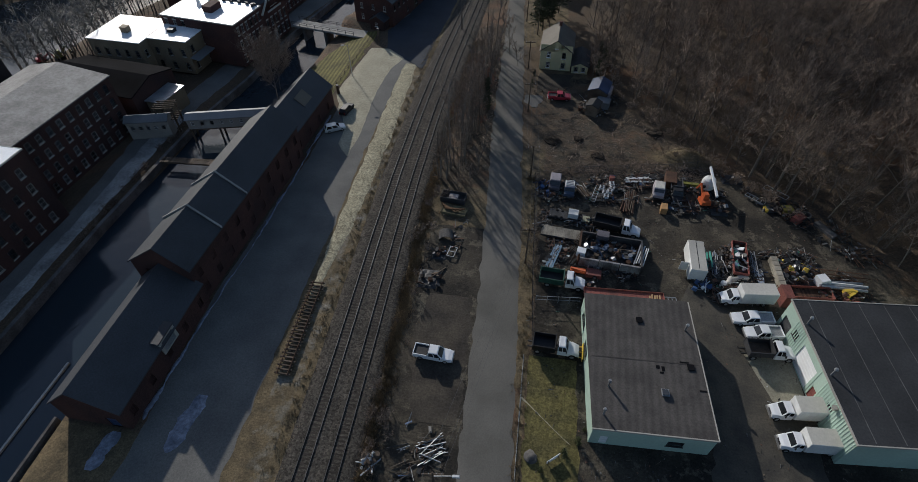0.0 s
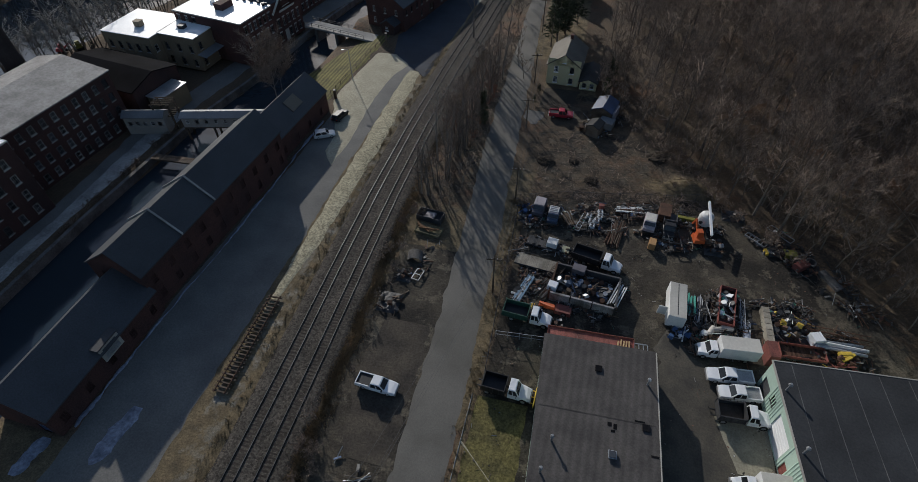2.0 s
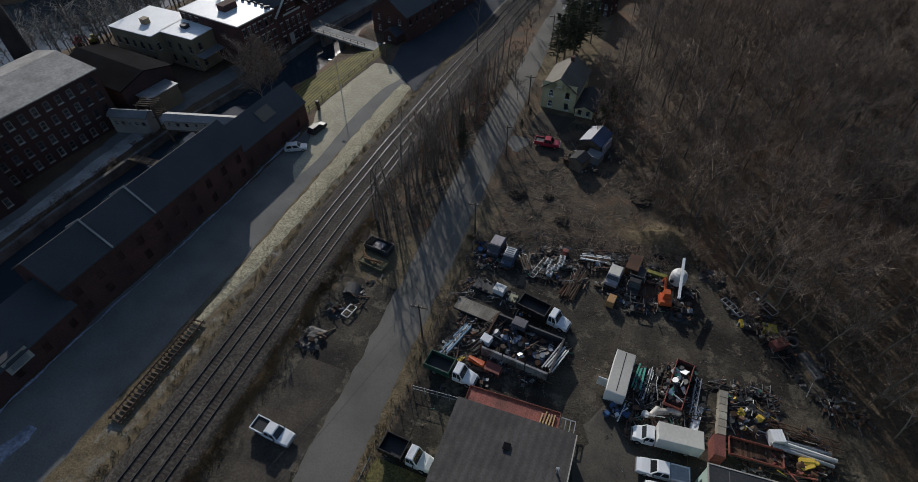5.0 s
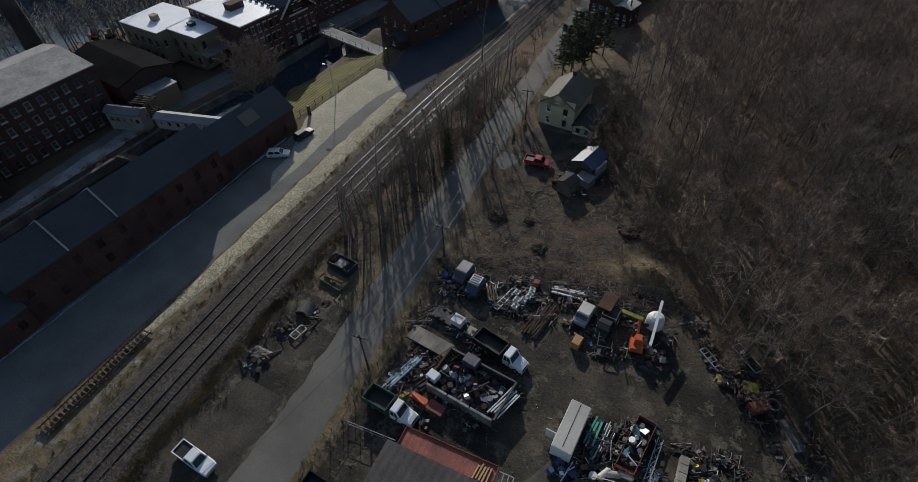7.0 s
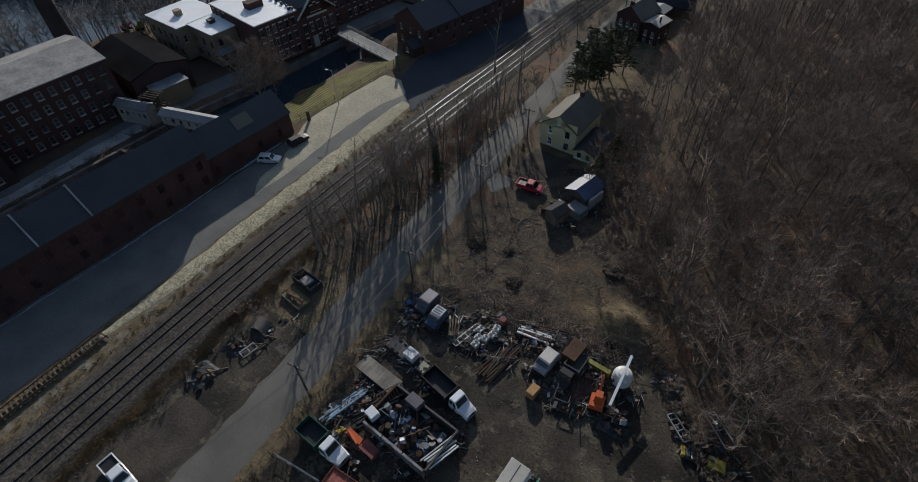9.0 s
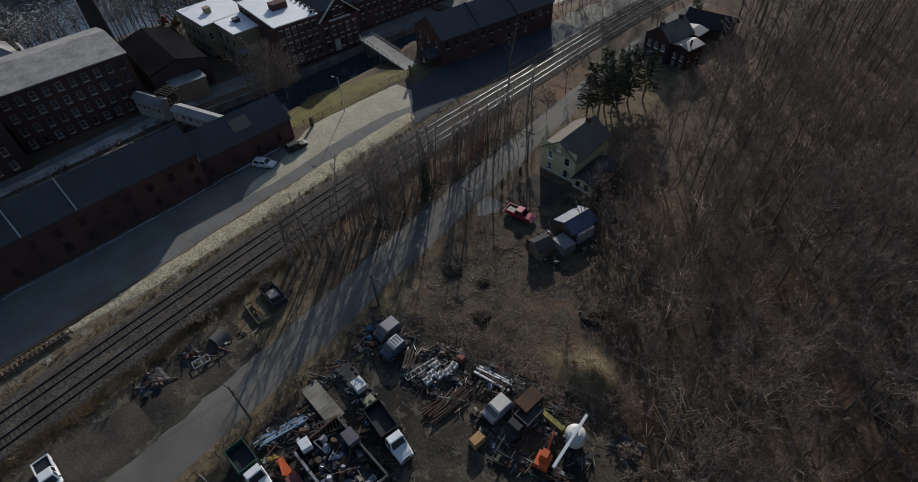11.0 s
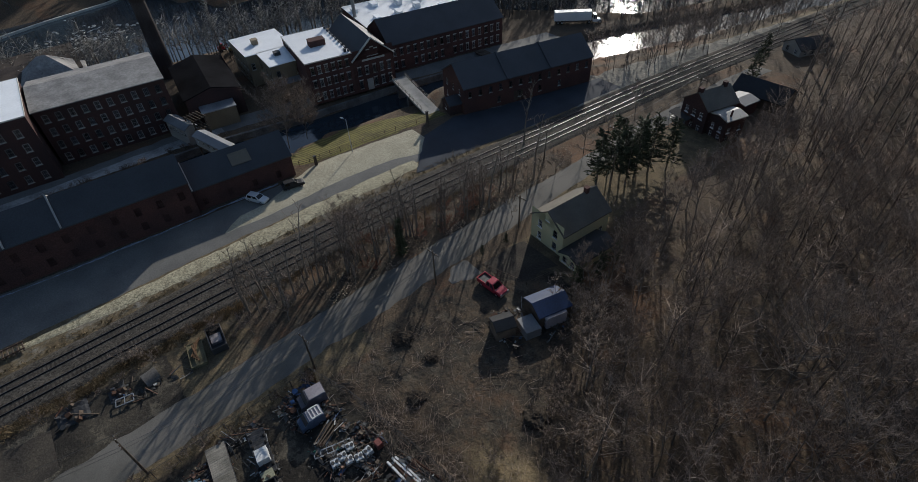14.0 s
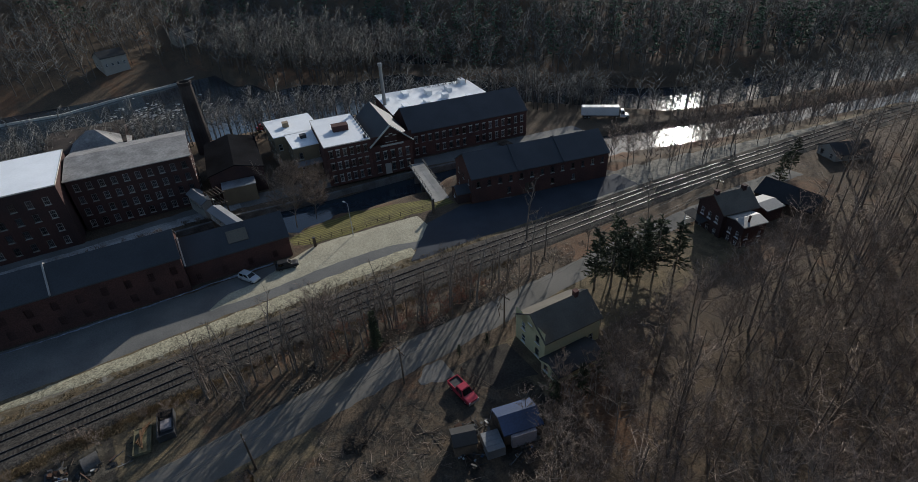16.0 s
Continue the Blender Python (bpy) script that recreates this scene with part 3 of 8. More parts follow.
def building(name, m, W, L, H, wall, roof, label, category, ridge=0.0, axis_y=True, wins=None, doors=None, style="mill", trim=True, base=0.0, over=0.35, parapet=0.0,
             ridge_at=0.5, coping=None, thick=0.22, group="", coped=(0, 1, 2, 3)):
    """A block W by L with walls H high, a gable roof (ridge > 0, along y or x) or a flat one; wins, doors: openings for each side."""
    b = thing(name, m, label, category, group)
    wins, doors = wins or {}, doors or {}
    bm = bmesh.new()
    for k in range(4):
        fm, ln = side_frame(k, W, L), (W if k % 2 == 0 else L)
        holes = [o[:4] for o in wins.get(k, [])] + [o[:4] for o in doors.get(k, [])]
        wall_panel(bm, fm, ln, base, H, holes)
        gable = ridge > 0 and (k % 2 == 0) == axis_y
        if gable:
            r = ridge_at if k in (0, 3) else 1 - ridge_at
            quad(bm, [fm @ Vector(p) for p in ((0, 0, H), (ln, 0, H), (ln * r, 0, H + ridge))][:3])
    part("wall", bm, wall, b)
    for k in range(4):
        fm = side_frame(k, W, L)
        for o in wins.get(k, []):
            add_window(b, fm @ Matrix.Translation((o[0], 0.02, o[1])), o[2], o[3], style, trim)
        for o in doors.get(k, []):
            dm = bmesh.new()
            box(dm, 0, 0.1, 0, o[2], 0.16, o[3])
            for s in range(1, max(2, int(o[3] / 0.6))):
                box(dm, 0.06, 0.07, s * 0.6 - 0.03, o[2] - 0.06, 0.1, s * 0.6 + 0.03)
            d = part("door", dm, o[4] if len(o) > 4 else DARKMETAL, b)
            d.matrix_basis = fm @ Matrix.Translation((o[0], 0.02, o[1]))
    bm = bmesh.new()
    if ridge > 0:
        S, T = (W, L) if axis_y else (L, W)
        rx = S * ridge_at

        def put(u, v, z):
            return (u, v, z) if axis_y else (v, u, z)
        sl, sr = ridge / rx, ridge / (S - rx)
        prof = [(-over, H - over * sl), (rx, H + ridge), (S + over, H - over * sr)]
        prof = prof + [(u, z + thick) for u, z in prof[::-1]]
        a = [bm.verts.new(put(u, -over * 0.6, z + 0.01)) for u, z in prof]
        c = [bm.verts.new(put(u, T + over * 0.6, z + 0.01)) for u, z in prof]
        for i in range(6):
            bm.faces.new((a[i], a[(i + 1) % 6], c[(i + 1) % 6], c[i]))
        bm.faces.new((a[0], a[1], a[4], a[5])), bm.faces.new((a[1], a[2], a[3], a[4]))
        bm.faces.new((c[0], c[1], c[4], c[5])), bm.faces.new((c[1], c[2], c[3], c[4]))
        bmesh.ops.recalc_face_normals(bm, faces=bm.faces)
        part("roof", bm, roof, b)
    else:
        box(bm, -over, -over, H + 0.004, W + over, L + over, H + 0.2)
        part("roof", bm, roof, b)
        if coping:
            cm = bmesh.new()
            o, h = over + 0.03, H + 0.2 + parapet
            for side, q in enumerate(((-o, -o, W + o, -o + 0.14), (-o, L + o - 0.14, W + o, L + o), (-o, -o + 0.14, -o + 0.14, L + o - 0.14), (W + o - 0.14, -o + 0.14, W + o, L + o - 0.14))):
                if side not in coped:
                    continue
                box(cm, q[0], q[1], H - 0.02, q[2], q[3], h + 0.05)
            part("coping", cm, coping, b)
    return b


def roof_box(parent, name, x, y, z, sx, sy, sz, material, label=""):
    bm = bmesh.new()
    box(bm, x - sx / 2, y - sy / 2, z, x + sx / 2, y + sy / 2, z + sz)
    box(bm, x - sx / 2 - 0.08, y - sy / 2 - 0.08, z + sz, x + sx / 2 + 0.08, y + sy / 2 + 0.08, z + sz + 0.1)
    return part(name, bm, material, parent, label)


def vent(parent, x, y, z, h=1.1, r=0.13):
    bm = bmesh.new()
    tube(bm, (x, y, z), (x, y, z + h), r, n=8)
    tube(bm, (x, y, z + h), (x, y, z + h + 0.25), r * 2.1, r * 1.2, n=8)
    return part("vent_pipe", bm, METAL, parent)


def firewall(parent, y, W, H, ridge, over, material, t=0.35, up=0.45, ridge_at=0.5):
    """A parapet across a gable roof."""
    bm = bmesh.new()
    pts = [(-over, H - 0.1), (W * ridge_at, H + ridge), (W + over, H - 0.1)]
    for s in (0, 1):
        (x0, z0), (x1, z1) = pts[s], pts[s + 1]
        v = []
        for yy in (y - t / 2, y + t / 2):
            v.append([bm.verts.new(p) for p in ((x0, yy, z0), (x1, yy, z1), (x1, yy, z1 + up), (x0, yy, z0 + up))])
        a, b = v
        for i in range(4):
            bm.faces.new((a[i], a[(i + 1) % 4], b[(i + 1) % 4], b[i]))
        bm.faces.new(a[::-1]), bm.faces.new(b)
    bmesh.ops.recalc_face_normals(bm, faces=bm.faces)
    return part("firewall", bm, material, parent)


# the long brick shed in three lengths
shed_s = building("brick_shed", pose(-55.6, 22.8, 0, 0, 0, -0.8), 9.3, 20.6, 4.4, BRICK, SLATE, "low brick shed with a dark slate roof above the canal", "shed", ridge=3.6, base=-6.5, ridge_at=0.45, style="brick", trim=False,
                  wins={1: rows_of(20.6, 5, 1.0, [1.2], 1.6)}, doors={0: [(6.4, 0.0, 1.6, 2.3, TARP)]})
shed_m = building("brick_shed", pose(-56.0, 43.7, 0, 0, 0, -3.5), 9.4, 37.5, 7.7, BRICK, SLATE, "long two-storey brick shed with dark slate roof and firewalls", "shed", ridge=3.7, ridge_at=0.57, base=-6.5, style="brick", trim=False,
                  wins={1: rows_of(37.5, 10, 1.1, [1.2, 4.4], 1.7), 0: [(2, 5.0, 1.0, 1.5)]})
for yy in (9.0, 17.2):
    firewall(shed_m, yy, 9.4, 7.8, 3.8, 0.45, CONCRETE, t=0.26, up=0.3, ridge_at=0.57)
shed_n = building("brick_shed", pose(-54.0, 81.3, -0.4, 0, 0, -4.0), 8.4, 19.6, 5.3, BRICK, SLATE, "shorter brick shed with a steep slate roof", "shed", ridge=3.5, base=-6.0, style="brick", trim=False,
                  wins={1: rows_of(18.0, 4, 1.0, [1.2], 1.6)})
firewall(shed_n, 0.2, 8.4, 5.4, 3.6, 0.4, STONE, t=0.26, up=0.3)

bm = bmesh.new()
box(bm, -1.3, -1.9, 0, 1.3, 1.9, 0.14)
pn = part("roof_panel", bm, SHINGLE, shed_n, "tan boarded hatch in the slate roof")
pn.matrix_basis = Matrix.Translation((6.3, 10.5, 7.3)) @ Matrix.Rotation(math.atan2(3.5, 4.2), 4, "Y")
# four-storey mill and its wings
lm = building("brick_mill", pose(-110.4, 64.3, MILL_Z - 0.2, 0, 0, -5.0), 19.0, 27.2, 13.7, BRICK_D, GREYROOF, "four-storey dark brick mill with a low weathered grey roof", "mill", ridge=1.5, ridge_at=0.4, over=0.5,
              wins={1: rows_of(27.2, 10, 1.2, [1.1, 4.3, 7.5, 10.7], 1.85), 2: rows_of(19, 5, 1.2, [1.2, 4.4, 7.6, 10.6], 1.8)})
lm2 = building("brick_mill_wing", pose(-111, 26, MILL_Z - 0.2, 0, 0, -3), 23.5, 37, 15.6, BRICK_D, WHITEROOF, "taller brick mill wing with a flat white roof", "mill", over=0.1, coping=STONE,
               wins={1: rows_of(36, 11, 1.2, [1.4, 4.8, 8.2, 11.6], 1.9)})
brown = building("brown_roofed_mill", pose(-143, 57.5, MILL_Z, 0, 0, -2), 21.5, 20, 10.2, BRICK_D, BROWNROOF, "older mill block with a low brown roof", "mill", over=0.3, ridge=0.8, wins={3: rows_of(20, 7, 1.2, [1.2, 4.4, 7.4], 1.9)})
# low dark hall between the mills
hall = building("dark_hall", pose(-112, 95.6, MILL_Z, 0, 0, -8), 24, 13.6, 6.8, BRICK_D, TARBLACK, "dark brick hall with a black low-pitched roof between the mills", "hall", ridge=1.8, axis_y=False)
lean = building("flat_shed", pose(-87.4, 94.8, MILL_Z, 0, 0, -8), 4.2, 8.0, 4.6, STUCCO, METAL, "small shed with a flat metal roof", "shed", over=0.2)

# red mill with pediment, buff wing and long north wing
RM = pose(-97.4, 123.6, MILL_Z + 0.5, 0, 0, -9.5)
rm = building("brick_mill", RM, 22, 12.2, 11.1, BRICK, WHITEROOF, "three-storey red brick mill with stone sills and a flat white roof", "mill", over=0.15, coping=STONE, trim=2,
              wins={1: rows_of(12.2, 6, 0.95, [0.9, 4.5, 8.0], 1.9, 1.0), 0: rows_of(8, 3, 0.95, [9.0], 1.3, 1.0)})
roof_box(rm, "roof_hatch", 11.5, 6.5, 11.3, 2.6, 4.2, 1.5, BRICK)
roof_box(rm, "roof_vent", 20.5, 11.2, 11.3, 0.6, 0.6, 0.7, DARKMETAL)
for k in range(9):
    bm = bmesh.new()
    box(bm, 1.0 + 2.4 * k, 11.85, 11.31, 1.9 + 2.4 * k, 12.2, 11.9)
    part("merlon", bm, SLATE, rm)
gable = building("gabled_mill_front", RM @ pose(0, 12.24, 0), 22, 11.5, 8.8, BRICK, SLATE, "gable-fronted red brick mill section with tall windows", "mill", ridge=4.9, axis_y=False, over=0.3, trim=2,
                 wins={1: rows_of(11.5, 5, 1.0, [1.0, 4.6], 2.2, 1.0, skip=((1, 0),)) + [(4.2, 9.4, 0.8, 1.5), (5.3, 9.4, 0.8, 2.0), (6.4, 9.4, 0.8, 1.5)]}, doors={1: [(3.2, 0.1, 1.8, 3.2, CREAM)]})
bm = bmesh.new()
box(bm, 22.03, 2.6, 8.25, 22.14, 9.0, 8.75)
part("stone_band", bm, STONE, gable)
for a, b in ((-0.35, 5.75), (11.85, 5.75)):
    bm = bmesh.new()
    beam(bm, (22.2, a, 8.75), (22.2, b, 13.95), 0.5, 0.3)
    part("gable_coping", bm, STONE, gable)
buff = building("buff_mill_wing", pose(-112.8, 113.6, MILL_Z + 0.5, 0, 0, -4), 15, 13.5, 8.6, STUCCO, WHITEROOF, "buff stucco mill wing with a flat white roof", "mill", over=0.2,
                wins={0: rows_of(15, 5, 1.1, [1.0, 4.6], 1.9), 1: [(0.8, 4.6, 1.1, 1.9)]})
roof_box(buff, "roof_vent", 8, 5, 8.8, 1.8, 1.6, 1.3, STUCCO)
front = building("buff_mill", pose(-97.6, 115.7, MILL_Z + 0.5, 0, 0, -5), 11, 9.0, 8.6, STUCCO, WHITEROOF, "buff stucco mill block with a flat white roof and tin canopy", "mill", over=0.2,
                 wins={0: rows_of(11, 3, 1.1, [1.0, 4.6], 1.9), 1: rows_of(9.0, 2, 1.1, [1.0, 5.2], 1.9)})
roof_box(front, "roof_vent", 4.6, 4.2, 8.8, 1.6, 1.6, 0.8, DARKMETAL)
bm = bmesh.new()
extrude_profile(bm, [(0.0, 4.5), (2.6, 4.1), (2.6, 4.22), (0.0, 4.62)], 9.0, pose(11.02, 8.6, 0, 0, 0, -90), w0=1.0)
bmesh.ops.recalc_face_normals(bm, faces=bm.faces)
part("canopy", bm, TIN, front, "blue-grey tin canopy")
rmn = building("brick_mill_wing", pose(-94.6, 149, MILL_Z, 0, 0, -9.5), 16, 38, 8.0, BRICK, SLATE, "long brick mill wing with a dark gabled roof", "mill", ridge=4.8, trim=2,
               wins={1: rows_of(38, 17, 0.95, [1.0, 4.6], 1.9, skip=((8, 0), (2, 0)))})
rmw = building("white_roofed_mill_sheds", pose(-115.2, 152, MILL_Z, 0, 0, -9.5), 22, 34, 8.6, BRICK, WHITEROOF, "older mill sheds with patched white roofs", "mill", over=0.1)
for k in range(9):
    roof_box(rmw, "roof_monitor", random.uniform(3, 19), 2 + 3.6 * k, 8.8, random.uniform(1.5, 4), random.uniform(1, 2), random.uniform(0.5, 1.4), WHITEROOF)

# brick building beyond the bridge
bb = building("brick_storehouse", pose(-52.2, 145.3, -0.6, 0, 0, -13.6), 12.0, 36, 6.5, BRICK, SLATE, "long two-storey brick storehouse with a dark gabled roof", "storehouse", ridge=3.8, base=-5,
              wins={1: rows_of(36, 13, 0.8, [4.0], 1.5) + rows_of(36, 4, 0.8, [1.0], 1.5, 9), 0: rows_of(12, 3, 0.8, [1.0, 4.0], 1.5, 2)}, doors={1: [(13.5, 0.1, 2.6, 2.6, WOOD)]})
for yy in (11.5, 23.5):
    firewall(bb, yy, 12.0, 6.6, 3.95, 0.4, SLATE, t=0.3, up=0.25)

# the two garages
ga = building("garage", pose(11.6, 29.5, 0, 0, 0, 2.0), 14.6, 20.5, 4.0, MINT, TARROOF, "flat-roofed mint-green garage with a tar and gravel roof", "garage", over=0.12, coping=CREAM, coped=(0, 3), style="dark",
              wins={0: [(9.2, 1.4, 2.0, 1.2)], 3: [(2.0, 1.6, 2.6, 1.3), (7.0, 1.6, 2.6, 1.3)]}, doors={0: [(1.2, 0.05, 1.0, 2.1, WHITE)]})
for x, y in ((2.2, 5.8), (1.3, 1.9), (13.4, 15.5)):
    vent(ga, x, y, 4.2, 1.2)
roof_box(ga, "skylight", 9.2, 5.5, 4.2, 0.8, 0.8, 0.2, METAL)
roof_box(ga, "skylight_pane", 9.2, 5.5, 4.5, 0.6, 0.6, 0.02, GLASS)
roof_box(ga, "roof_drain", 13.1, 9.6, 4.2, 0.7, 0.7, 0.06, TARBLACK)
roof_box(ga, "roof_hatch", 7.3, 16.5, 4.2, 0.7, 0.7, 0.1, TARBLACK)
TARSEAM = mat("tar_roof_seam", (0.07, 0.064, 0.06), 0.85, 0.25, 1.2, 4, 0.1)
bm = bmesh.new()
box(bm, 0.3, 10.0, 4.214, 14.3, 10.15, 4.222)
part("roof_patch", bm, TARSEAM, ga)
for x, y, sx, sy in ((8.6, 9.0, 0.5, 0.5), (9.3, 8.7, 0.4, 0.7), (13.6, 6.2, 0.9, 0.25), (9.0, 8.3, 0.5, 0.3), (11.8, 10.2, 1.2, 0.2)):
    bm = bmesh.new()
    box(bm, x, y, 4.226, x + sx, y + sy, 4.236)
    part("roof_patch", bm, TARBLACK, ga)
SEAM = mat("roof_seam_tape", (0.1, 0.1, 0.1), 0.7, 0.3, 1.0, 4, 0.0)
gb = building("garage", pose(41.3, 31.2, 0, 0, 0, 4.5), 30, 20.7, 5.5, MINT, BLACKROOF, "wide ribbed-metal garage with a black membrane roof", "garage", over=0.15, coping=CREAM, style="dark",
              doors={3: [(6.3, 0.05, 4.3, 4.0, WHITE), (11.4, 0.05, 1.1, 2.2, RUSTRED), (0.6, 0.05, 2.2, 3.0, DARKMETAL)]}, wins={3: [(3.6, 2.6, 1.2, 1.2), (14.5, 2.6, 1.2, 1.2)]})
rib = None
for k in range(50):
    y = 0.2 + 0.41 * k
    if 9.8 < y < 14.6 or 17.8 < y < 20.3 or 8.1 < y < 9.5:
        continue
    if rib is None:
        bm = bmesh.new()
        box(bm, -0.06, 0, 0.15, -0.004, 0.12, 5.4)
        rib = part("siding_rib", bm, MINT, gb)
        rib.matrix_basis = Matrix.Translation((0, y, 0))
    else:
        shared("siding_rib", rib.data, gb, Matrix.Translation((0, y, 0)))
for k in range(8):
    bm = bmesh.new()
    box(bm, 3.4 * k + 2.0, 0.2, 5.704, 3.4 * k + 2.09, 20.5, 5.73)
    part("roof_seam", bm, SEAM, gb)
for y in (8.9, 16.7):
    vent(gb, 0.5, y, 5.7, 1.3)
roof_box(gb, "wall_light", -0.35, 4.8, 4.6, 0.4, 0.4, 0.4, CREAM)

# yellow house with its wing
yh = building("yellow_house", pose(1.2, 123.4, -0.3, 0, 0, -3), 7.6, 10.8, 5.0, YELLOW, SHINGLE, "pale yellow clapboard house with a tan shingle roof", "house", ridge=2.7, style="house",
              wins={0: rows_of(7.8, 2, 0.95, [0.8, 3.4], 1.5, 1.6) + [(3.4, 5.8, 0.8, 0.9)], 1: rows_of(10.8, 3, 0.95, [0.8], 1.5), 3: rows_of(10.8, 3, 0.95, [0.8, 3.4], 1.5)})
roof_box(yh, "chimney", 3.9, 8.5, 7.2, 0.7, 0.7, 1.5, BRICK)
wing = building("house_wing", pose(9.1, 122.2, -0.3, 0, 0, -3), 3.9, 8.5, 2.2, YELLOW, SHINGLE_G, "low grey-roofed wing beside the yellow house", "house", ridge=0.8, style="house", wins={0: rows_of(3.9, 2, 0.9, [0.8], 1.2, 0.6)})

# brick house beyond the pines
bh = building("brick_house", pose(-4.5, 175.6, -1.0, 0, 0, -14), 7.0, 8.4, 6.5, BRICK_D, SHINGLE, "two-storey dark brick house with a tan roof and chimneys", "house", ridge=2.6, style="house",
              wins={0: rows_of(7.0, 3, 0.9, [0.9, 3.9], 1.5, 1.0), 1: rows_of(8.4, 2, 0.9, [0.9, 3.9], 1.5)})
for x, y in ((3.4, 0.6), (3.6, 7.0)):
    roof_box(bh, "chimney", x, y, 7.8, 0.8, 0.8, 2.2, BRICK)
ell = building("brick_house_ell", pose(2.6, 174.9, -1.0, 0, 0, -14), 4.4, 5.4, 5.8, BRICK_D, CREAM, "brick ell with a pale low-pitched roof", "house", over=0.3, ridge=0.5, style="house", wins={0: rows_of(4.4, 2, 0.8, [0.9, 2.9], 1.3, 0.8), 1: rows_of(5.4, 2, 0.8, [0.9, 2.9], 1.3, 0.8)})
bm = bmesh.new()
box(bm, 3.4, 1.6, 5.9, 3.7, 1.9, 7.6)
part("flue", bm, BRICK, ell)
ell2 = building("brick_house_ell", pose(-0.6, 186.6, -1.0, 0, 0, -8), 5.0, 4.8, 4.0, BRICK_D, TIN, "low ell with a grey tin roof", "house", over=0.3, style="house", ridge=0.5)
porch = thing("porch", pose(-6.6, 174.6, -1.0, 0, 0, -14), "small white timber porch on the brick house", "porch")
bm = bmesh.new()
box(bm, 0, 0, 0, 2.0, 5.0, 0.5)
part("deck", bm, WOOD, porch)
for yy in (0.1, 2.45, 4.8):
    bm = bmesh.new()
    box(bm, 0.05, yy, 0.5, 0.17, yy + 0.12, 2.7)
    part("post", bm, WHITE, porch)
for zz in (0.9, 1.35):
    bm = bmesh.new()
    box(bm, 0.07, 0.1, zz, 0.15, 4.9, zz + 0.08)
    part("rail", bm, WHITE, porch)
bm = bmesh.new()
extrude_profile(bm, [(-0.2, 2.7), (2.0, 3.2), (2.0, 3.3), (-0.2, 2.8)], 5.2, w0=-0.1)
bmesh.ops.recalc_face_normals(bm, faces=bm.faces)
part("roof", bm, SHINGLE_G, porch)
dorm = building("loading_dormer", pose(-47.9, 32.2, 2.6, 0, 0, -1), 1.9, 3.4, 2.6, CREAM, SLATE, "pale loading dormer on the brick shed", "dormer", over=0.15, style="dark", doors={1: [(0.5, 0.2, 2.4, 2.0, METAL)]})
entry = building("entry_porch", pose(-46.6, 140.6, -0.6, 0, 0, -13.6), 4.2, 3.2, 2.5, BRICK_D, SLATE, "small dark gabled entry on the storehouse end", "porch", ridge=1.2, over=0.3, style="house", wins={0: [(1.4, 0.9, 0.9, 1.1)]})
plank = thing("plank_bridge", pose(-72.3, 173.8, -3.4, 0, 0, -2), "weathered plank ramp over the canal", "bridge")
for k in range(3):
    bm = bmesh.new()
    box(bm, 0, -1.4 + 1.3 * k, -0.3, 10.0, -1.2 + 1.3 * k, 0.0)
    part("girder", bm, RUST, plank)
for k in range(26):
    bm = bmesh.new()
    box(bm, 0.38 * k, -1.7, 0.004, 0.38 * k + 0.33, 1.7, 0.09)
    part("plank", bm, WOOD, plank)
barn = building("dark_barn", pose(-2.4, 192.6, -1.0, 0, 0, 3), 12.0, 7.0, 3.6, WOOD, BLACKROOF, "dark-roofed barn behind the brick house", "barn", ridge=2.3, axis_y=False)

# ---- vehicles ----
TYRE = mat("tyre_rubber", (0.02, 0.02, 0.02), 0.9, 0.2, 1, 8, 0.1)
CHROME = mat("wheel_metal", (0.5, 0.5, 0.5), 0.35, 0.1, 1, 8, 0.0, metal=0.8)
PAINTS = {"white": mat("white_car_paint", (0.74, 0.75, 0.76), 0.3, 0.04, 0.5, 4, 0.0, spec=0.6, objrand=0.05),
          "silver": mat("silver_car_paint", (0.5, 0.52, 0.54), 0.3, 0.04, 0.5, 4, 0.0, metal=0.3, spec=0.6),
          "red": mat("red_car_paint", (0.35, 0.02, 0.04), 0.3, 0.06, 0.5, 4, 0.0, spec=0.6),
          "green": mat("green_body_paint", (0.03, 0.085, 0.06), 0.5, 0.15, 0.8, 4, 0.05),
          "black": mat("black_body_paint", (0.018, 0.018, 0.02), 0.5, 0.2, 0.8, 4, 0.05),
          "blue": mat("blue_body_paint", (0.05, 0.1, 0.22), 0.45, 0.15, 0.8, 4, 0.05),
          "orange": mat("orange_paint", (0.5, 0.1, 0.025), 0.55, 0.12, 1, 5, 0.08),
          "yellow": mat("yellow_paint", (0.6, 0.42, 0.06), 0.55, 0.12, 1, 5, 0.08),
          "lime": mat("lime_paint", (0.2, 0.19, 0.035), 0.55, 0.12, 1, 5, 0.08),
          "box": mat("off_white_box_body", (0.66, 0.66, 0.64), 0.5, 0.07, 0.6, 3, 0.05, objrand=0.06),
          "boxtop": mat("dusty_box_roof", (0.5, 0.48, 0.43), 0.65, 0.1, 0.6, 3, 0.05)}
LAMP = mat("headlamp_glass", (0.6, 0.6, 0.58), 0.15, 0.05, 1, 4, 0.0)
REDLAMP = mat("tail_lamp", (0.4, 0.02, 0.02), 0.25, 0.05, 1, 4, 0.0)
WHEEL = {}


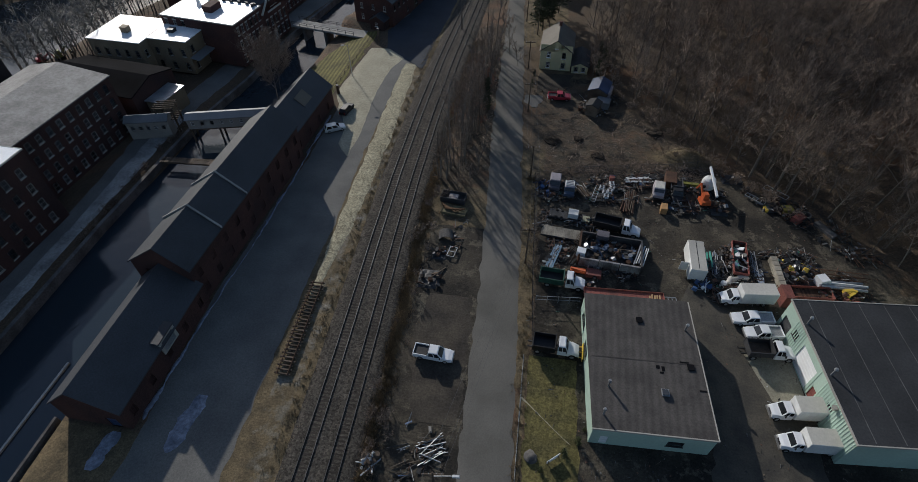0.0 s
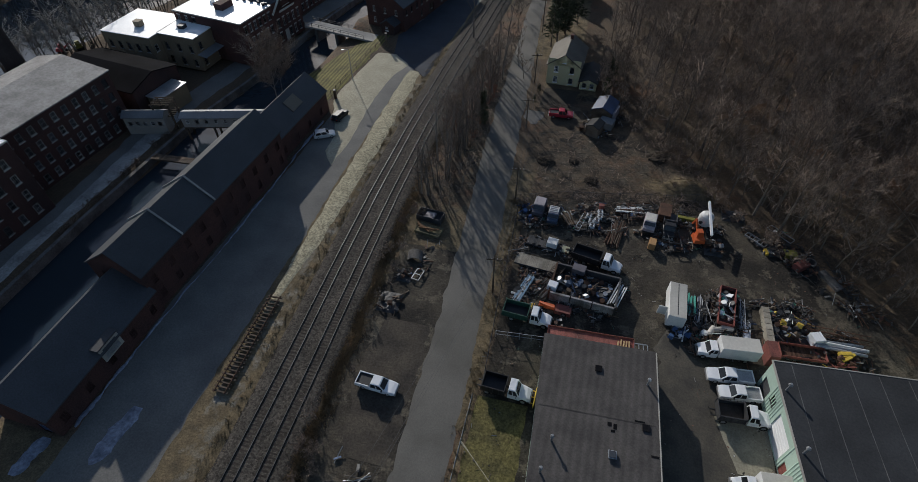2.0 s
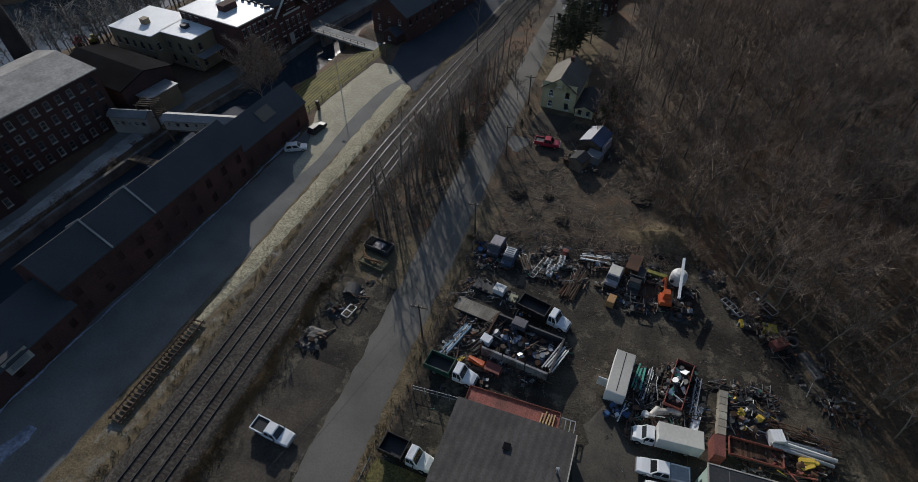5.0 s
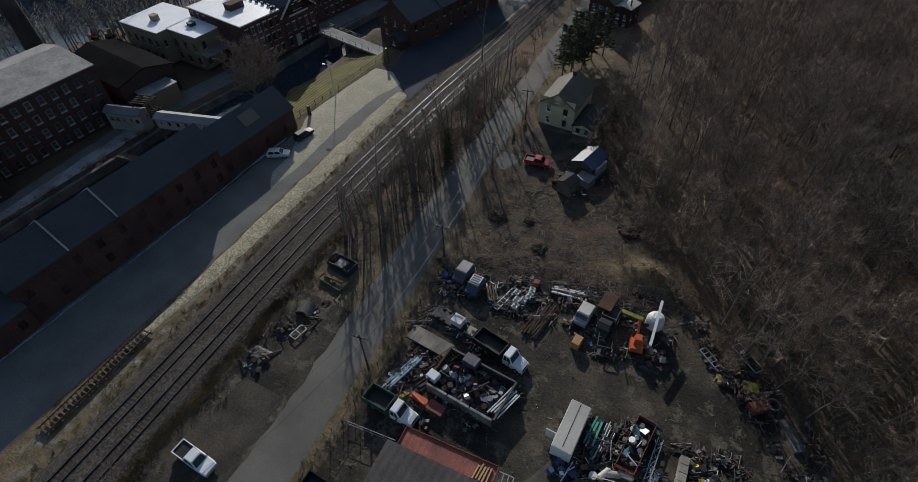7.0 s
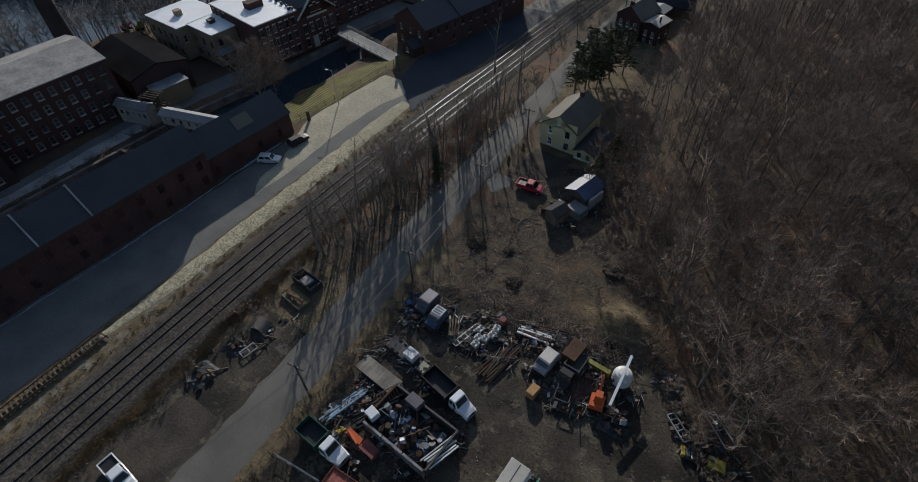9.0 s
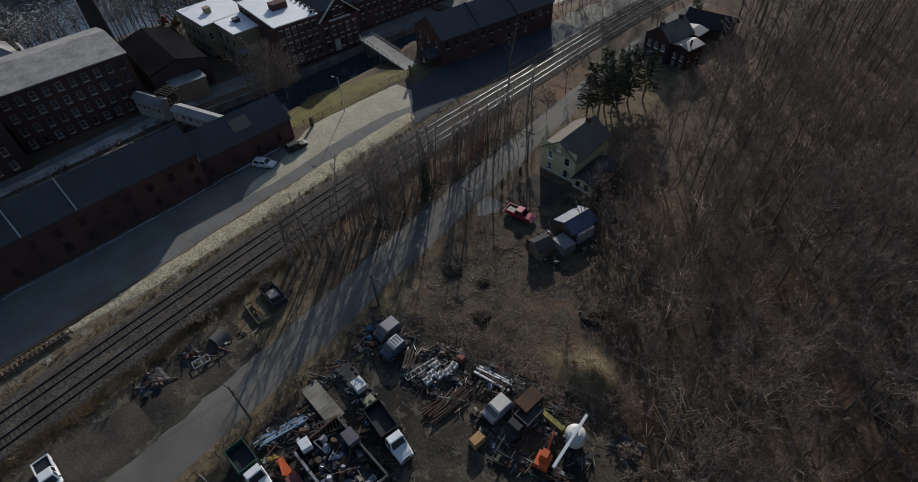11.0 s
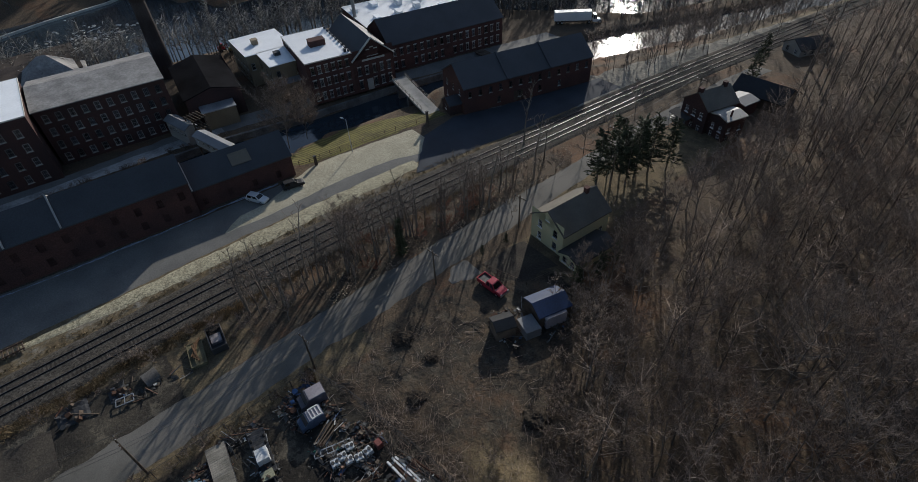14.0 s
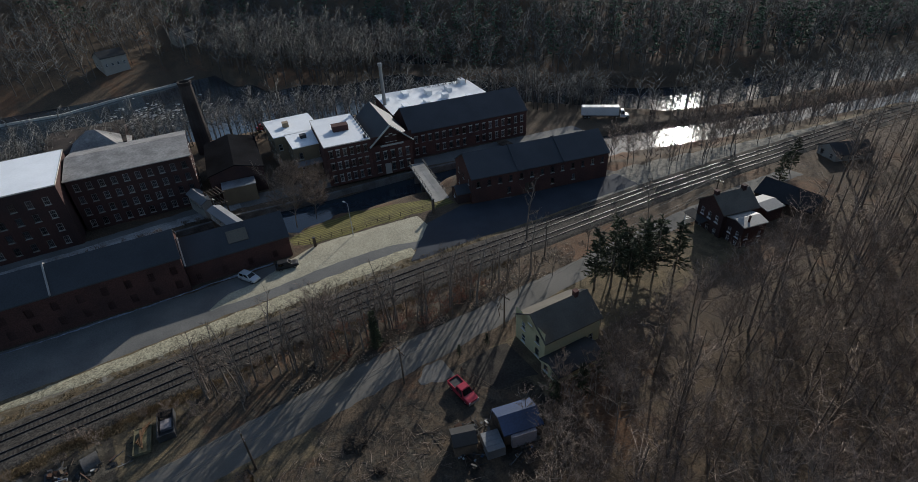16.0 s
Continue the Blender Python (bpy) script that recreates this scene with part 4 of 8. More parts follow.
def wheel(parent, x, y, r=0.38, w=0.26):
    """A wheel standing in the plane of the vehicle's length (x)."""
    key = (r, w)
    if key not in WHEEL:
        bm = bmesh.new()
        n = 16
        rings = []
        for yy, rr in ((-w / 2, r * 0.62), (-w / 2, r * 0.93), (-w / 2 + 0.04, r), (w / 2 - 0.04, r), (w / 2, r * 0.93), (w / 2, r * 0.62)):
            rings.append([bm.verts.new((rr * math.cos(2 * math.pi * i / n), yy, rr * math.sin(2 * math.pi * i / n))) for i in range(n)])
        for a, b in zip(rings, rings[1:]):
            for i in range(n):
                bm.faces.new((a[i], a[(i + 1) % n], b[(i + 1) % n], b[i]))
        t = bpy.data.meshes.new("wheel")
        bm.to_mesh(t), bm.free()
        t.materials.append(TYRE)
        bm = bmesh.new()
        tube(bm, (0, -w / 2 + 0.03, 0), (0, w / 2 - 0.03, 0), r * 0.63, n=12)
        tube(bm, (0, -w / 2 - 0.01, 0), (0, w / 2 + 0.01, 0), r * 0.2, n=8)
        h = bpy.data.meshes.new("rim")
        bm.to_mesh(h), bm.free()
        h.materials.append(CHROME)
        WHEEL[key] = (t, h)
    t, h = WHEEL[key]
    ob = shared("wheel", t, parent, Matrix.Translation((x, y, r)))
    shared("rim", h, ob)
    return ob


def loft(bm, sections, mi=0):
    """Skin through sections: (x, half width bottom, half width top, z bottom, z top)."""
    rings = []
    for x, wb, wt, zb, zt in sections:
        mid = zb + (zt - zb) * 0.55
        wm = max(wb, wt)
        rings.append([bm.verts.new(p) for p in ((x, -wb, zb), (x, wb, zb), (x, wm, mid), (x, wt, zt - 0.04), (x, wt - 0.06, zt), (x, -wt + 0.06, zt), (x, -wt, zt - 0.04), (x, -wm, mid))])
    for a, b in zip(rings, rings[1:]):
        for i in range(8):
            bm.faces.new((a[i], b[i], b[(i + 1) % 8], a[(i + 1) % 8])).material_index = mi
    bm.faces.new(rings[0]).material_index = mi
    bm.faces.new(rings[-1][::-1]).material_index = mi
    bmesh.ops.recalc_face_normals(bm, faces=bm.faces)


def pane_strip(v, name, pts, t=0.02):
    bm = bmesh.new()
    f = quad(bm, pts)
    bmesh.ops.solidify(bm, geom=[f], thickness=t)
    return part(name, bm, GLASS, v)


def greenhouse(v, x0, x1, x2, x3, z0, z1, w0, w1, paint, rear=True):
    """Cabin from x0 (rear foot), x1 (rear roof), x2 (front roof), x3 (windscreen foot), with its glass set in the sides."""
    bm = bmesh.new()
    lo = [(x0, -w0, z0), (x3, -w0, z0), (x3, w0, z0), (x0, w0, z0)]
    hi = [(x1, -w1, z1), (x2, -w1, z1), (x2, w1, z1), (x1, w1, z1)]
    a, b = [bm.verts.new(p) for p in lo], [bm.verts.new(p) for p in hi]
    for i in range(4):
        bm.faces.new((a[i], a[(i + 1) % 4], b[(i + 1) % 4], b[i]))
    top = bm.faces.new(b)
    bmesh.ops.bevel(bm, geom=list(top.edges), offset=0.06, segments=2, affect="EDGES")
    part("cabin", bm, paint, v)

    def lerp(p, q, s):
        return tuple(p[i] + (q[i] - p[i]) * s for i in range(3))
    o = 0.012
    for s, yy in ((-1, 0), (1, 3)):
        A, B, C, D = (lo[0], lo[1], hi[1], hi[0]) if s < 0 else (lo[3], lo[2], hi[2], hi[3])
        for u0, u1 in ((0.08, 0.46), (0.54, 0.92)):
            q = []
            for u, w in ((u0, 0.12), (u1, 0.12), (u1, 0.88), (u0, 0.88)):
                p = lerp(lerp(A, B, u), lerp(D, C, u), w)
                q.append((p[0], p[1] + s * o, p[2]))
            pane_strip(v, "side_window", q)
    for A, B, C, D, dx, nm in ((lo[1], lo[2], hi[2], hi[1], 1, "windscreen"), (lo[0], lo[3], hi[3], hi[0], -1, "rear_window")):
        if nm == "rear_window" and not rear:
            continue
        q = []
        for u, w in ((0.07, 0.1), (0.93, 0.1), (0.93, 0.9), (0.07, 0.9)):
            p = lerp(lerp(A, B, u), lerp(D, C, u), w)
            q.append((p[0] + dx * o, p[1], p[2] + o * 0.5))
        pane_strip(v, nm, q)


def lamps(v, xf, xr, w, zf, zr):
    for s in (-1, 1):
        bm = bmesh.new()
        box(bm, xf - 0.03, s * w - 0.17, zf - 0.1, xf + 0.03, s * w + 0.17, zf + 0.1, taper=0.01)
        part("headlight", bm, LAMP, v)
        bm = bmesh.new()
        box(bm, xr - 0.03, s * w - 0.09, zr - 0.18, xr + 0.02, s * w + 0.09, zr + 0.18, taper=0.01)
        part("tail_light", bm, REDLAMP, v)


def pickup(m, paint, bedmat, label, length=5.7):
    v = thing("pickup_truck", m, label, "pickup truck", "parked vehicles")
    k = length / 5.7
    bm = bmesh.new()
    loft(bm, [(-2.8 * k, 0.92, 0.9, 0.5, 1.0), (-0.7 * k, 0.98, 0.96, 0.42, 1.02), (1.2 * k, 0.98, 0.96, 0.42, 1.1), (2.3 * k, 0.96, 0.9, 0.45, 1.06), (2.82 * k, 0.88, 0.8, 0.5, 0.95)])
    part("body", bm, paint, v)
    greenhouse(v, -0.75 * k, -0.55 * k, 0.75 * k, 1.45 * k, 1.0, 1.82, 0.92, 0.74, paint)
    bm = bmesh.new()
    for q in ((-2.8 * k, -0.96, -0.8 * k, -0.84), (-2.8 * k, 0.84, -0.8 * k, 0.96), (-2.8 * k, -0.84, -2.7 * k, 0.84)):
        box(bm, q[0], q[1], 0.98, q[2], q[3], 1.3)
    part("bed_side", bm, paint, v)
    bm = bmesh.new()
    box(bm, -2.7 * k, -0.84, 1.0, -0.8 * k, 0.84, 1.1)
    part("bed_floor", bm, bedmat, v, "dark cargo bed")
    bm = bmesh.new()
    box(bm, 2.78 * k, -0.9, 0.42, 2.95 * k, 0.9, 0.66, taper=0.03)
    box(bm, -2.98 * k, -0.9, 0.45, -2.8 * k, 0.9, 0.65, taper=0.03)
    part("bumper", bm, CHROME, v)
    for x in (-1.75 * k, 1.85 * k):
        for y in (-0.86, 0.86):
            wheel(v, x, y)
    lamps(v, 2.84 * k, -2.82 * k, 0.74, 0.85, 1.0)
    for s in (-1, 1):
        bm = bmesh.new()
        box(bm, 1.05 * k, s * 1.08 - 0.1, 1.1, 1.2 * k, s * 1.08 + 0.1, 1.32, taper=0.02)
        part("mirror", bm, PAINTS["black"], v)
    return v


def truck_cab(v, x0, paint, w=1.02, hood=1.5, z=0.55, tall=2.35):
    """A conventional cab whose back stands at x0."""
    bm = bmesh.new()
    loft(bm, [(x0, w, w, z, 1.35), (x0 + 1.4, w, w * 0.98, z, 1.38), (x0 + 1.4 + hood * 0.7, w * 0.92, w * 0.82, z, 1.3), (x0 + 1.45 + hood, w * 0.85, w * 0.7, z + 0.05, 1.12)])
    part("body", bm, paint, v)
    greenhouse(v, x0, x0 + 0.06, x0 + 1.0, x0 + 1.5, 1.34, tall, w * 0.96, w * 0.84, paint)
    bm = bmesh.new()
    box(bm, x0 + 1.42 + hood, -w * 0.9, 0.45, x0 + 1.6 + hood, w * 0.9, 0.75, taper=0.03)
    part("bumper", bm, CHROME, v)
    bm = bmesh.new()
    for k in range(4):
        box(bm, x0 + 1.44 + hood, -0.45, 0.78 + k * 0.08, x0 + 1.49 + hood, 0.45, 0.82 + k * 0.08)
    part("grille", bm, DARKMETAL, v)
    for s in (-1, 1):
        bm = bmesh.new()
        box(bm, x0 + 1.15, s * (w + 0.2) - 0.1, 1.5, x0 + 1.25, s * (w + 0.2) + 0.1, 1.95, taper=0.02)
        tube(bm, (x0 + 1.2, s * w, 1.45), (x0 + 1.2, s * (w + 0.2), 1.6), 0.02, n=5)
        part("mirror", bm, PAINTS["black"], v)
        bm = bmesh.new()
        box(bm, x0 + 1.38 + hood, s * 0.62 - 0.14, 0.85, x0 + 1.5 + hood, s * 0.62 + 0.14, 1.03, taper=0.01)
        part("headlight", bm, LAMP, v)


def chassis(v, x0, x1):
    bm = bmesh.new()
    for s in (-0.42, 0.42):
        box(bm, x0, s - 0.06, 0.55, x1, s + 0.06, 0.78)
    for k in range(5):
        x = x0 + (x1 - x0) * (k + 0.5) / 5
        box(bm, x - 0.06, -0.36, 0.58, x + 0.06, 0.36, 0.74)
    part("chassis", bm, DARKMETAL, v)


def box_truck(m, label, body=5.0, tall=3.1):
    v = thing("box_truck", m, label, "box truck", "parked vehicles")
    x0 = body / 2 - 0.9
    chassis(v, -body / 2 - 0.9, x0 + 2.4)
    bm = bmesh.new()
    box(bm, -body / 2 - 1.0, -1.15, 0.85, x0 - 0.1, 1.15, tall)
    bmesh.ops.bevel(bm, geom=list(bm.edges), offset=0.05, segments=1, affect="EDGES")
    part("cargo_box", bm, PAINTS["box"], v)
    bm = bmesh.new()
    box(bm, -body / 2 - 0.95, -1.1, tall + 0.004, x0 - 0.15, 1.1, tall + 0.03)
    part("box_roof", bm, PAINTS["boxtop"], v, "dusty pale roof panel")
    for s in (-1, 1):
        for k in range(6):
            x = -body / 2 - 0.7 + k * (body - 0.5) / 5.3
            bm = bmesh.new()
            box(bm, x, s * 1.166 - 0.012, 0.95, x + 0.06, s * 1.166 + 0.012, tall - 0.1)
            part("box_rib", bm, PAINTS["box"], v)
    bm = bmesh.new()
    box(bm, -body / 2 - 1.04, -1.0, 0.95, -body / 2 - 1.005, 1.0, tall - 0.15)
    part("roll_door", bm, PAINTS["box"], v)
    truck_cab(v, x0, PAINTS["white"], 1.0, 1.0, 0.5, 2.15)
    for x in (-body / 2 + 0.4, x0 + 1.75):
        for y in (-0.9, 0.9):
            wheel(v, x, y, 0.42, 0.3)
    return v


def dump_truck(m, label, bed, cab, blen=3.8, plow=None, inner=None):
    v = thing("dump_truck", m, label, "dump truck", "parked vehicles")
    x0 = 0.75
    chassis(v, -3.4, x0 + 2.7)
    bm = bmesh.new()
    w, h0, h1 = 1.2, 1.0, 2.15
    box(bm, x0 - 0.25 - blen, -w, h0, x0 - 0.25, w, h0 + 0.12)
    for q in ((-w, -w + 0.1), (w - 0.1, w)):
        box(bm, x0 - 0.25 - blen, q[0], h0 + 0.12, x0 - 0.25, q[1], h1)
        for k in range(5):
            x = x0 - 0.3 - blen + k * (blen - 0.1) / 4
            s = -1 if q[0] < 0 else 1
            box(bm, x, s * w - 0.05 + (0.05 * s), h0 + 0.1, x + 0.12, s * w + 0.05 + (0.05 * s), h1 + 0.03)
    box(bm, x0 - 0.35, -w, h0 + 0.1, x0 - 0.25, w, h1 + 0.35)
    box(bm, x0 - 0.25 - blen, -w, h0 + 0.1, x0 - 0.15 - blen, w, h1)
    part("dump_bed", bm, bed, v)
    bm = bmesh.new()
    box(bm, x0 - 0.13 - blen, -w + 0.12, h0 + 0.13, x0 - 0.37, w - 0.12, h0 + 0.3)
    part("bed_liner", bm, inner or PAINTS["black"], v, "dark inside of the bed")
    truck_cab(v, x0 + 0.1, cab, 1.08, 1.5, 0.6, 2.5)
    for x in (-1.9, x0 + 2.2):
        for y in (-0.95, 0.95):
            wheel(v, x, y, 0.5, 0.34)
    if plow:
        bm = bmesh.new()
        prof = [(0.0, 0.25), (0.12, 0.2), (0.02, 0.6), (0.12, 1.05), (0.05, 1.08), (-0.06, 0.6)]
        extrude_profile(bm, prof, 1.35, pose(x0 + 3.6, 0, 0, 0, 0, 90) @ Matrix.Scale(-1, 4, (0, 1, 0)), w0=-1.35)
        bmesh.ops.recalc_face_normals(bm, faces=bm.faces)
        for k in (-0.9, 0, 0.9):
            box(bm, x0 + 3.2, k - 0.05, 0.5, x0 + 3.62, k + 0.05, 0.62)
        part("snow_plow", bm, plow, v)
    return v


def suv(m, paint, label):
    v = thing("car", m, label, "car", "parked vehicles")
    bm = bmesh.new()
    loft(bm, [(-2.2, 0.85, 0.82, 0.4, 0.95), (-1.2, 0.9, 0.88, 0.32, 1.0), (0.9, 0.9, 0.88, 0.32, 1.0), (1.8, 0.88, 0.8, 0.35, 0.92), (2.2, 0.8, 0.7, 0.4, 0.8)])
    part("body", bm, paint, v)
    greenhouse(v, -2.0, -1.75, 0.35, 1.05, 0.96, 1.62, 0.84, 0.68, paint)
    for x in (-1.35, 1.4):
        for y in (-0.8, 0.8):
            wheel(v, x, y, 0.34, 0.22)
    lamps(v, 2.2, -2.2, 0.6, 0.7, 0.8)
    return v


pickup(pose(-9.9, 38.9, 0.03, 0, 0, -3), PAINTS["white"], PAINTS["black"], "white pickup truck with a black cargo bed on the dirt verge")
dump_truck(pose(7.6, 54.8, 0.02, 0, 0, -4), "dump truck with a dark green bed and white cab", PAINTS["green"], PAINTS["white"])
dump_truck(pose(6.6, 42.4, 0.02, 0, 0, -3), "dump truck with a black bed, white cab and yellow plow", PAINTS["black"], PAINTS["white"], 3.2, PAINTS["yellow"])
box_truck(pose(36.1, 55.4, 0.02, 0, 0, 186), "white box truck with a dusty roof", 5.2)
pickup(pose(36.0, 51.6, 0.02, 0, 0, 186), PAINTS["white"], METAL, "white pickup truck with an open utility bed", 6.0)
pickup(pose(37.0, 49.2, 0.02, 0, 0, 187), PAINTS["white"], METAL, "small white pickup truck with a bare bed", 5.3)
dump_truck(pose(36.5, 45.9, 0.02, 0, 0, 3), "dark flat-bed truck with white cab and orange plow", DARKMETAL, PAINTS["white"], 3.3, PAINTS["orange"], WOOD)
box_truck(pose(38.9, 37.1, 0.02, 0, 0, 185), "white box truck parked at the garage", 5.0)
box_truck(pose(38.9, 32.9, 0.02, 0, 0, 183), "white box truck with a plain box body", 4.8)
dump_truck(pose(17.2, 68.2, 0.02, 0, 0, -12), "dump truck with a black bed and pale blue cab", PAINTS["black"], PAINTS["white"], 4.6)
suv(pose(-41.0, 90.6, 0.03, 0, 0, 30), PAINTS["silver"], "pale silver car parked at the edge of the lot")
suv(pose(-40.6, 98.0, 0.03, 0, 0, 80), PAINTS["black"], "dark car parked on the gravel beside the shed")
pickup(pose(6.4, 109.8, 0.0, 0, 0, 5), PAINTS["red"], PAINTS["black"], "red pickup truck parked by the yellow house", 5.2)


def semi_trailer(m):
    v = thing("semi_trailer_truck", m, "long white semi-trailer truck on the river bank", "truck", "parked vehicles")
    bm = bmesh.new()
    box(bm, -8.5, -1.25, 1.2, 3.6, 1.25, 4.0)
    part("trailer", bm, PAINTS["box"], v)
    truck_cab(v, 4.2, PAINTS["white"], 1.15, 1.3, 0.6, 2.9)
    chassis(v, -8, 7)
    for x in (-7.2, -6.0, 3.0, 6.6):
        for y in (-1.0, 1.0):
            wheel(v, x, y, 0.5, 0.4)
    return v


semi_trailer(pose(-67.0, 213.5, -4.0, 0, 0, 50))

# ---- limbs ----
class Skin:
    """Gathers thin tapered limbs into one mesh."""

    def __init__(self):
        self.v, self.f = [], []

    def limb(self, pts, radii, n=3):
        base = len(self.v)
        for k, p in enumerate(pts):
            d = (pts[min(k + 1, len(pts) - 1)] - pts[max(k - 1, 0)])
            u = d.orthogonal().normalized()
            w = d.normalized().cross(u)
            for i in range(n):
                a = 2 * math.pi * i / n
                self.v.append(p + (u * math.cos(a) + w * math.sin(a)) * radii[k])
        for k in range(len(pts) - 1):
            for i in range(n):
                j = (i + 1) % n
                self.f.append((base + k * n + i, base + k * n + j, base + (k + 1) * n + j, base + (k + 1) * n + i))

    def spike(self, p, q, r):
        """A single twig that runs out to a point."""
        base = len(self.v)
        d = q - p
        u = d.orthogonal().normalized()
        w = d.normalized().cross(u)
        for i in range(3):
            a = 2.0944 * i
            self.v.append(p + (u * math.cos(a) + w * math.sin(a)) * r)
        self.v.append(q)
        self.f += [(base, base + 1, base + 3), (base + 1, base + 2, base + 3), (base + 2, base, base + 3)]

    def mesh(self, name, material):
        me = bpy.data.meshes.new(name)
        me.from_pydata([tuple(p) for p in self.v], [], self.f)
        me.materials.append(material)
        return me


def bend(rng, p, d, length, k, wander, lift=0.0):
    pts = [Vector(p)]
    d = Vector(d).normalized()
    for _ in range(k):
        d = (d + Vector((rng.uniform(-1, 1), rng.uniform(-1, 1), rng.uniform(-1, 1) + lift)) * wander).normalized()
        pts.append(pts[-1] + d * (length / k))
    return pts, d



# ---- the scrap yard ----


def beam_stack(x, y, rz, n, length, size, mats, label, name="beam_stack", piece="beam", skew=6, layers=2, width=1.6, rnd=False, seed=0, z=0.0):
    """A stack of beams or pipes lying along local x, a little awry."""
    r = random.Random(seed or int(x * 13 + y * 7))
    t = thing(name, pose(x, y, z, 0, 0, rz), label, "scrap", "scrap in the yard")
    per = max(1, n // layers)
    for k in range(n):
        bm = bmesh.new()
        l = length * r.uniform(0.75, 1.05)
        s = size * r.uniform(0.75, 1.25)
        if rnd:
            tube(bm, (-l / 2, 0, 0), (l / 2, 0, 0), s / 2, n=7)
        else:
            box(bm, -l / 2, -s / 2, -s / 2, l / 2, s / 2, s / 2, taper=s * 0.06)
        ob = part(piece, bm, mats[r.randrange(len(mats))], t)
        ob.matrix_basis = pose(r.uniform(-0.3, 0.3), (k % per - (per - 1) / 2) * width / per + r.uniform(-0.05, 0.05), size * 0.6 + (k // per) * size * 0.95, r.uniform(-3, 3), r.uniform(-1.5, 1.5), r.uniform(-skew, skew))
    return t


def scrap_heap(x, y, sx, sy, h, n, mats, label, seed, name="scrap_heap", rz=0.0):
    """A heap of bent sheets, bars, boxes and pipes, each piece its own."""
    r = random.Random(seed)
    t = thing(name, pose(x, y, 0, 0, 0, rz), label, "scrap heap", "scrap in the yard")
    bm = bmesh.new()
    k = 9
    g = [[bm.verts.new((sx * (i / k - 0.5), sy * (j / k - 0.5), -0.02 + (0 if i in (0, k) or j in (0, k) else h * 0.45 * r.uniform(0.35, 1.0)))) for j in range(k + 1)] for i in range(k + 1)]
    for i in range(k):
        for j in range(k):
            bm.faces.new((g[i][j], g[i + 1][j], g[i + 1][j + 1], g[i][j + 1]))
    part("heap_core", bm, DARKMETAL, t, "dark tangle of small scrap")
    for _ in range(n):
        bm = bmesh.new()
        kind = r.randrange(5)
        if kind == 0:
            a, b = r.uniform(0.5, 1.4), r.uniform(0.4, 1.0)
            box(bm, -a / 2, -b / 2, -0.02, a / 2, b / 2, 0.02)
            bm.verts.ensure_lookup_table()
            bm.verts[4].co.z += 0.15
        elif kind == 1:
            a = r.uniform(0.3, 0.8)
            box(bm, -a / 2, -a / 2, -a / 3, a / 2, a / 2, a / 3, taper=a * 0.08)
        elif kind == 2:
            a = r.uniform(1.2, 3.4)
            tube(bm, (-a / 2, 0, 0), (a / 2, 0, 0), r.uniform(0.04, 0.12), n=6)
        elif kind == 3:
            a = r.uniform(1.2, 3.0)
            w = r.uniform(0.08, 0.18)
            box(bm, -a / 2, -w / 2, -0.02, a / 2, w / 2, 0.02)
            box(bm, -a / 2, -0.02, 0.02, a / 2, 0.02, w)
        else:
            rr = r.uniform(0.25, 0.45)
            tube(bm, (0, 0, -rr * 0.8), (0, 0, rr * 0.8), rr, n=10)
        ob = part("scrap_piece", bm, mats[r.randrange(len(mats))], t)
        u, w = r.uniform(-0.46, 0.46), r.uniform(-0.46, 0.46)
        zz = h * (1 - (abs(u) + abs(w)) * 0.8) * r.uniform(0.5, 1.0) + 0.15
        ob.matrix_basis = pose(u * sx, w * sy, max(0.12, zz), r.uniform(-35, 35), r.uniform(-35, 35), r.uniform(0, 360))
    return t


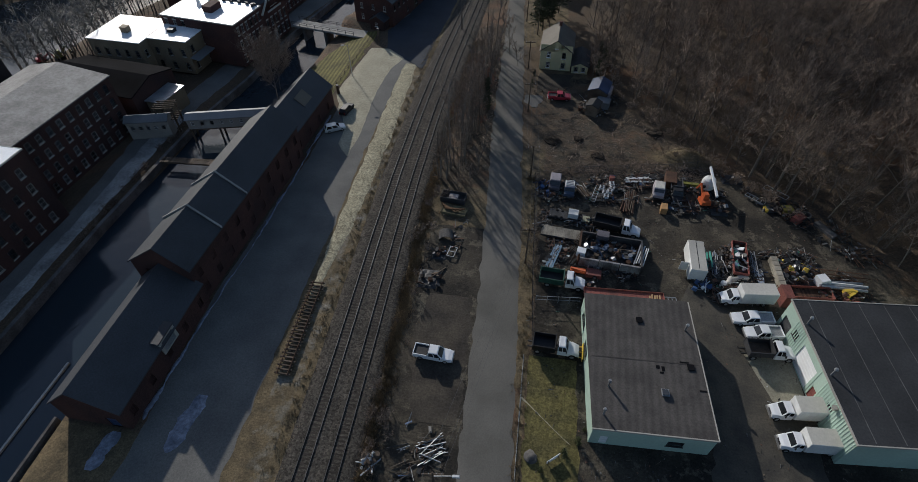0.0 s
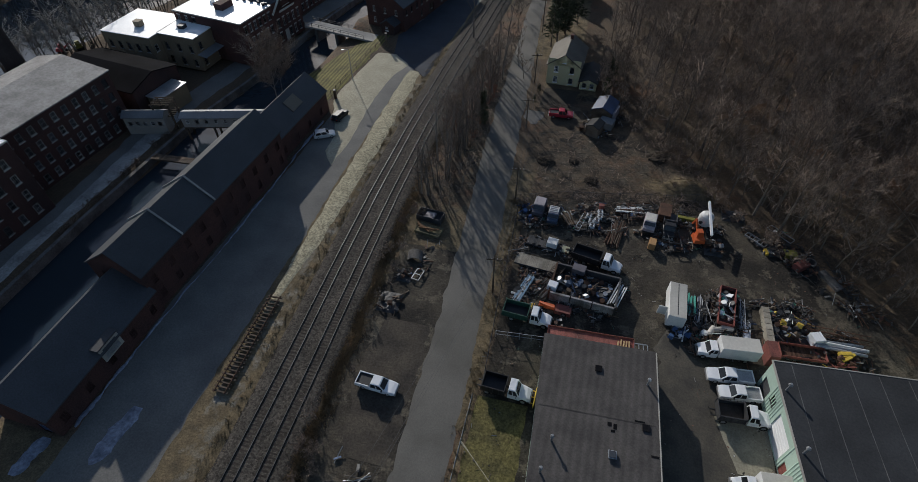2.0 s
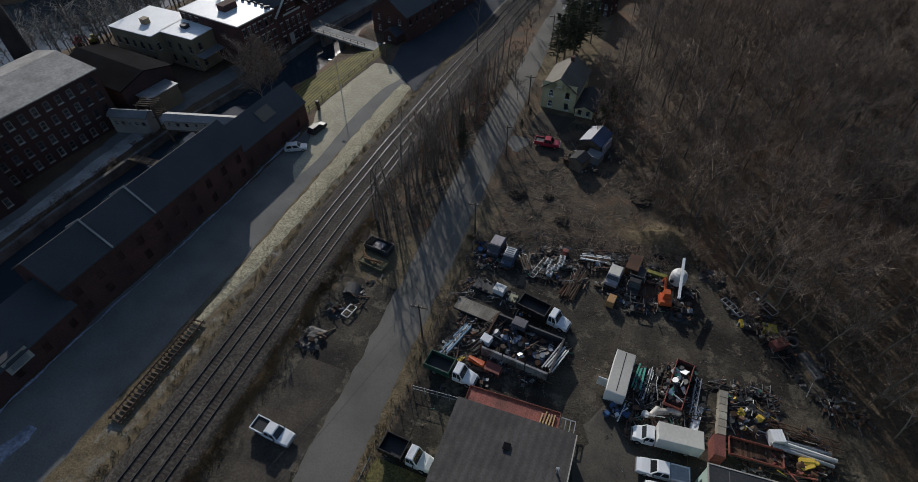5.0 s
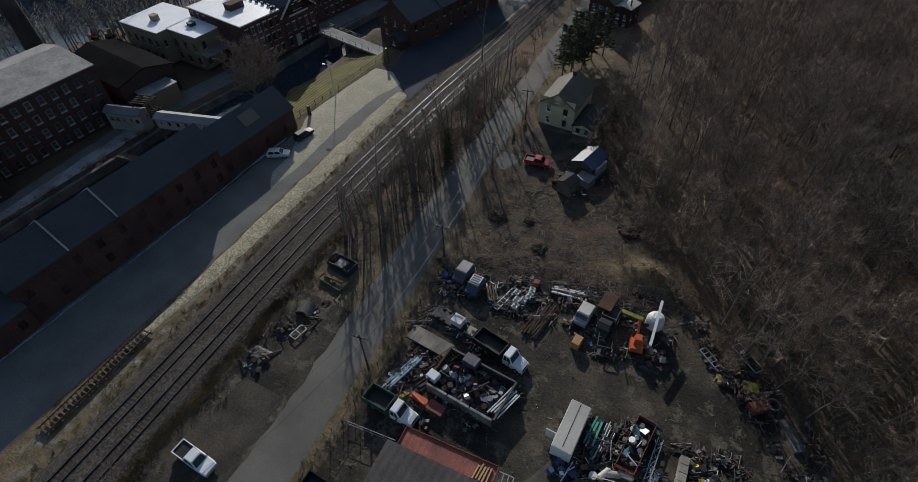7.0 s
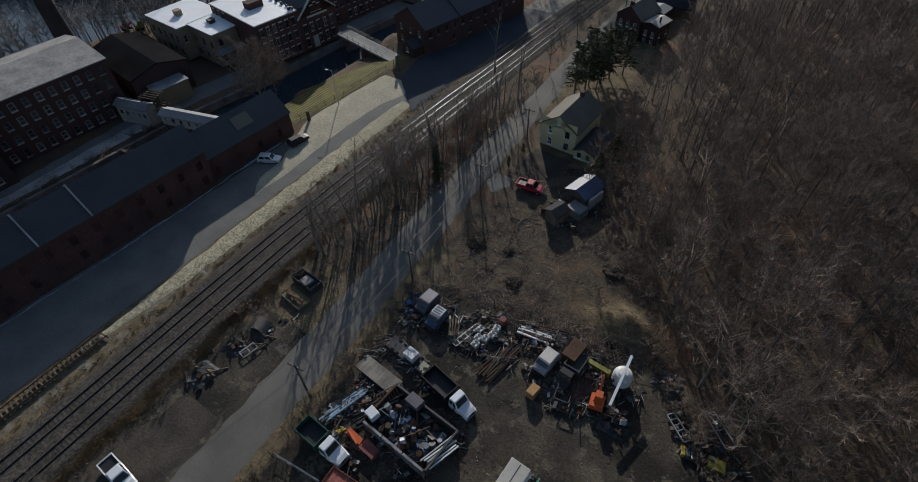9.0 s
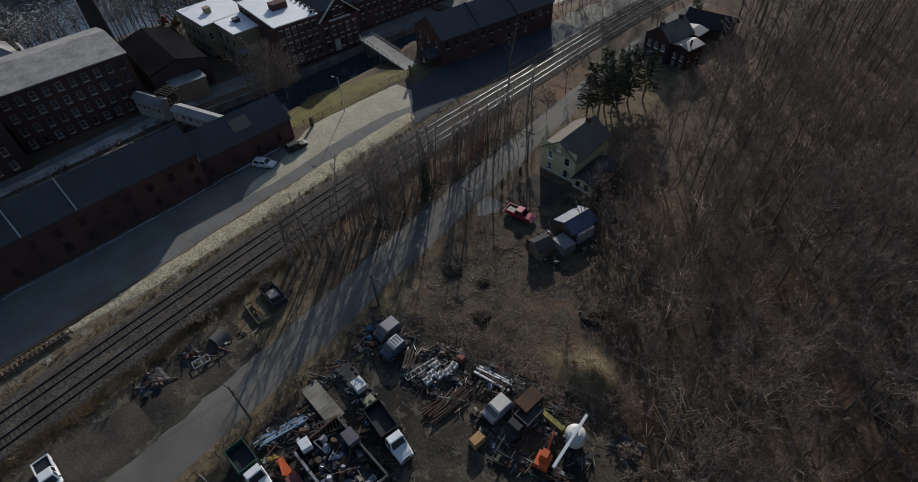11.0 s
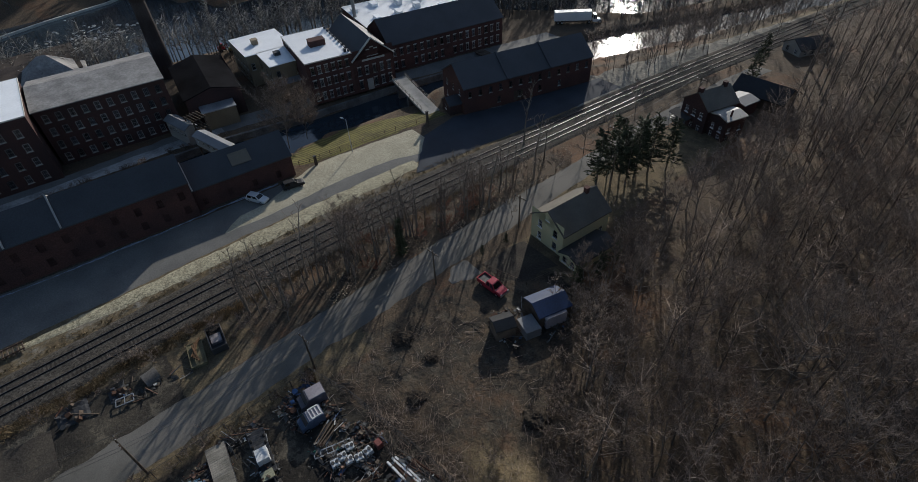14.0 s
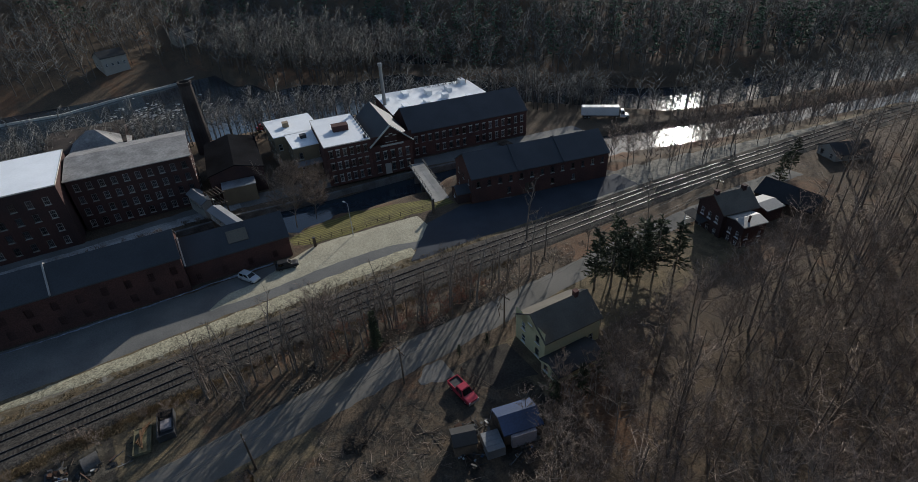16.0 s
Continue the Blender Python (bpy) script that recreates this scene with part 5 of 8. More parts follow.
def flatbed(x, y, rz, length, width, deck, label, z=0.85, walls=0.0, wallmat=None):
    t = thing("flatbed_trailer", pose(x, y, 0, 0, 0, rz), label, "trailer", "trailers in the yard")
    n = int(length / 0.3)
    bm = bmesh.new()
    box(bm, 0, -width / 2, -0.06, length / n - 0.02, width / 2, 0.0)
    first = part("deck_board", bm, deck, t)
    first.matrix_basis = Matrix.Translation((-length / 2, 0, z))
    for k in range(1, n):
        shared("deck_board", first.data, t, Matrix.Translation((-length / 2 + k * length / n, 0, z + random.uniform(-0.005, 0.015))))
    bm = bmesh.new()
    for s in (-1, 1):
        box(bm, -length / 2, s * width / 2 - 0.06, z - 0.3, length / 2, s * width / 2 + 0.06, z - 0.065)
        box(bm, -length / 2, s * width * 0.2 - 0.06, z - 0.4, length / 2, s * width * 0.2 + 0.06, z - 0.065)
    part("frame", bm, DARKMETAL, t)
    if walls:
        for q in ((-length / 2, -width / 2 - 0.03, length / 2, -width / 2 + 0.03), (-length / 2, width / 2 - 0.03, length / 2, width / 2 + 0.03), (-length / 2 - 0.03, -width / 2, -length / 2 + 0.03, width / 2), (length / 2 - 0.03, -width / 2, length / 2 + 0.03, width / 2)):
            bm = bmesh.new()
            box(bm, q[0], q[1], z + 0.016, q[2], q[3], z + walls)
            for k in range(int(length)):
                if q[2] - q[0] > 1:
                    xx = q[0] + 0.4 + k
                    if xx < q[2] - 0.1:
                        box(bm, xx, q[1] - 0.04, z + 0.02, xx + 0.08, q[3] + 0.04, z + walls + 0.03)
            part("side_wall", bm, wallmat, t)
    for k in (-0.3, -0.15, 0.35):
        for s in (-1, 1):
            wheel(t, length * k, s * (width / 2 - 0.2), 0.42, 0.28)
    return t


def crate(x, y, rz, sx, sy, sz, material, label, name="crate", z=0.0, group="scrap in the yard"):
    """A slatted box."""
    z = z + height1(x, y)
    t = thing(name, pose(x, y, z, 0, 0, rz), label, "crate", group)
    bm = bmesh.new()
    box(bm, -sx / 2, -sy / 2, 0, sx / 2, sy / 2, sz)
    part("body", bm, material, t)
    for s in (-1, 1):
        bm = bmesh.new()
        for k in range(3):
            zz = sz * (0.08 + 0.36 * k)
            box(bm, -sx / 2 - 0.03, s * (sy / 2 + 0.02) - 0.02, zz, sx / 2 + 0.03, s * (sy / 2 + 0.02) + 0.02, zz + sz * 0.14)
        part("slat", bm, material, t)
    bm = bmesh.new()
    for k in range(4):
        box(bm, -sx / 2 + k * sx / 4 + 0.01, -sy / 2, sz + 0.004, -sx / 2 + (k + 1) * sx / 4 - 0.02, sy / 2, sz + 0.04)
    part("lid", bm, material, t)
    return t


def engine_block(x, y, rz, label="pale cast engine block lying in the scrap row"):
    """A pale cast housing with rings of bolts round two bores."""
    t = thing("engine_block", pose(x, y, 0, 0, 0, rz), label, "engine", "engine blocks")
    bm = bmesh.new()
    box(bm, -0.55, -0.5, 0.0, 0.55, 0.5, 0.75, taper=0.06)
    part("housing", bm, PAINTS["box"], t)
    for k in (-0.26, 0.26):
        bm = bmesh.new()
        tube(bm, (k, 0, 0.75), (k, 0, 0.83), 0.22, n=12)
        part("bore", bm, DARKMETAL, t)
    bm = bmesh.new()
    for k in range(8):
        a = k * math.pi / 4
        box(bm, 0.47 * math.cos(a) - 0.05, 0.42 * math.sin(a) - 0.05, 0.75, 0.47 * math.cos(a) + 0.05, 0.42 * math.sin(a) + 0.05, 0.82)
    part("bolts", bm, METAL, t)
    return t


def open_frame(x, y, rz, length, width, material, label, z=0.15, bars=4, h=0.12, tilt=0):
    """A welded ladder frame lying on the ground."""
    t = thing("scrap_rack", pose(x, y, z, tilt, 0, rz), label, "steel frame", "scrap in the yard")
    for s in (-1, 1):
        bm = bmesh.new()
        box(bm, -length / 2, s * width / 2 - 0.06, 0, length / 2, s * width / 2 + 0.06, h)
        part("side_rail", bm, material, t)
    for k in range(bars + 1):
        bm = bmesh.new()
        a = -length / 2 + k * length / bars
        box(bm, a - 0.05, -width / 2 + 0.06, 0.01, a + 0.05, width / 2 - 0.06, h - 0.01)
        part("cross_bar", bm, material, t)
    return t


def lattice_boom(x, y, rz, length, material, label, z=0.3, w=0.8):
    t = thing("lattice_boom", pose(x, y, z, 0, 0, rz), label, "crane boom", "scrap in the yard")
    for sy in (-1, 1):
        for sz in (0, 1):
            bm = bmesh.new()
            beam(bm, (-length / 2, sy * w / 2, sz * w), (length / 2, sy * w / 2, sz * w), 0.09)
            part("chord", bm, material, t)
    n = int(length / 0.8)
    for face in range(4):
        bm = bmesh.new()
        for k in range(n):
            a, b = -length / 2 + k * length / n, -length / 2 + (k + 1) * length / n
            c = ((-1, 0), (1, 0), (1, 1), (-1, 1))
            p, q = c[face], c[(face + 1) % 4]
            if k % 2:
                p, q = q, p
            tube(bm, (a, p[0] * w / 2, p[1] * w), (b, q[0] * w / 2, q[1] * w), 0.03, n=4)
        part("lacing", bm, material, t)
    return t


SCRAPS = [RUST, DARKMETAL, METAL, RUST, DARKMETAL, DARKMETAL, WOOD, PAINTS["box"], DARKMETAL]
DARKS = [RUST, DARKMETAL, DARKMETAL, RUST, WOOD]

# row along the northern fence
r0 = random.Random(11)
scrap_heap(4.6, 77.2, 3.4, 4.0, 1.2, 22, DARKS + [PAINTS["blue"]], "heap of dark scrap under a blue sheet by the fence", 21)


def old_truck(x, y, rz, cab, label, body=None):
    v = thing("old_truck", pose(x, y, 0, 0, 0, rz), label, "truck", "derelict trucks")
    chassis(v, -3.0, 3.2)
    truck_cab(v, 0.6, cab, 1.02, 1.1, 0.55, 2.2)
    bm = bmesh.new()
    box(bm, -2.9, -1.1, 0.9, 0.3, 1.1, 1.05)
    for s in (-1, 1):
        box(bm, -2.9, s * 1.05 - 0.05, 1.05, 0.3, s * 1.05 + 0.05, 1.75)
    box(bm, 0.2, -1.05, 1.05, 0.3, 1.05, 2.3)
    part("bed", bm, body or DARKMETAL, v)
    for x2 in (-1.9, 2.2):
        for yy in (-0.9, 0.9):
            wheel(v, x2, yy, 0.45, 0.3)
    return v


def boxy_truck(x, y, rz, paint, roof, label, length=3.6, wide=2.1, tall=2.2):
    """Flat-fronted van or cab with a windscreen, roof sheet and wheels; its nose points along local x."""
    v = thing("old_van", pose(x, y, 0, 0, 0, rz), label, "van", "derelict trucks")
    h, w = length / 2, wide / 2
    bm = bmesh.new()
    loft(bm, [(-h, w, w * 0.96, 0.45, tall), (h - 1.1, w, w * 0.94, 0.45, tall), (h - 0.55, w, w * 0.97, 0.45, tall * 0.68), (h, w * 0.95, w * 0.9, 0.45, tall * 0.6)])
    part("body", bm, paint, v)
    bm = bmesh.new()
    box(bm, -h + 0.1, -w * 0.86, tall + 0.004, h - 1.25, w * 0.86, tall + 0.07, taper=0.03)
    part("roof", bm, roof, v)
    bm = bmesh.new()
    a = [(h - 1.04, -w * 0.85, tall * 0.97), (h - 1.04, w * 0.85, tall * 0.97), (h - 0.6, w * 0.88, tall * 0.74), (h - 0.6, -w * 0.88, tall * 0.74)]
    lo = [bm.verts.new(p) for p in a]
    hi = [bm.verts.new((p[0] + 0.05, p[1], p[2] + 0.04)) for p in a]
    for i in range(4):
        bm.faces.new((lo[i], lo[(i + 1) % 4], hi[(i + 1) % 4], hi[i]))
    bm.faces.new(hi), bm.faces.new(lo[::-1])
    bmesh.ops.recalc_face_normals(bm, faces=bm.faces)
    part("windscreen", bm, GLASS, v)
    bm = bmesh.new()
    box(bm, h - 0.02, -w * 0.95, 0.42, h + 0.14, w * 0.95, 0.66)
    part("bumper", bm, DARKMETAL, v)
    for x2 in (-h + 0.7, h - 0.6):
        for yy in (-w + 0.12, w - 0.12):
            wheel(v, x2, yy, 0.4, 0.26)
    return v


LILAC = mat("dull_lilac_paint", (0.12, 0.11, 0.13), 0.6, 0.2, 1.0, 4, 0.1)
STEELBLUE = mat("dull_blue_paint", (0.07, 0.1, 0.16), 0.5, 0.2, 1.0, 4, 0.1)
PALEROOF = mat("dirty_pale_sheet", (0.34, 0.31, 0.33), 0.6, 0.15, 1.0, 4, 0.1)
boxy_truck(6.2, 78.4, -95, LILAC, PALEROOF, "derelict lilac-grey van with a pale sheet on its roof", 3.5, 2.1, 2.1)
boxy_truck(8.9, 76.9, -93, STEELBLUE, PALEROOF, "derelict dull blue van with a pale roof rack", 3.2, 1.9, 1.9)
open_frame(8.9, 77.6, -93, 1.3, 1.5, PAINTS["box"], "pale roof rack lying on the blue van", bars=3, z=1.98)
scrap_heap(3.9, 78.4, 1.6, 1.8, 0.9, 8, [TARP, PAINTS["blue"], DARKMETAL], "crumpled blue tarpaulin over scrap by the fence", 24)
beam_stack(11.6, 77.4, -60, 12, 3.6, 0.2, [WOOD, METAL, WOOD], "stack of weathered planks and timbers", piece="plank", layers=3, width=1.7, name="timber_stack")
open_frame(13.8, 77.2, 75, 4.6, 0.8, METAL, "pale steel ladder frame leaning in the scrap row", bars=6, z=0.3)
for x, y in ((15.0, 78.9), (15.5, 77.6), (16.9, 80.3), (16.9, 79.1), (15.7, 76.5), (16.4, 78.0)):
    engine_block(x, y, r0.uniform(60, 100))
beam_stack(19.9, 76.0, 78, 30, 7.0, 0.17, [RUST, WOOD, RUST, RUST, WOOD], "long pile of rusty pipes and poles", name="pipe_pile", piece="pipe", skew=9, layers=3, width=2.0, rnd=True)
beam_stack(22.0, 82.3, 8, 8, 5.4, 0.3, [PAINTS["box"], METAL, RUST], "white painted steel beams by the fence", layers=2, width=1.6, skew=3)
beam_stack(23.0, 84.0, 12, 9, 6.0, 0.14, DARKS, "thin dark bars lying along the fence", piece="bar", skew=10, layers=2, width=1.4)
crate(17.0, 81.8, 5, 0.9, 0.7, 1.0, RUSTRED, "small faded red metal cabinet", "metal_cabinet")
boxy_truck(25.3, 78.9, -98, PALEROOF, PAINTS["boxtop"], "derelict white truck cab with a pale roof", 3.4, 2.0, 2.0)
old_truck(28.6, 79.5, -95, PAINTS["black"], "dark derelict truck with an empty bed", DARKMETAL)
crate(27.8, 82.2, -7, 2.0, 3.2, 1.9, RUST, "rust-brown steel tank box behind the trucks", "steel_box")
crate(25.8, 74.4, -8, 1.1, 1.6, 1.3, mat("tan_plywood", (0.42, 0.24, 0.1), 0.75, 0.15, 1, 5, 0.1), "tan plywood crate standing in the yard")
beam_stack(31.5, 82.2, -5, 1, 3.6, 0.7, [PAINTS["lime"]], "lime yellow plow blade lying on its back", "plow_blade", "blade", 0, 1, 0.1)


def excavator(x, y, rz, paint=PAINTS["orange"], label="orange-red mini excavator with its arm folded", z=0.0):
    v = thing("mini_excavator", pose(x, y, z, 0, 0, rz), label, "excavator", "machines in the yard")
    for s in (-1, 1):
        bm = bmesh.new()
        prof = [(-1.1, 0.15), (-0.9, 0.0), (0.9, 0.0), (1.1, 0.15), (1.1, 0.45), (0.9, 0.6), (-0.9, 0.6), (-1.1, 0.45)]
        a = [bm.verts.new((p[0], s * 0.75 - 0.2, p[1])) for p in prof]
        b = [bm.verts.new((p[0], s * 0.75 + 0.2, p[1])) for p in prof]
        for i in range(8):
            bm.faces.new((a[i], a[(i + 1) % 8], b[(i + 1) % 8], b[i]))
        bm.faces.new(a[::-1]), bm.faces.new(b)
        bmesh.ops.recalc_face_normals(bm, faces=bm.faces)
        part("track", bm, TYRE, v)
    bm = bmesh.new()
    box(bm, -1.3, -0.9, 0.62, 0.7, 0.9, 1.35, taper=0.08)
    part("body", bm, paint, v)
    bm = bmesh.new()
    box(bm, -0.5, -0.55, 1.35, 0.65, 0.5, 2.4, taper=0.1)
    part("cab", bm, paint, v)
    bm = bmesh.new()
    box(bm, 0.55, -0.4, 1.5, 0.64, 0.35, 2.2)
    part("cab_window", bm, GLASS, v)
    bm = bmesh.new()
    beam(bm, (0.7, 0, 1.1), (2.6, 0.1, 2.7), 0.28, 0.34)
    part("boom", bm, paint, v)
    bm = bmesh.new()
    beam(bm, (2.6, 0.1, 2.7), (3.3, 0.15, 0.9), 0.22, 0.26)
    part("arm", bm, paint, v)
    bm = bmesh.new()
    extrude_profile(bm, [(0.0, 0.9), (0.5, 0.8), (0.55, 0.3), (0.2, 0.1), (-0.1, 0.4)], 0.3, pose(3.2, 0.15, 0, 0, 0, -90), w0=-0.3)
    part("bucket", bm, DARKMETAL, v)
    return v


excavator(33.2, 77.6, 100)
excavator(-132.0, 115.6, 20, PAINTS["red"], "red excavator parked behind the mill", MILL_Z)
excavator(-128.8, 118.2, 60, PAINTS["lime"], "lime yellow excavator parked behind the mill", MILL_Z)


def mixer(x, y, rz):
    """Round white tank with a long white chute standing over it."""
    v = thing("tank_with_boom", pose(x, y, 0, 0, 0, rz), "round white tank with a long white boom over it", "tank", "machines in the yard")
    bm = bmesh.new()
    n = 20
    rings = [[bm.verts.new((r * math.cos(2 * math.pi * i / n), r * math.sin(2 * math.pi * i / n), z)) for i in range(n)] for r, z in ((1.0, 0.3), (1.25, 0.6), (1.25, 1.9), (1.05, 2.4), (0.6, 2.65))]
    for a, b in zip(rings, rings[1:]):
        for i in range(n):
            bm.faces.new((a[i], a[(i + 1) % n], b[(i + 1) % n], b[i]))
    bm.faces.new(rings[0][::-1]), bm.faces.new(rings[-1])
    part("tank", bm, PAINTS["box"], v)
    bm = bmesh.new()
    beam(bm, (-2.0, 0.3, 3.6), (5.2, -0.5, 2.6), 0.34, 0.4)
    part("boom", bm, PAINTS["white"], v)
    bm = bmesh.new()
    beam(bm, (0.2, 0, 2.6), (0.2, 0.05, 3.4), 0.4)
    part("turret", bm, PAINTS["box"], v)
    for k in range(4):
        a = math.pi / 4 + k * math.pi / 2
        bm = bmesh.new()
        box(bm, 0.9 * math.cos(a) - 0.1, 0.9 * math.sin(a) - 0.1, 0, 0.9 * math.cos(a) + 0.1, 0.9 * math.sin(a) + 0.1, 0.5)
        part("leg", bm, DARKMETAL, v)
    bm = bmesh.new()
    tube(bm, (0.7, -0.8, 1.3), (0.95, -1.15, 1.3), 0.3, n=12)
    part("hatch", bm, DARKMETAL, v)
    return v


mixer(34.6, 82.0, -82)
scrap_heap(35.8, 76.4, 3.0, 3.6, 1.0, 26, DARKS + [METAL], "heap of thin grey scrap below the boom", 22)
scrap_heap(30.8, 75.8, 2.6, 2.6, 0.9, 14, DARKS, "low heap of dark machine parts", 23)
open_frame(29.2, 76.4, -82, 3.0, 1.9, DARKMETAL, "upright dark steel frame with four bars", bars=2, z=1.2)

# middle row: trailers, tippers and the walled heap
flatbed(7.5, 65.6, -6, 6.6, 2.3, mat("grey_planks", (0.26, 0.24, 0.2), 0.85, 0.25, 1.5, 6, 0.2), "flat trailer with a weathered grey plank deck")
flatbed(8.6, 70.2, -8, 6.4, 2.0, DARKMETAL, "low dark trailer carrying a machine", 0.7)
crate(9.6, 70.1, -8, 1.7, 1.4, 1.0, PAINTS["box"], "pale machine housing on the trailer", "generator", 0.72)
crate(11.9, 69.6, -5, 1.2, 1.4, 0.8, mat("khaki_paint", (0.32, 0.32, 0.22), 0.7, 0.15, 1, 4, 0.1), "khaki steel box at the trailer's end", "steel_box")
beam_stack(6.4, 60.0, 74, 16, 6.2, 0.18, [mat("blue_grey_steel", (0.2, 0.3, 0.4), 0.5, 0.15, 1, 4, 0.1), METAL], "bundle of blue-grey steel sections", layers=3, width=1.3, skew=2)
beam_stack(9.4, 61.4, 62, 30, 4.8, 0.13, [DARKMETAL, DARKMETAL, RUST], "wide pile of dark thin pipes", name="pipe_pile", piece="pipe", layers=3, width=3.2, skew=7, rnd=True)
beam_stack(7.9, 57.0, 70, 4, 1.9, 0.18, [PAINTS["yellow"], DARKMETAL, PAINTS["yellow"]], "short yellow and dark steel pieces", layers=1, width=0.8, skew=14)


def walled_heap():
    """Pen of ribbed slabs with scrap inside."""
    t = thing("scrap_pen", pose(15.4, 61.6, 0, 0, 0, -5), "scrap pen walled with stained pale ribbed slabs", "scrap pen", "scrap in the yard")
    slab = mat("stained_pale_steel", (0.3, 0.3, 0.31), 0.7, 0.3, 1.6, 3, 0.2, col2=(0.1, 0.09, 0.085))
    for x0, y0, x1, y1, m in ((-4.6, -2.9, -1.6, -2.6, slab), (-1.4, -2.9, 1.7, -2.6, slab), (1.9, -2.9, 5.0, -2.6, slab), (5.05, -2.6, 5.3, 3.4, DARKMETAL), (-4.9, -2.6, -4.65, 3.4, RUST), (-4.6, 3.2, 5.0, 3.45, DARKMETAL)):
        bm = bmesh.new()
        box(bm, x0, y0, 0, x1, y1, 1.9)
        wall = part("pen_wall", bm, m, t)
        if m is slab:
            for k in range(9):
                bm = bmesh.new()
                box(bm, x0 + 0.1 + k * 0.33, y0 - 0.06, 0.05, x0 + 0.24 + k * 0.33, y0 - 0.004, 1.85)
                part("rib", bm, m, wall)
    return t


walled_heap()
scrap_heap(15.4, 61.8, 9.0, 5.4, 2.0, 90, DARKS + [DARKMETAL, METAL, STEELBLUE], "tall dark machine scrap heaped inside the pen", 31, rz=-5)
beam_stack(20.6, 61.4, 72, 5, 5.4, 0.22, [PAINTS["box"], METAL, RUSTRED, WOOD], "long white, red and tan beams leaning by the pen", layers=1, width=1.7, skew=3, z=1.4)
open_frame(11.0, 64.0, 65, 3.4, 1.5, WOOD, "pale slatted pallet tipped on the heap", bars=8, z=1.5, tilt=12)
crate(10.8, 60.6, -12, 1.4, 1.2, 1.0, PAINTS["white"], "open white sheet-metal bin on the heap", "metal_bin", 1.2)
crate(14.4, 64.6, -8, 2.0, 1.4, 0.9, LILAC, "lilac-grey louvred machine cover on the heap", "louvred_unit", 1.6)
bm = bmesh.new()
wg = thing("loader_bucket", pose(10.8, 57.5, 0, 0, 0, -6), "orange loader frame with a dark red base", "loader", "machines in the yard")
box(bm, -1.6, -0.5, 0.5, 0.9, 0.4, 0.85, taper=0.05)
beam(bm, (-1.5, 0, 0.9), (0.8, -0.6, 1.3), 0.25)
part("frame", bm, PAINTS["orange"], wg)
bm = bmesh.new()
box(bm, 0.9, -0.8, 0.25, 3.4, 0.8, 0.9, taper=0.1)
part("base", bm, RUSTRED, wg)
for xx in (-1.0, 2.4):
    for yy in (-0.7, 0.7):
        wheel(wg, xx, yy, 0.4, 0.3)
# red flat behind the garage
flatbed(17.2, 52.3, 2.5, 12.0, 2.5, RUSTRED, "long faded red trailer parked behind the garage", 1.5, 0.25, RUSTRED)
beam_stack(21.8, 52.4, 88, 5, 2.2, 0.18, [mat("fresh_timber", (0.4, 0.27, 0.14), 0.75, 0.15, 1, 5, 0.1)], "short tan timbers on the red trailer", "timber_stack", "timber", 3, 1, 1.9, z=1.55)
open_frame(24.3, 52.6, 3, 1.8, 2.0, METAL, "grey steel rack beside the red trailer", bars=3, z=1.0)

# white van body and heap two
def van_body(x, y, rz):
    t = thing("van_body", pose(x, y, 0, 0, 0, rz), "white van body standing with its rear door open", "van body", "trailers in the yard")
    bm = bmesh.new()
    box(bm, -1.25, -3.3, 0.35, 1.25, 3.3, 2.75)
    bmesh.ops.bevel(bm, geom=list(bm.edges), offset=0.05, segments=1, affect="EDGES")
    part("body", bm, PAINTS["box"], t)
    bm = bmesh.new()
    box(bm, -1.2, -3.25, 2.754, 1.2, 3.25, 2.78)
    part("roof", bm, PAINTS["boxtop"], t)
    bm = bmesh.new()
    box(bm, -0.05, -2.9, 2.782, 0.05, 3.1, 2.8)
    part("roof_seam", bm, DARKMETAL, t)
    bm = bmesh.new()
    box(bm, -2.55, -1.6, 0.6, -1.3, -1.5, 2.4)
    part("door", bm, PAINTS["box"], t, "open side door")
    bm = bmesh.new()
    box(bm, -1.1, -3.2, 0.0, -0.8, 3.2, 0.35), box(bm, 0.8, -3.2, 0.0, 1.1, 3.2, 0.35)
    part("skid", bm, DARKMETAL, t)
    return t


van_body(29.1, 61.6, -3)
scrap_heap(29.6, 57.2, 2.4, 1.8, 0.9, 14, [PAINTS["white"], METAL, DARKMETAL, PAINTS["blue"]], "pallet of white and blue small scrap", 33)
TEAL = mat("teal_paint", (0.1, 0.36, 0.28), 0.5, 0.15, 1, 4, 0.05)
beam_stack(31.7, 63.2, 84, 9, 4.2, 0.22, [TEAL, PAINTS["box"], DARKMETAL], "teal and white painted steel rails", layers=2, width=1.2, skew=4)
beam_stack(33.2, 62.6, 82, 16, 5.0, 0.14, [METAL, DARKMETAL, STEELBLUE], "bundle of grey and blue steel rods", piece="rod", layers=3, width=1.5, skew=5, rnd=True)
open_frame(34.9, 63.2, 84, 4.4, 0.7, WOOD, "brown wooden rack with slats", bars=7, z=0.2)
flatbed(36.6, 63.6, 82, 7.2, 2.2, RUST, "rusty red-sided scrap trailer", 0.7, 0.7, RUSTRED)
scrap_heap(36.5, 63.6, 2.0, 6.2, 1.6, 36, SCRAPS + [PAINTS["white"], TEAL], "mixed scrap piled in the trailer", 34, rz=-8)
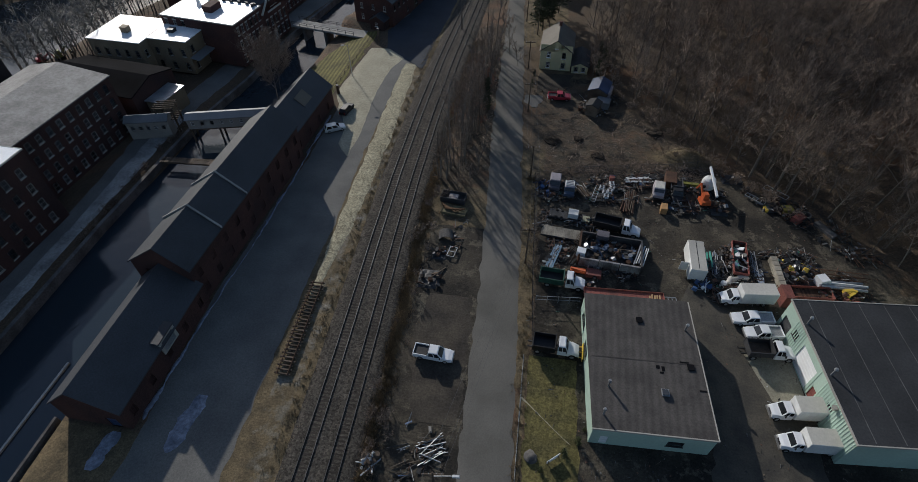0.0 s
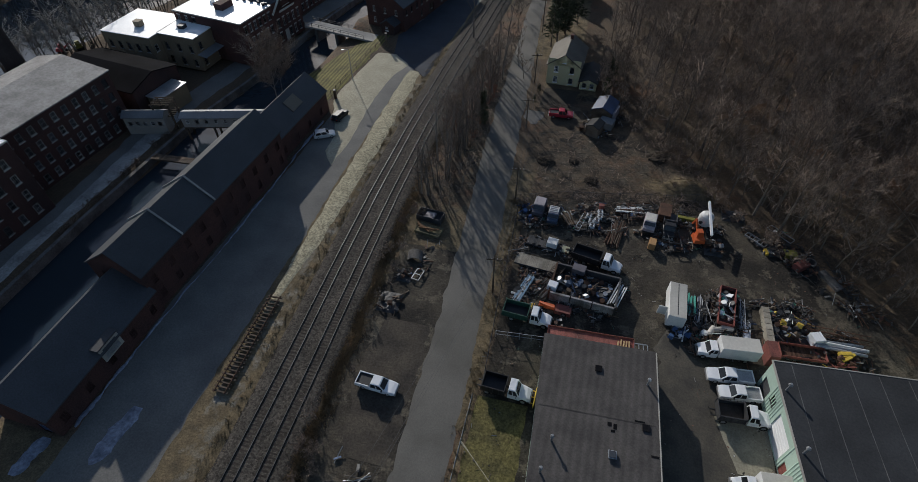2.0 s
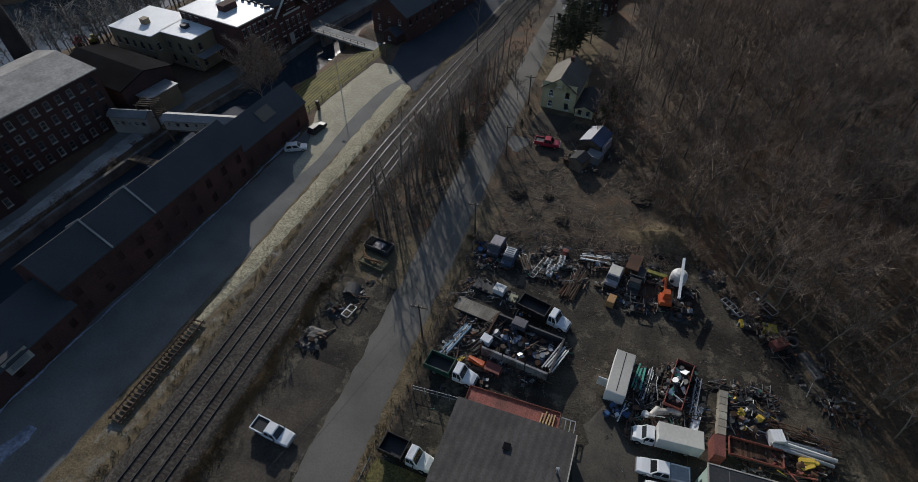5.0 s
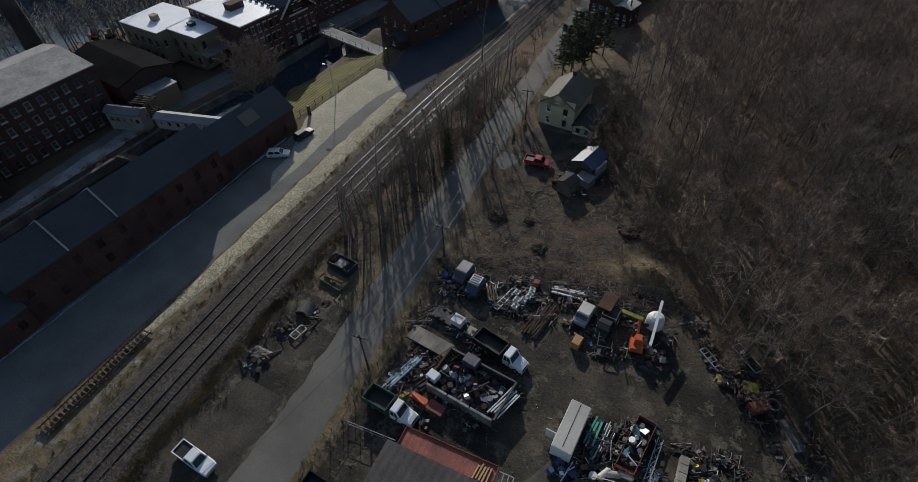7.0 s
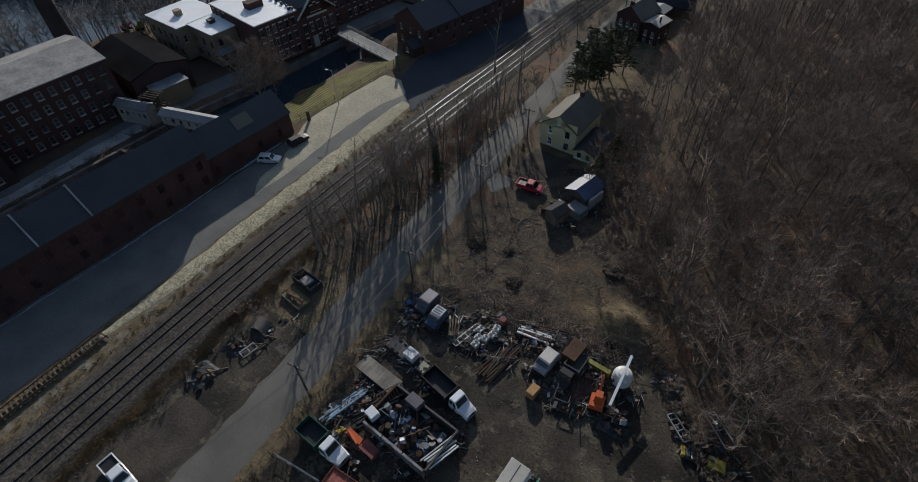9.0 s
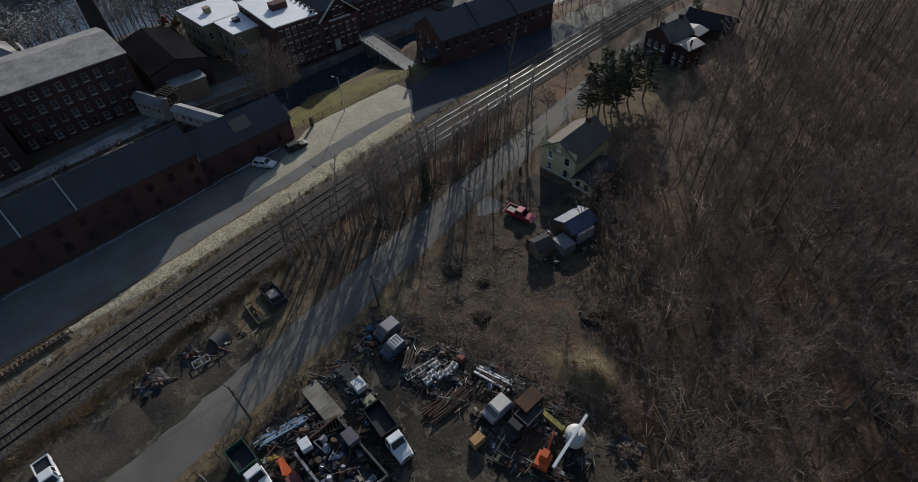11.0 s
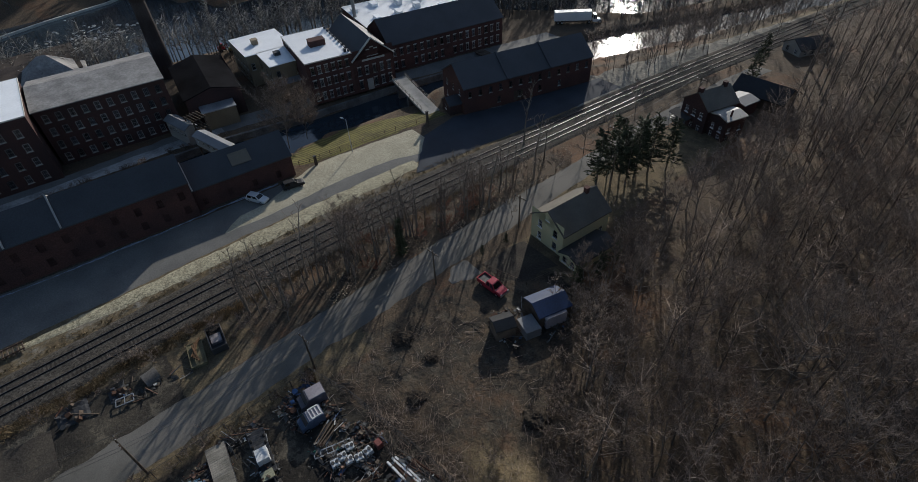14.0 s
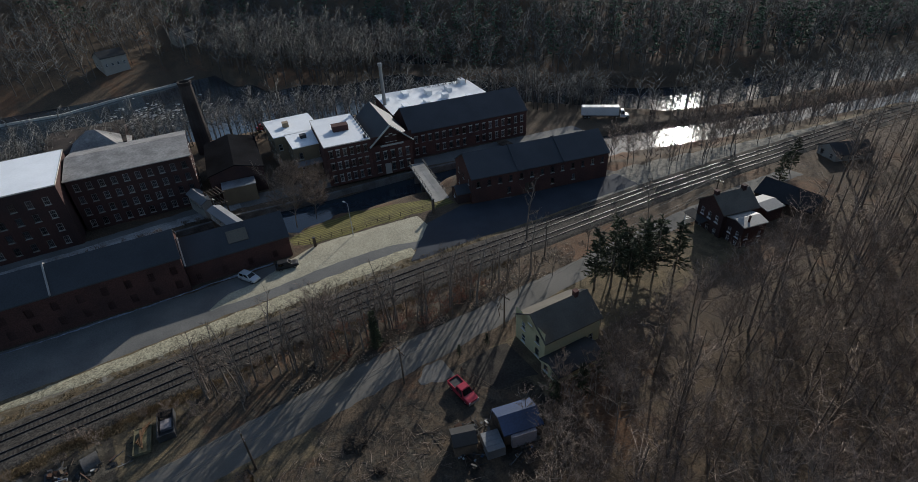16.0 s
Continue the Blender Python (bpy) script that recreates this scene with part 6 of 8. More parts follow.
for x, y, rz in ((35.1, 59.2, 20), (36.4, 59.7, 5), (34.2, 58.8, 60)):
    t = thing("propane_tank", pose(x, y, 0, 0, 0, rz), "pale horizontal steel gas tank", "tank", "gas tanks")
    bm = bmesh.new()
    for a, b, r1, r2 in ((-1.0, -0.75, 0.15, 0.42), (-0.75, 0.75, 0.42, 0.42), (0.75, 1.0, 0.42, 0.15)):
        tube(bm, (a, 0, 0.55), (b, 0, 0.55), r1, r2, n=14)
    part("shell", bm, mat("buff_tank_paint", (0.42, 0.4, 0.36), 0.5, 0.15, 1, 4, 0.1), t)
    bm = bmesh.new()
    for k in (-0.5, 0.5):
        box(bm, k - 0.06, -0.35, 0, k + 0.06, 0.35, 0.3)
    part("foot", bm, DARKMETAL, t)
t = thing("drum", pose(33.1, 58.0, 0), "short pale steel drum standing upright", "drum", "scrap in the yard")
bm = bmesh.new()
tube(bm, (0, 0, 0), (0, 0, 0.95), 0.45, n=16)
part("shell", bm, PAINTS["box"], t)
for k in (0.3, 0.62):
    bm = bmesh.new()
    tube(bm, (0, 0, k), (0, 0, k + 0.05), 0.47, n=16)
    part("hoop", bm, METAL, t)
lattice_boom(38.9, 63.0, 86, 5.6, METAL, "grey lattice boom section on the ground", 0.1, 0.6)
beam_stack(39.2, 59.6, 84, 3, 4.6, 0.35, [PAINTS["white"], PAINTS["box"]], "long white steel boxes", layers=1, width=0.9, skew=2)
open_frame(40.6, 57.6, 3, 3.2, 0.9, WOOD, "grey wooden ladder rack near the garage", bars=5, z=0.15)

# heap three behind the wide garage
for k in range(6):
    crate(42.1, 59.0 + k * 1.05, 2, 1.0, 0.95, 1.1, mat("block_concrete", (0.36, 0.33, 0.27), 0.85, 0.15, 1, 4, 0.2), "buff concrete block in a low wall", "concrete_block", 0, "concrete blocks")
crate(41.6, 56.3, 4, 1.3, 2.6, 2.4, RUSTRED, "faded red steel box with a torn edge", "steel_box")
flatbed(46.0, 57.7, 4, 6.0, 2.2, RUST, "rusty flat trailer with red ends", 0.8, 0.5, RUSTRED)
scrap_heap(45.5, 62.4, 5.6, 4.6, 1.4, 48, SCRAPS + [PAINTS["yellow"]], "wide heap of rusty and grey scrap", 35)
scrap_heap(50.6, 57.6, 6.5, 2.6, 1.3, 34, [RUST, RUSTRED, PAINTS["yellow"], DARKMETAL, RUST], "heap of rusty and yellow machine parts", 36)
lattice_boom(51.2, 61.8, -1, 8.4, RUST, "rusty brown lattice boom lying on the heap", 0.8, 0.9)
beam_stack(51.2, 59.8, 1, 4, 7.0, 0.4, [PAINTS["box"], METAL], "long pale steel pipes side by side", name="pipe_pile", piece="pipe", layers=1, width=1.7, skew=2, rnd=True, z=0.9)
crate(48.2, 60.4, 20, 1.5, 1.5, 1.4, PAINTS["white"], "white sheet-metal cabinet tipped in the heap", "metal_cabinet", 0.4)
beam_stack(51.6, 58.3, 30, 3, 2.2, 0.45, [PAINTS["yellow"]], "yellow digger arms on the heap", piece="arm", layers=1, width=1.2, skew=20, z=1.0)

# eastern edge of the yard
open_frame(42.8, 79.8, -40, 3.6, 1.0, METAL, "grey slatted steel frame at the wood's edge", bars=5, z=0.3, h=0.3)
open_frame(47.0, 82.1, -42, 4.4, 1.3, METAL, "thin grey steel frame on the leaves", bars=2, z=0.5)
open_frame(46.4, 80.4, 0, 3.0, 1.5, DARKMETAL, "dark open steel frame", bars=2, z=0.3)
crate(44.1, 77.3, 15, 0.4, 1.1, 0.6, PAINTS["yellow"], "yellow machine part standing on end", "yellow_post")
crate(47.8, 77.6, 5, 1.9, 1.4, 0.8, PAINTS["lime"], "lime yellow skip full of dirt", "skip")
crate(49.0, 75.2, 40, 2.2, 1.3, 1.1, RUSTRED, "rusty red machine base", "old_machine")
t = thing("concrete_ring", pose(50.6, 76.3, height1(50.6, 76.3)), "open concrete ring lying by the wood", "concrete ring", "scrap in the yard")
bm = bmesh.new()
n = 20
rg = [[bm.verts.new((r * math.cos(2 * math.pi * i / n), r * math.sin(2 * math.pi * i / n), z)) for i in range(n)] for r, z in ((0.85, 0), (0.85, 0.8), (0.68, 0.8), (0.68, 0.0))]
for a, b in zip(rg, rg[1:] + rg[:1]):
    for i in range(n):
        bm.faces.new((a[i], a[(i + 1) % n], b[(i + 1) % n], b[i]))
part("ring", bm, OLDSTONE, t)
crate(53.0, 73.2, -60, 4.0, 1.2, 0.5, OLDSTONE, "long grey concrete trough in the leaves", "concrete_trough")
scrap_heap(46.0, 78.6, 5.0, 3.6, 0.7, 24, DARKS, "scatter of dark scrap at the wood's edge", 37)
scrap_heap(39.8, 85.4, 4.0, 3.0, 0.6, 14, DARKS, "scatter of dark scrap under the trees", 38)

# west of the lane
for x, y, rz, m, lab in ((-12.2, 72.1, -6, DARKMETAL, "dark open steel skip with pale rubbish"), (-11.6, 68.9, -8, mat("mossy_steel", (0.17, 0.15, 0.09), 0.85, 0.3, 1.2, 5, 0.2), "mossy steel flat with timber on top")):
    t = thing("steel_skip", pose(x, y, 0, 0, 0, rz), lab, "skip", "skips by the lane")
    for q in ((-2.3, -1.1, 2.3, -1.0), (-2.3, 1.0, 2.3, 1.1), (-2.3, -1.0, -2.2, 1.0), (2.2, -1.0, 2.3, 1.0)):
        bm = bmesh.new()
        box(bm, *q[:2], 0.1, *q[2:], 1.25 if m is DARKMETAL else 0.6)
        part("side_wall", bm, m, t)
    bm = bmesh.new()
    box(bm, -2.2, -1.0, 0.0, 2.2, 1.0, 0.5)
    part("floor_plate", bm, m, t)
    bm = bmesh.new()
    if m is DARKMETAL:
        box(bm, -0.9, -0.8, 0.5, 0.9, 0.75, 0.95, taper=0.04)
        part("pale_lid", bm, mat("stained_sheet", (0.3, 0.27, 0.27), 0.7, 0.3, 2.0, 4, 0.1, col2=(0.17, 0.15, 0.15)), t, "stained pale sheet lying inside")
    else:
        for k in range(4):
            beam(bm, (-2.6 + 0.3 * k, 0.9 - 0.4 * k, 0.75), (0.4 + 0.5 * k, -0.7 + 0.3 * k, 0.7 + 0.08 * k), 0.2)
        part("timber", bm, mat("orange_brown_timber", (0.17, 0.1, 0.055), 0.85, 0.3, 1.5, 6, 0.2), t)
t = thing("culvert_pipe", pose(-12.1, 62.6, 0, 0, 0, 10), "cut grey culvert pipe half sunk in dry grass", "culvert pipe", "scrap in the yard")
bm = bmesh.new()
n = 14
for rr in (1.25, 1.1):
    rg = []
    for y in (-1.0, -0.3, 0.4, 1.0):
        rg.append([bm.verts.new((rr * math.cos(math.pi * i / n), y, rr * math.sin(math.pi * i / n) * 0.8)) for i in range(n + 1)])
    for a, b in zip(rg, rg[1:]):
        for i in range(n):
            bm.faces.new((a[i], a[i + 1], b[i + 1], b[i]))
part("shell", bm, OLDSTONE, t)
scrap_heap(-12.4, 58.2, 2.6, 2.2, 0.4, 7, DARKS + [METAL], "dark scrap with old tyres beside the lane", 41)
open_frame(-10.4, 58.8, 80, 2.2, 1.2, METAL, "small pale steel frame in the grass", bars=2, z=0.4)
scrap_heap(-13.2, 52.8, 3.6, 4.0, 0.5, 10, DARKS + [OLDSTONE], "heap of dark rubble and stones", 42)
beam_stack(-7.8, 25.6, 20, 22, 3.6, 0.12, [WOOD, METAL], "heap of cut grey branches", name="branch_heap", piece="branch", layers=3, width=2.6, skew=40, rnd=True)
scrap_heap(-15.0, 23.0, 2.0, 2.0, 0.6, 16, [PAINTS["box"], METAL, WOOD], "small heap of pale litter", 43)


def rail_panel():
    """An old length of track laid aside on the bank."""
    t = thing("track_panel", pose(-30.3, 41.0, 0.3, 0, 3, 1.5), "old rusty track panel with dark sleepers laid aside", "track panel")
    for s in (-0.75, 0.75):
        bm = bmesh.new()
        extrude_profile(bm, [(-0.07, 0.2), (0.07, 0.2), (0.03, 0.35), (-0.03, 0.35)], 8.4, pose(s, 0, 0, 0, 0, 90), w0=-8.4)
        part("rail", bm, RUST, t)
    for k in range(26):
        bm = bmesh.new()
        box(bm, -1.15, -0.12, 0, 1.15, 0.12, 0.2, taper=0.02)
        ob = part("sleeper", bm, WOOD, t)
        ob.matrix_basis = pose(random.uniform(-0.1, 0.1), -8.1 + k * 0.65, 0, 0, 0, random.uniform(-4, 4))
    return t


rail_panel()

# soil heaps in the clearing
SOIL = mat("dark_soil", (0.055, 0.044, 0.033), 0.95, 0.4, 1.0, 3, 0.6, col2=(0.025, 0.021, 0.018))
for x, y, r1 in ((5.4, 93.3, 1.5), (10.8, 94.4, 1.0), (14.6, 89.2, 1.3), (26.8, 99.3, 1.7)):
    t = thing("root_mound", pose(x, y, height1(x, y)), "low dark mound of soil and roots in the clearing", "soil mound", "soil mounds")
    bm = bmesh.new()
    bmesh.ops.create_icosphere(bm, subdivisions=4, radius=r1)
    for v in bm.verts:
        q = v.co * 1.3 + Vector((x, y, 0))
        v.co *= 1 + 0.35 * noise.noise(q) + 0.2 * noise.noise(q * 3.1)
        v.co.z = v.co.z * 0.42
    part("soil", bm, SOIL, t)
    sk = Skin()
    rr = random.Random(int(x * 10))
    for k in range(60):
        a, d = rr.uniform(0, 6.28), r1 * rr.uniform(0.2, 1.1)
        pts, _ = bend(rr, (math.cos(a) * d, math.sin(a) * d, 0.42 * math.sqrt(max(0.05, r1 * r1 - d * d)) - 0.05), (rr.uniform(-1, 1), rr.uniform(-1, 1), rr.uniform(0, 0.5)), rr.uniform(0.4, 1.2), 3, 0.4)
        sk.limb(pts, [0.035, 0.03, 0.02, 0.008], 3)
    ob = new("root_tangle", sk.mesh("root_tangle", WOOD))
    ob.parent = t
    ob["kind"] = "stuff"


def debris_mat():
    """Scrap of many colours, one for each piece."""
    m = bpy.data.materials.new("mixed_scrap")
    m.use_nodes = True
    n, l = m.node_tree.nodes, m.node_tree.links
    b = n["Principled BSDF"]
    g, r, no = n.new("ShaderNodeNewGeometry"), n.new("ShaderNodeValToRGB"), n.new("ShaderNodeTexNoise")
    r.color_ramp.interpolation = "CONSTANT"
    cols = ((0.0, (0.03, 0.029, 0.028)), (0.34, (0.07, 0.06, 0.05)), (0.5, (0.12, 0.06, 0.035)), (0.68, (0.13, 0.128, 0.12)), (0.82, (0.12, 0.09, 0.06)), (0.925, (0.3, 0.3, 0.29)), (0.955, (0.05, 0.09, 0.17)), (0.972, (0.05, 0.16, 0.11)), (0.987, (0.55, 0.55, 0.53)))
    e = r.color_ramp.elements
    e[0].position, e[0].color = cols[0][0], (*cols[0][1], 1)
    e[1].position, e[1].color = cols[1][0], (*cols[1][1], 1)
    for pos, c in cols[2:]:
        q = e.new(pos)
        q.color = (*c, 1)
    l.new(g.outputs["Random Per Island"], r.inputs[0])
    h, mr = n.new("ShaderNodeHueSaturation"), n.new("ShaderNodeMapRange")
    no.inputs["Scale"].default_value = 4.0
    l.new(g.outputs["Position"], no.inputs["Vector"])
    mr.inputs[1].default_value, mr.inputs[2].default_value, mr.inputs[3].default_value, mr.inputs[4].default_value = 0.3, 0.7, 0.55, 1.3
    l.new(no.outputs[0], mr.inputs[0])
    l.new(mr.outputs[0], h.inputs["Value"])
    l.new(r.outputs[0], h.inputs["Color"])
    l.new(h.outputs[0], b.inputs["Base Color"])
    b.inputs["Roughness"].default_value = 0.7
    return m


SCRAPMIX = debris_mat()


def debris(name, poly, n, label, seed, tall=0.5, clump=0.35, small=1.0):
    """Loose scrap strewn in clumps over a plan polygon."""
    rr = random.Random(seed)
    xs, ys = [p[0] for p in poly], [p[1] for p in poly]
    vs, fs = [], []
    tries = 0
    while n and tries < 20000:
        tries += 1
        x, y = rr.uniform(min(xs), max(xs)), rr.uniform(min(ys), max(ys))
        if not inside(np.array([x]), np.array([y]), poly)[0] or nz(x, y, clump, seed) < -0.05:
            continue
        n -= 1
        u = rr.random()
        if u < 0.5:
            sx, sy, sz = rr.uniform(0.6, 3.0), rr.uniform(0.05, 0.12), rr.uniform(0.05, 0.12)
        elif u < 0.78:
            sx, sy, sz = rr.uniform(0.3, 1.1), rr.uniform(0.25, 0.7), rr.uniform(0.03, 0.08)
        else:
            sx, sy, sz = rr.uniform(0.12, 0.5), rr.uniform(0.12, 0.4), rr.uniform(0.1, 0.35)
        sx, sy, sz = sx * small, sy * min(1, small * 1.5), sz * min(1, small * 1.5)
        m = pose(x, y, height1(x, y) + 0.06 + sz / 2 + abs(rr.gauss(0, tall * 0.35)), rr.gauss(0, 12), rr.gauss(0, 12), rr.choice((20, 100, rr.uniform(0, 360))) + rr.gauss(0, 14))
        b = len(vs)
        for a in ((-1, -1, -1), (1, -1, -1), (1, 1, -1), (-1, 1, -1), (-1, -1, 1), (1, -1, 1), (1, 1, 1), (-1, 1, 1)):
            vs.append(tuple(m @ Vector((a[0] * sx / 2, a[1] * sy / 2, a[2] * sz / 2))))
        fs += [tuple(b + i for i in f) for f in ((3, 2, 1, 0), (4, 5, 6, 7), (0, 1, 5, 4), (1, 2, 6, 5), (2, 3, 7, 6), (3, 0, 4, 7))]
    me = bpy.data.meshes.new(name)
    me.from_pydata(vs, [], fs)
    me.materials.append(SCRAPMIX)
    return tagged(new(name, me), label, "scrap", kind="stuff")


debris("fence_row_scrap", [(3.4, 79.5), (17, 83), (30.9, 86), (33, 80), (26, 77.5), (19, 75.5), (4, 74)], 1000, "tangled rusty scrap and bars along the yard fence", 3, 0.7)
debris("pen_scrap", [(3.4, 72), (12, 71), (18, 70), (22, 64), (20, 57), (12, 54), (5, 56)], 800, "dark mixed scrap heaped round the pen", 5, 0.8)
debris("machine_row_scrap", [(24, 77), (37.5, 82.5), (38, 77), (28, 73.5)], 240, "steel scrap strewn round the machines", 7, 0.5)
debris("wood_edge_scrap", [(41, 83), (47, 83.5), (56, 74), (60, 66), (55, 66), (50, 72), (46, 76), (42, 79)], 380, "rusty scrap half hidden at the wood's edge", 9, 0.5)
debris("middle_row_scrap", [(29.5, 65), (38, 68), (40, 63), (39, 55), (32, 54), (28.5, 58)], 560, "pipes and scrap between the trailers", 11, 0.8)
debris("trailer_row_scrap", [(41, 66.5), (47, 68), (54, 62), (56, 55), (44, 54), (41, 58)], 700, "mixed scrap packed along the garage", 13, 0.9)
debris("lane_side_scrap", [(-14, 58), (-9, 58), (-9, 68), (-13.5, 69)], 45, "scrap and rotten boards in dry grass by the lane", 15, 0.4)
debris("pull_off_scrap", [(-12.5, 19), (-7, 19), (-7.5, 28), (-12, 29)], 60, "broken boards on the dirt beside the lane", 17, 0.3)
debris("garden_scrap", [(11, 102.5), (19, 105), (20, 113), (16, 116), (10.5, 110)], 170, "household clutter round the garden sheds", 19, 0.5)
debris("yard_stones", YARD_POLY, 1400, "small rubble trodden into the yard", 21, 0.02, 0.2, 0.25)

# ---- site: walls, bridges, poles, fences ----
def ribbon_wall(name, pts, z0, z1, t, material, label, coping=None):
    """An upright wall along a plan line."""
    bm = bmesh.new()
    rows = []
    for i, (x, y) in enumerate(pts):
        a = Vector(pts[max(i - 1, 0)])
        b = Vector(pts[min(i + 1, len(pts) - 1)])
        d = (b - a).normalized()
        n = Vector((-d.y, d.x)) * t / 2
        rows.append([bm.verts.new(p) for p in ((x - n.x, y - n.y, z0), (x + n.x, y + n.y, z0), (x + n.x, y + n.y, z1), (x - n.x, y - n.y, z1))])
    for a, b in zip(rows, rows[1:]):
        for i in range(4):
            bm.faces.new((a[i], a[(i + 1) % 4], b[(i + 1) % 4], b[i]))
    bm.faces.new(rows[0]), bm.faces.new(rows[-1][::-1])
    bmesh.ops.recalc_face_normals(bm, faces=bm.faces)
    ob = link_mesh(name, bm, material)
    return tagged(ob, label, "wall", kind="structure")


wy = [-40, 20, 40, 60, 80, 95, 105, 115, 128, 140, 150, 160, 180, 200]
ribbon_wall("canal_wall_west", [(float(np.interp(y, CANAL_Y, CANAL_W)) - 0.3, y) for y in wy], -7.5, MILL_Z + 0.45, 0.8, OLDSTONE, "old stone wall along the mill side of the canal")
ribbon_wall("canal_wall_east", [(float(np.interp(y, CANAL_Y, CANAL_E)) + 0.6, y) for y in (-40, 0, 18, 22.6)], -7.5, 0.25, 0.35, OLDSTONE, "old masonry wall along the canal")
lawn = strip_sheet("lawn", 101.5, 139.5, lambda y: np.interp(y, [101.5, 106, 118, 128, 139.5], [-52, -57, -58.5, -56, -51]), lambda y: np.interp(y, [101.5, 106, 139.5], [-48, -46.0, -43.6]), 0.06, MOWN, cols=14, jag=0.4, label="mown yellow-green lawn above the canal", category="lawn")
yard_lawn = strip_sheet("grass_plot", 20, 41.5, lambda y: 3.2, lambda y: np.interp(y, [20, 41.5], [10.9, 10.6]), 0.05, GRASS, jag=0.25, label="short worn grass beside the garage", category="lawn")
yard_pave = strip_sheet("yard_pavement", 18, 60, lambda y: np.interp(y, [18, 49, 54, 60], [26, 26, 26.2, 27.8]), lambda y: np.interp(y, [18, 50, 54, 60], [42, 40, 32, 28.2]), 0.04, YARDPAVE, jag=0.6, label="worn oily asphalt between the garages", category="pavement")
apron = strip_sheet("garage_apron", 38.6, 46, lambda y: 33.0 + (46 - y) * 0.35, lambda y: 40.6, 0.075, mat("stained_apron", (0.23, 0.215, 0.165), 0.85, 0.25, 1.0, 4, 0.15, col2=(0.17, 0.16, 0.125)), jag=0.05, label="pale concrete apron before the garage door", category="pavement")
dirt_pull = strip_sheet("dirt_pull_off", 29, 50, lambda y: np.interp(y, [29, 40, 50], [-11.5, -14.0, -13.6]), lambda y: np.interp(y, ROAD_Y, ROAD_W) + 0.4, 0.03, DIRT, jag=0.6, label="bare dirt pull-off beside the lane", category="dirt")

kerb = strip_sheet("kerb", 20, 41.5, lambda y: 2.72, lambda y: 2.9, 0.1, CONCRETE, jag=0.03, step=0.6, cols=2, label="narrow pale kerb along the lane", category="kerb")
worn_path = strip_sheet("worn_path", 28.8, 34.4, lambda y: 2.6 + (34.4 - y) * 1.16, lambda y: 3.1 + (34.4 - y) * 1.16, 0.085, PACKED, jag=0.12, step=0.4, cols=2, label="thin pale path worn across the grass", category="path")


driveway = strip_sheet("driveway", 105.5, 111.0, lambda y: np.interp(y, [105.5, 108, 111], [0.2, -1.6, -0.8]), lambda y: np.interp(y, [105.5, 108, 111], [1.4, 3.4, 2.6]), 0.06, ASPHALT, jag=0.6, step=0.4, label="patch of worn grey paving beside the lane", category="driveway")


def footbridge():
    t = thing("concrete_bridge", pose(-63.5, 141.6, -1.2, 0, 0, -12), "pale concrete bridge with rails over the canal", "bridge")
    bm = bmesh.new()
    box(bm, -6.5, -2.0, -0.5, 17.5, 2.0, 0.0)
    part("deck", bm, CONCRETE, t)
    for s in (-1.9, 1.9):
        for z in (0.55, 1.05):
            bm = bmesh.new()
            tube(bm, (-6.5, s, z), (13.5, s, z), 0.05, n=6)
            part("rail", bm, DARKMETAL, t)
        for k in range(9):
            bm = bmesh.new()
            box(bm, -6.5 + 2.5 * k - 0.05, s - 0.05, 0.0, -6.5 + 2.5 * k + 0.05, s + 0.05, 1.1)
            part("post", bm, DARKMETAL, t)
    for x in (-3, 4):
        bm = bmesh.new()
        box(bm, x - 0.4, -1.8, -6, x + 0.4, 1.8, -0.5)
        part("pier", bm, OLDSTONE, t)
    return t


footbridge()


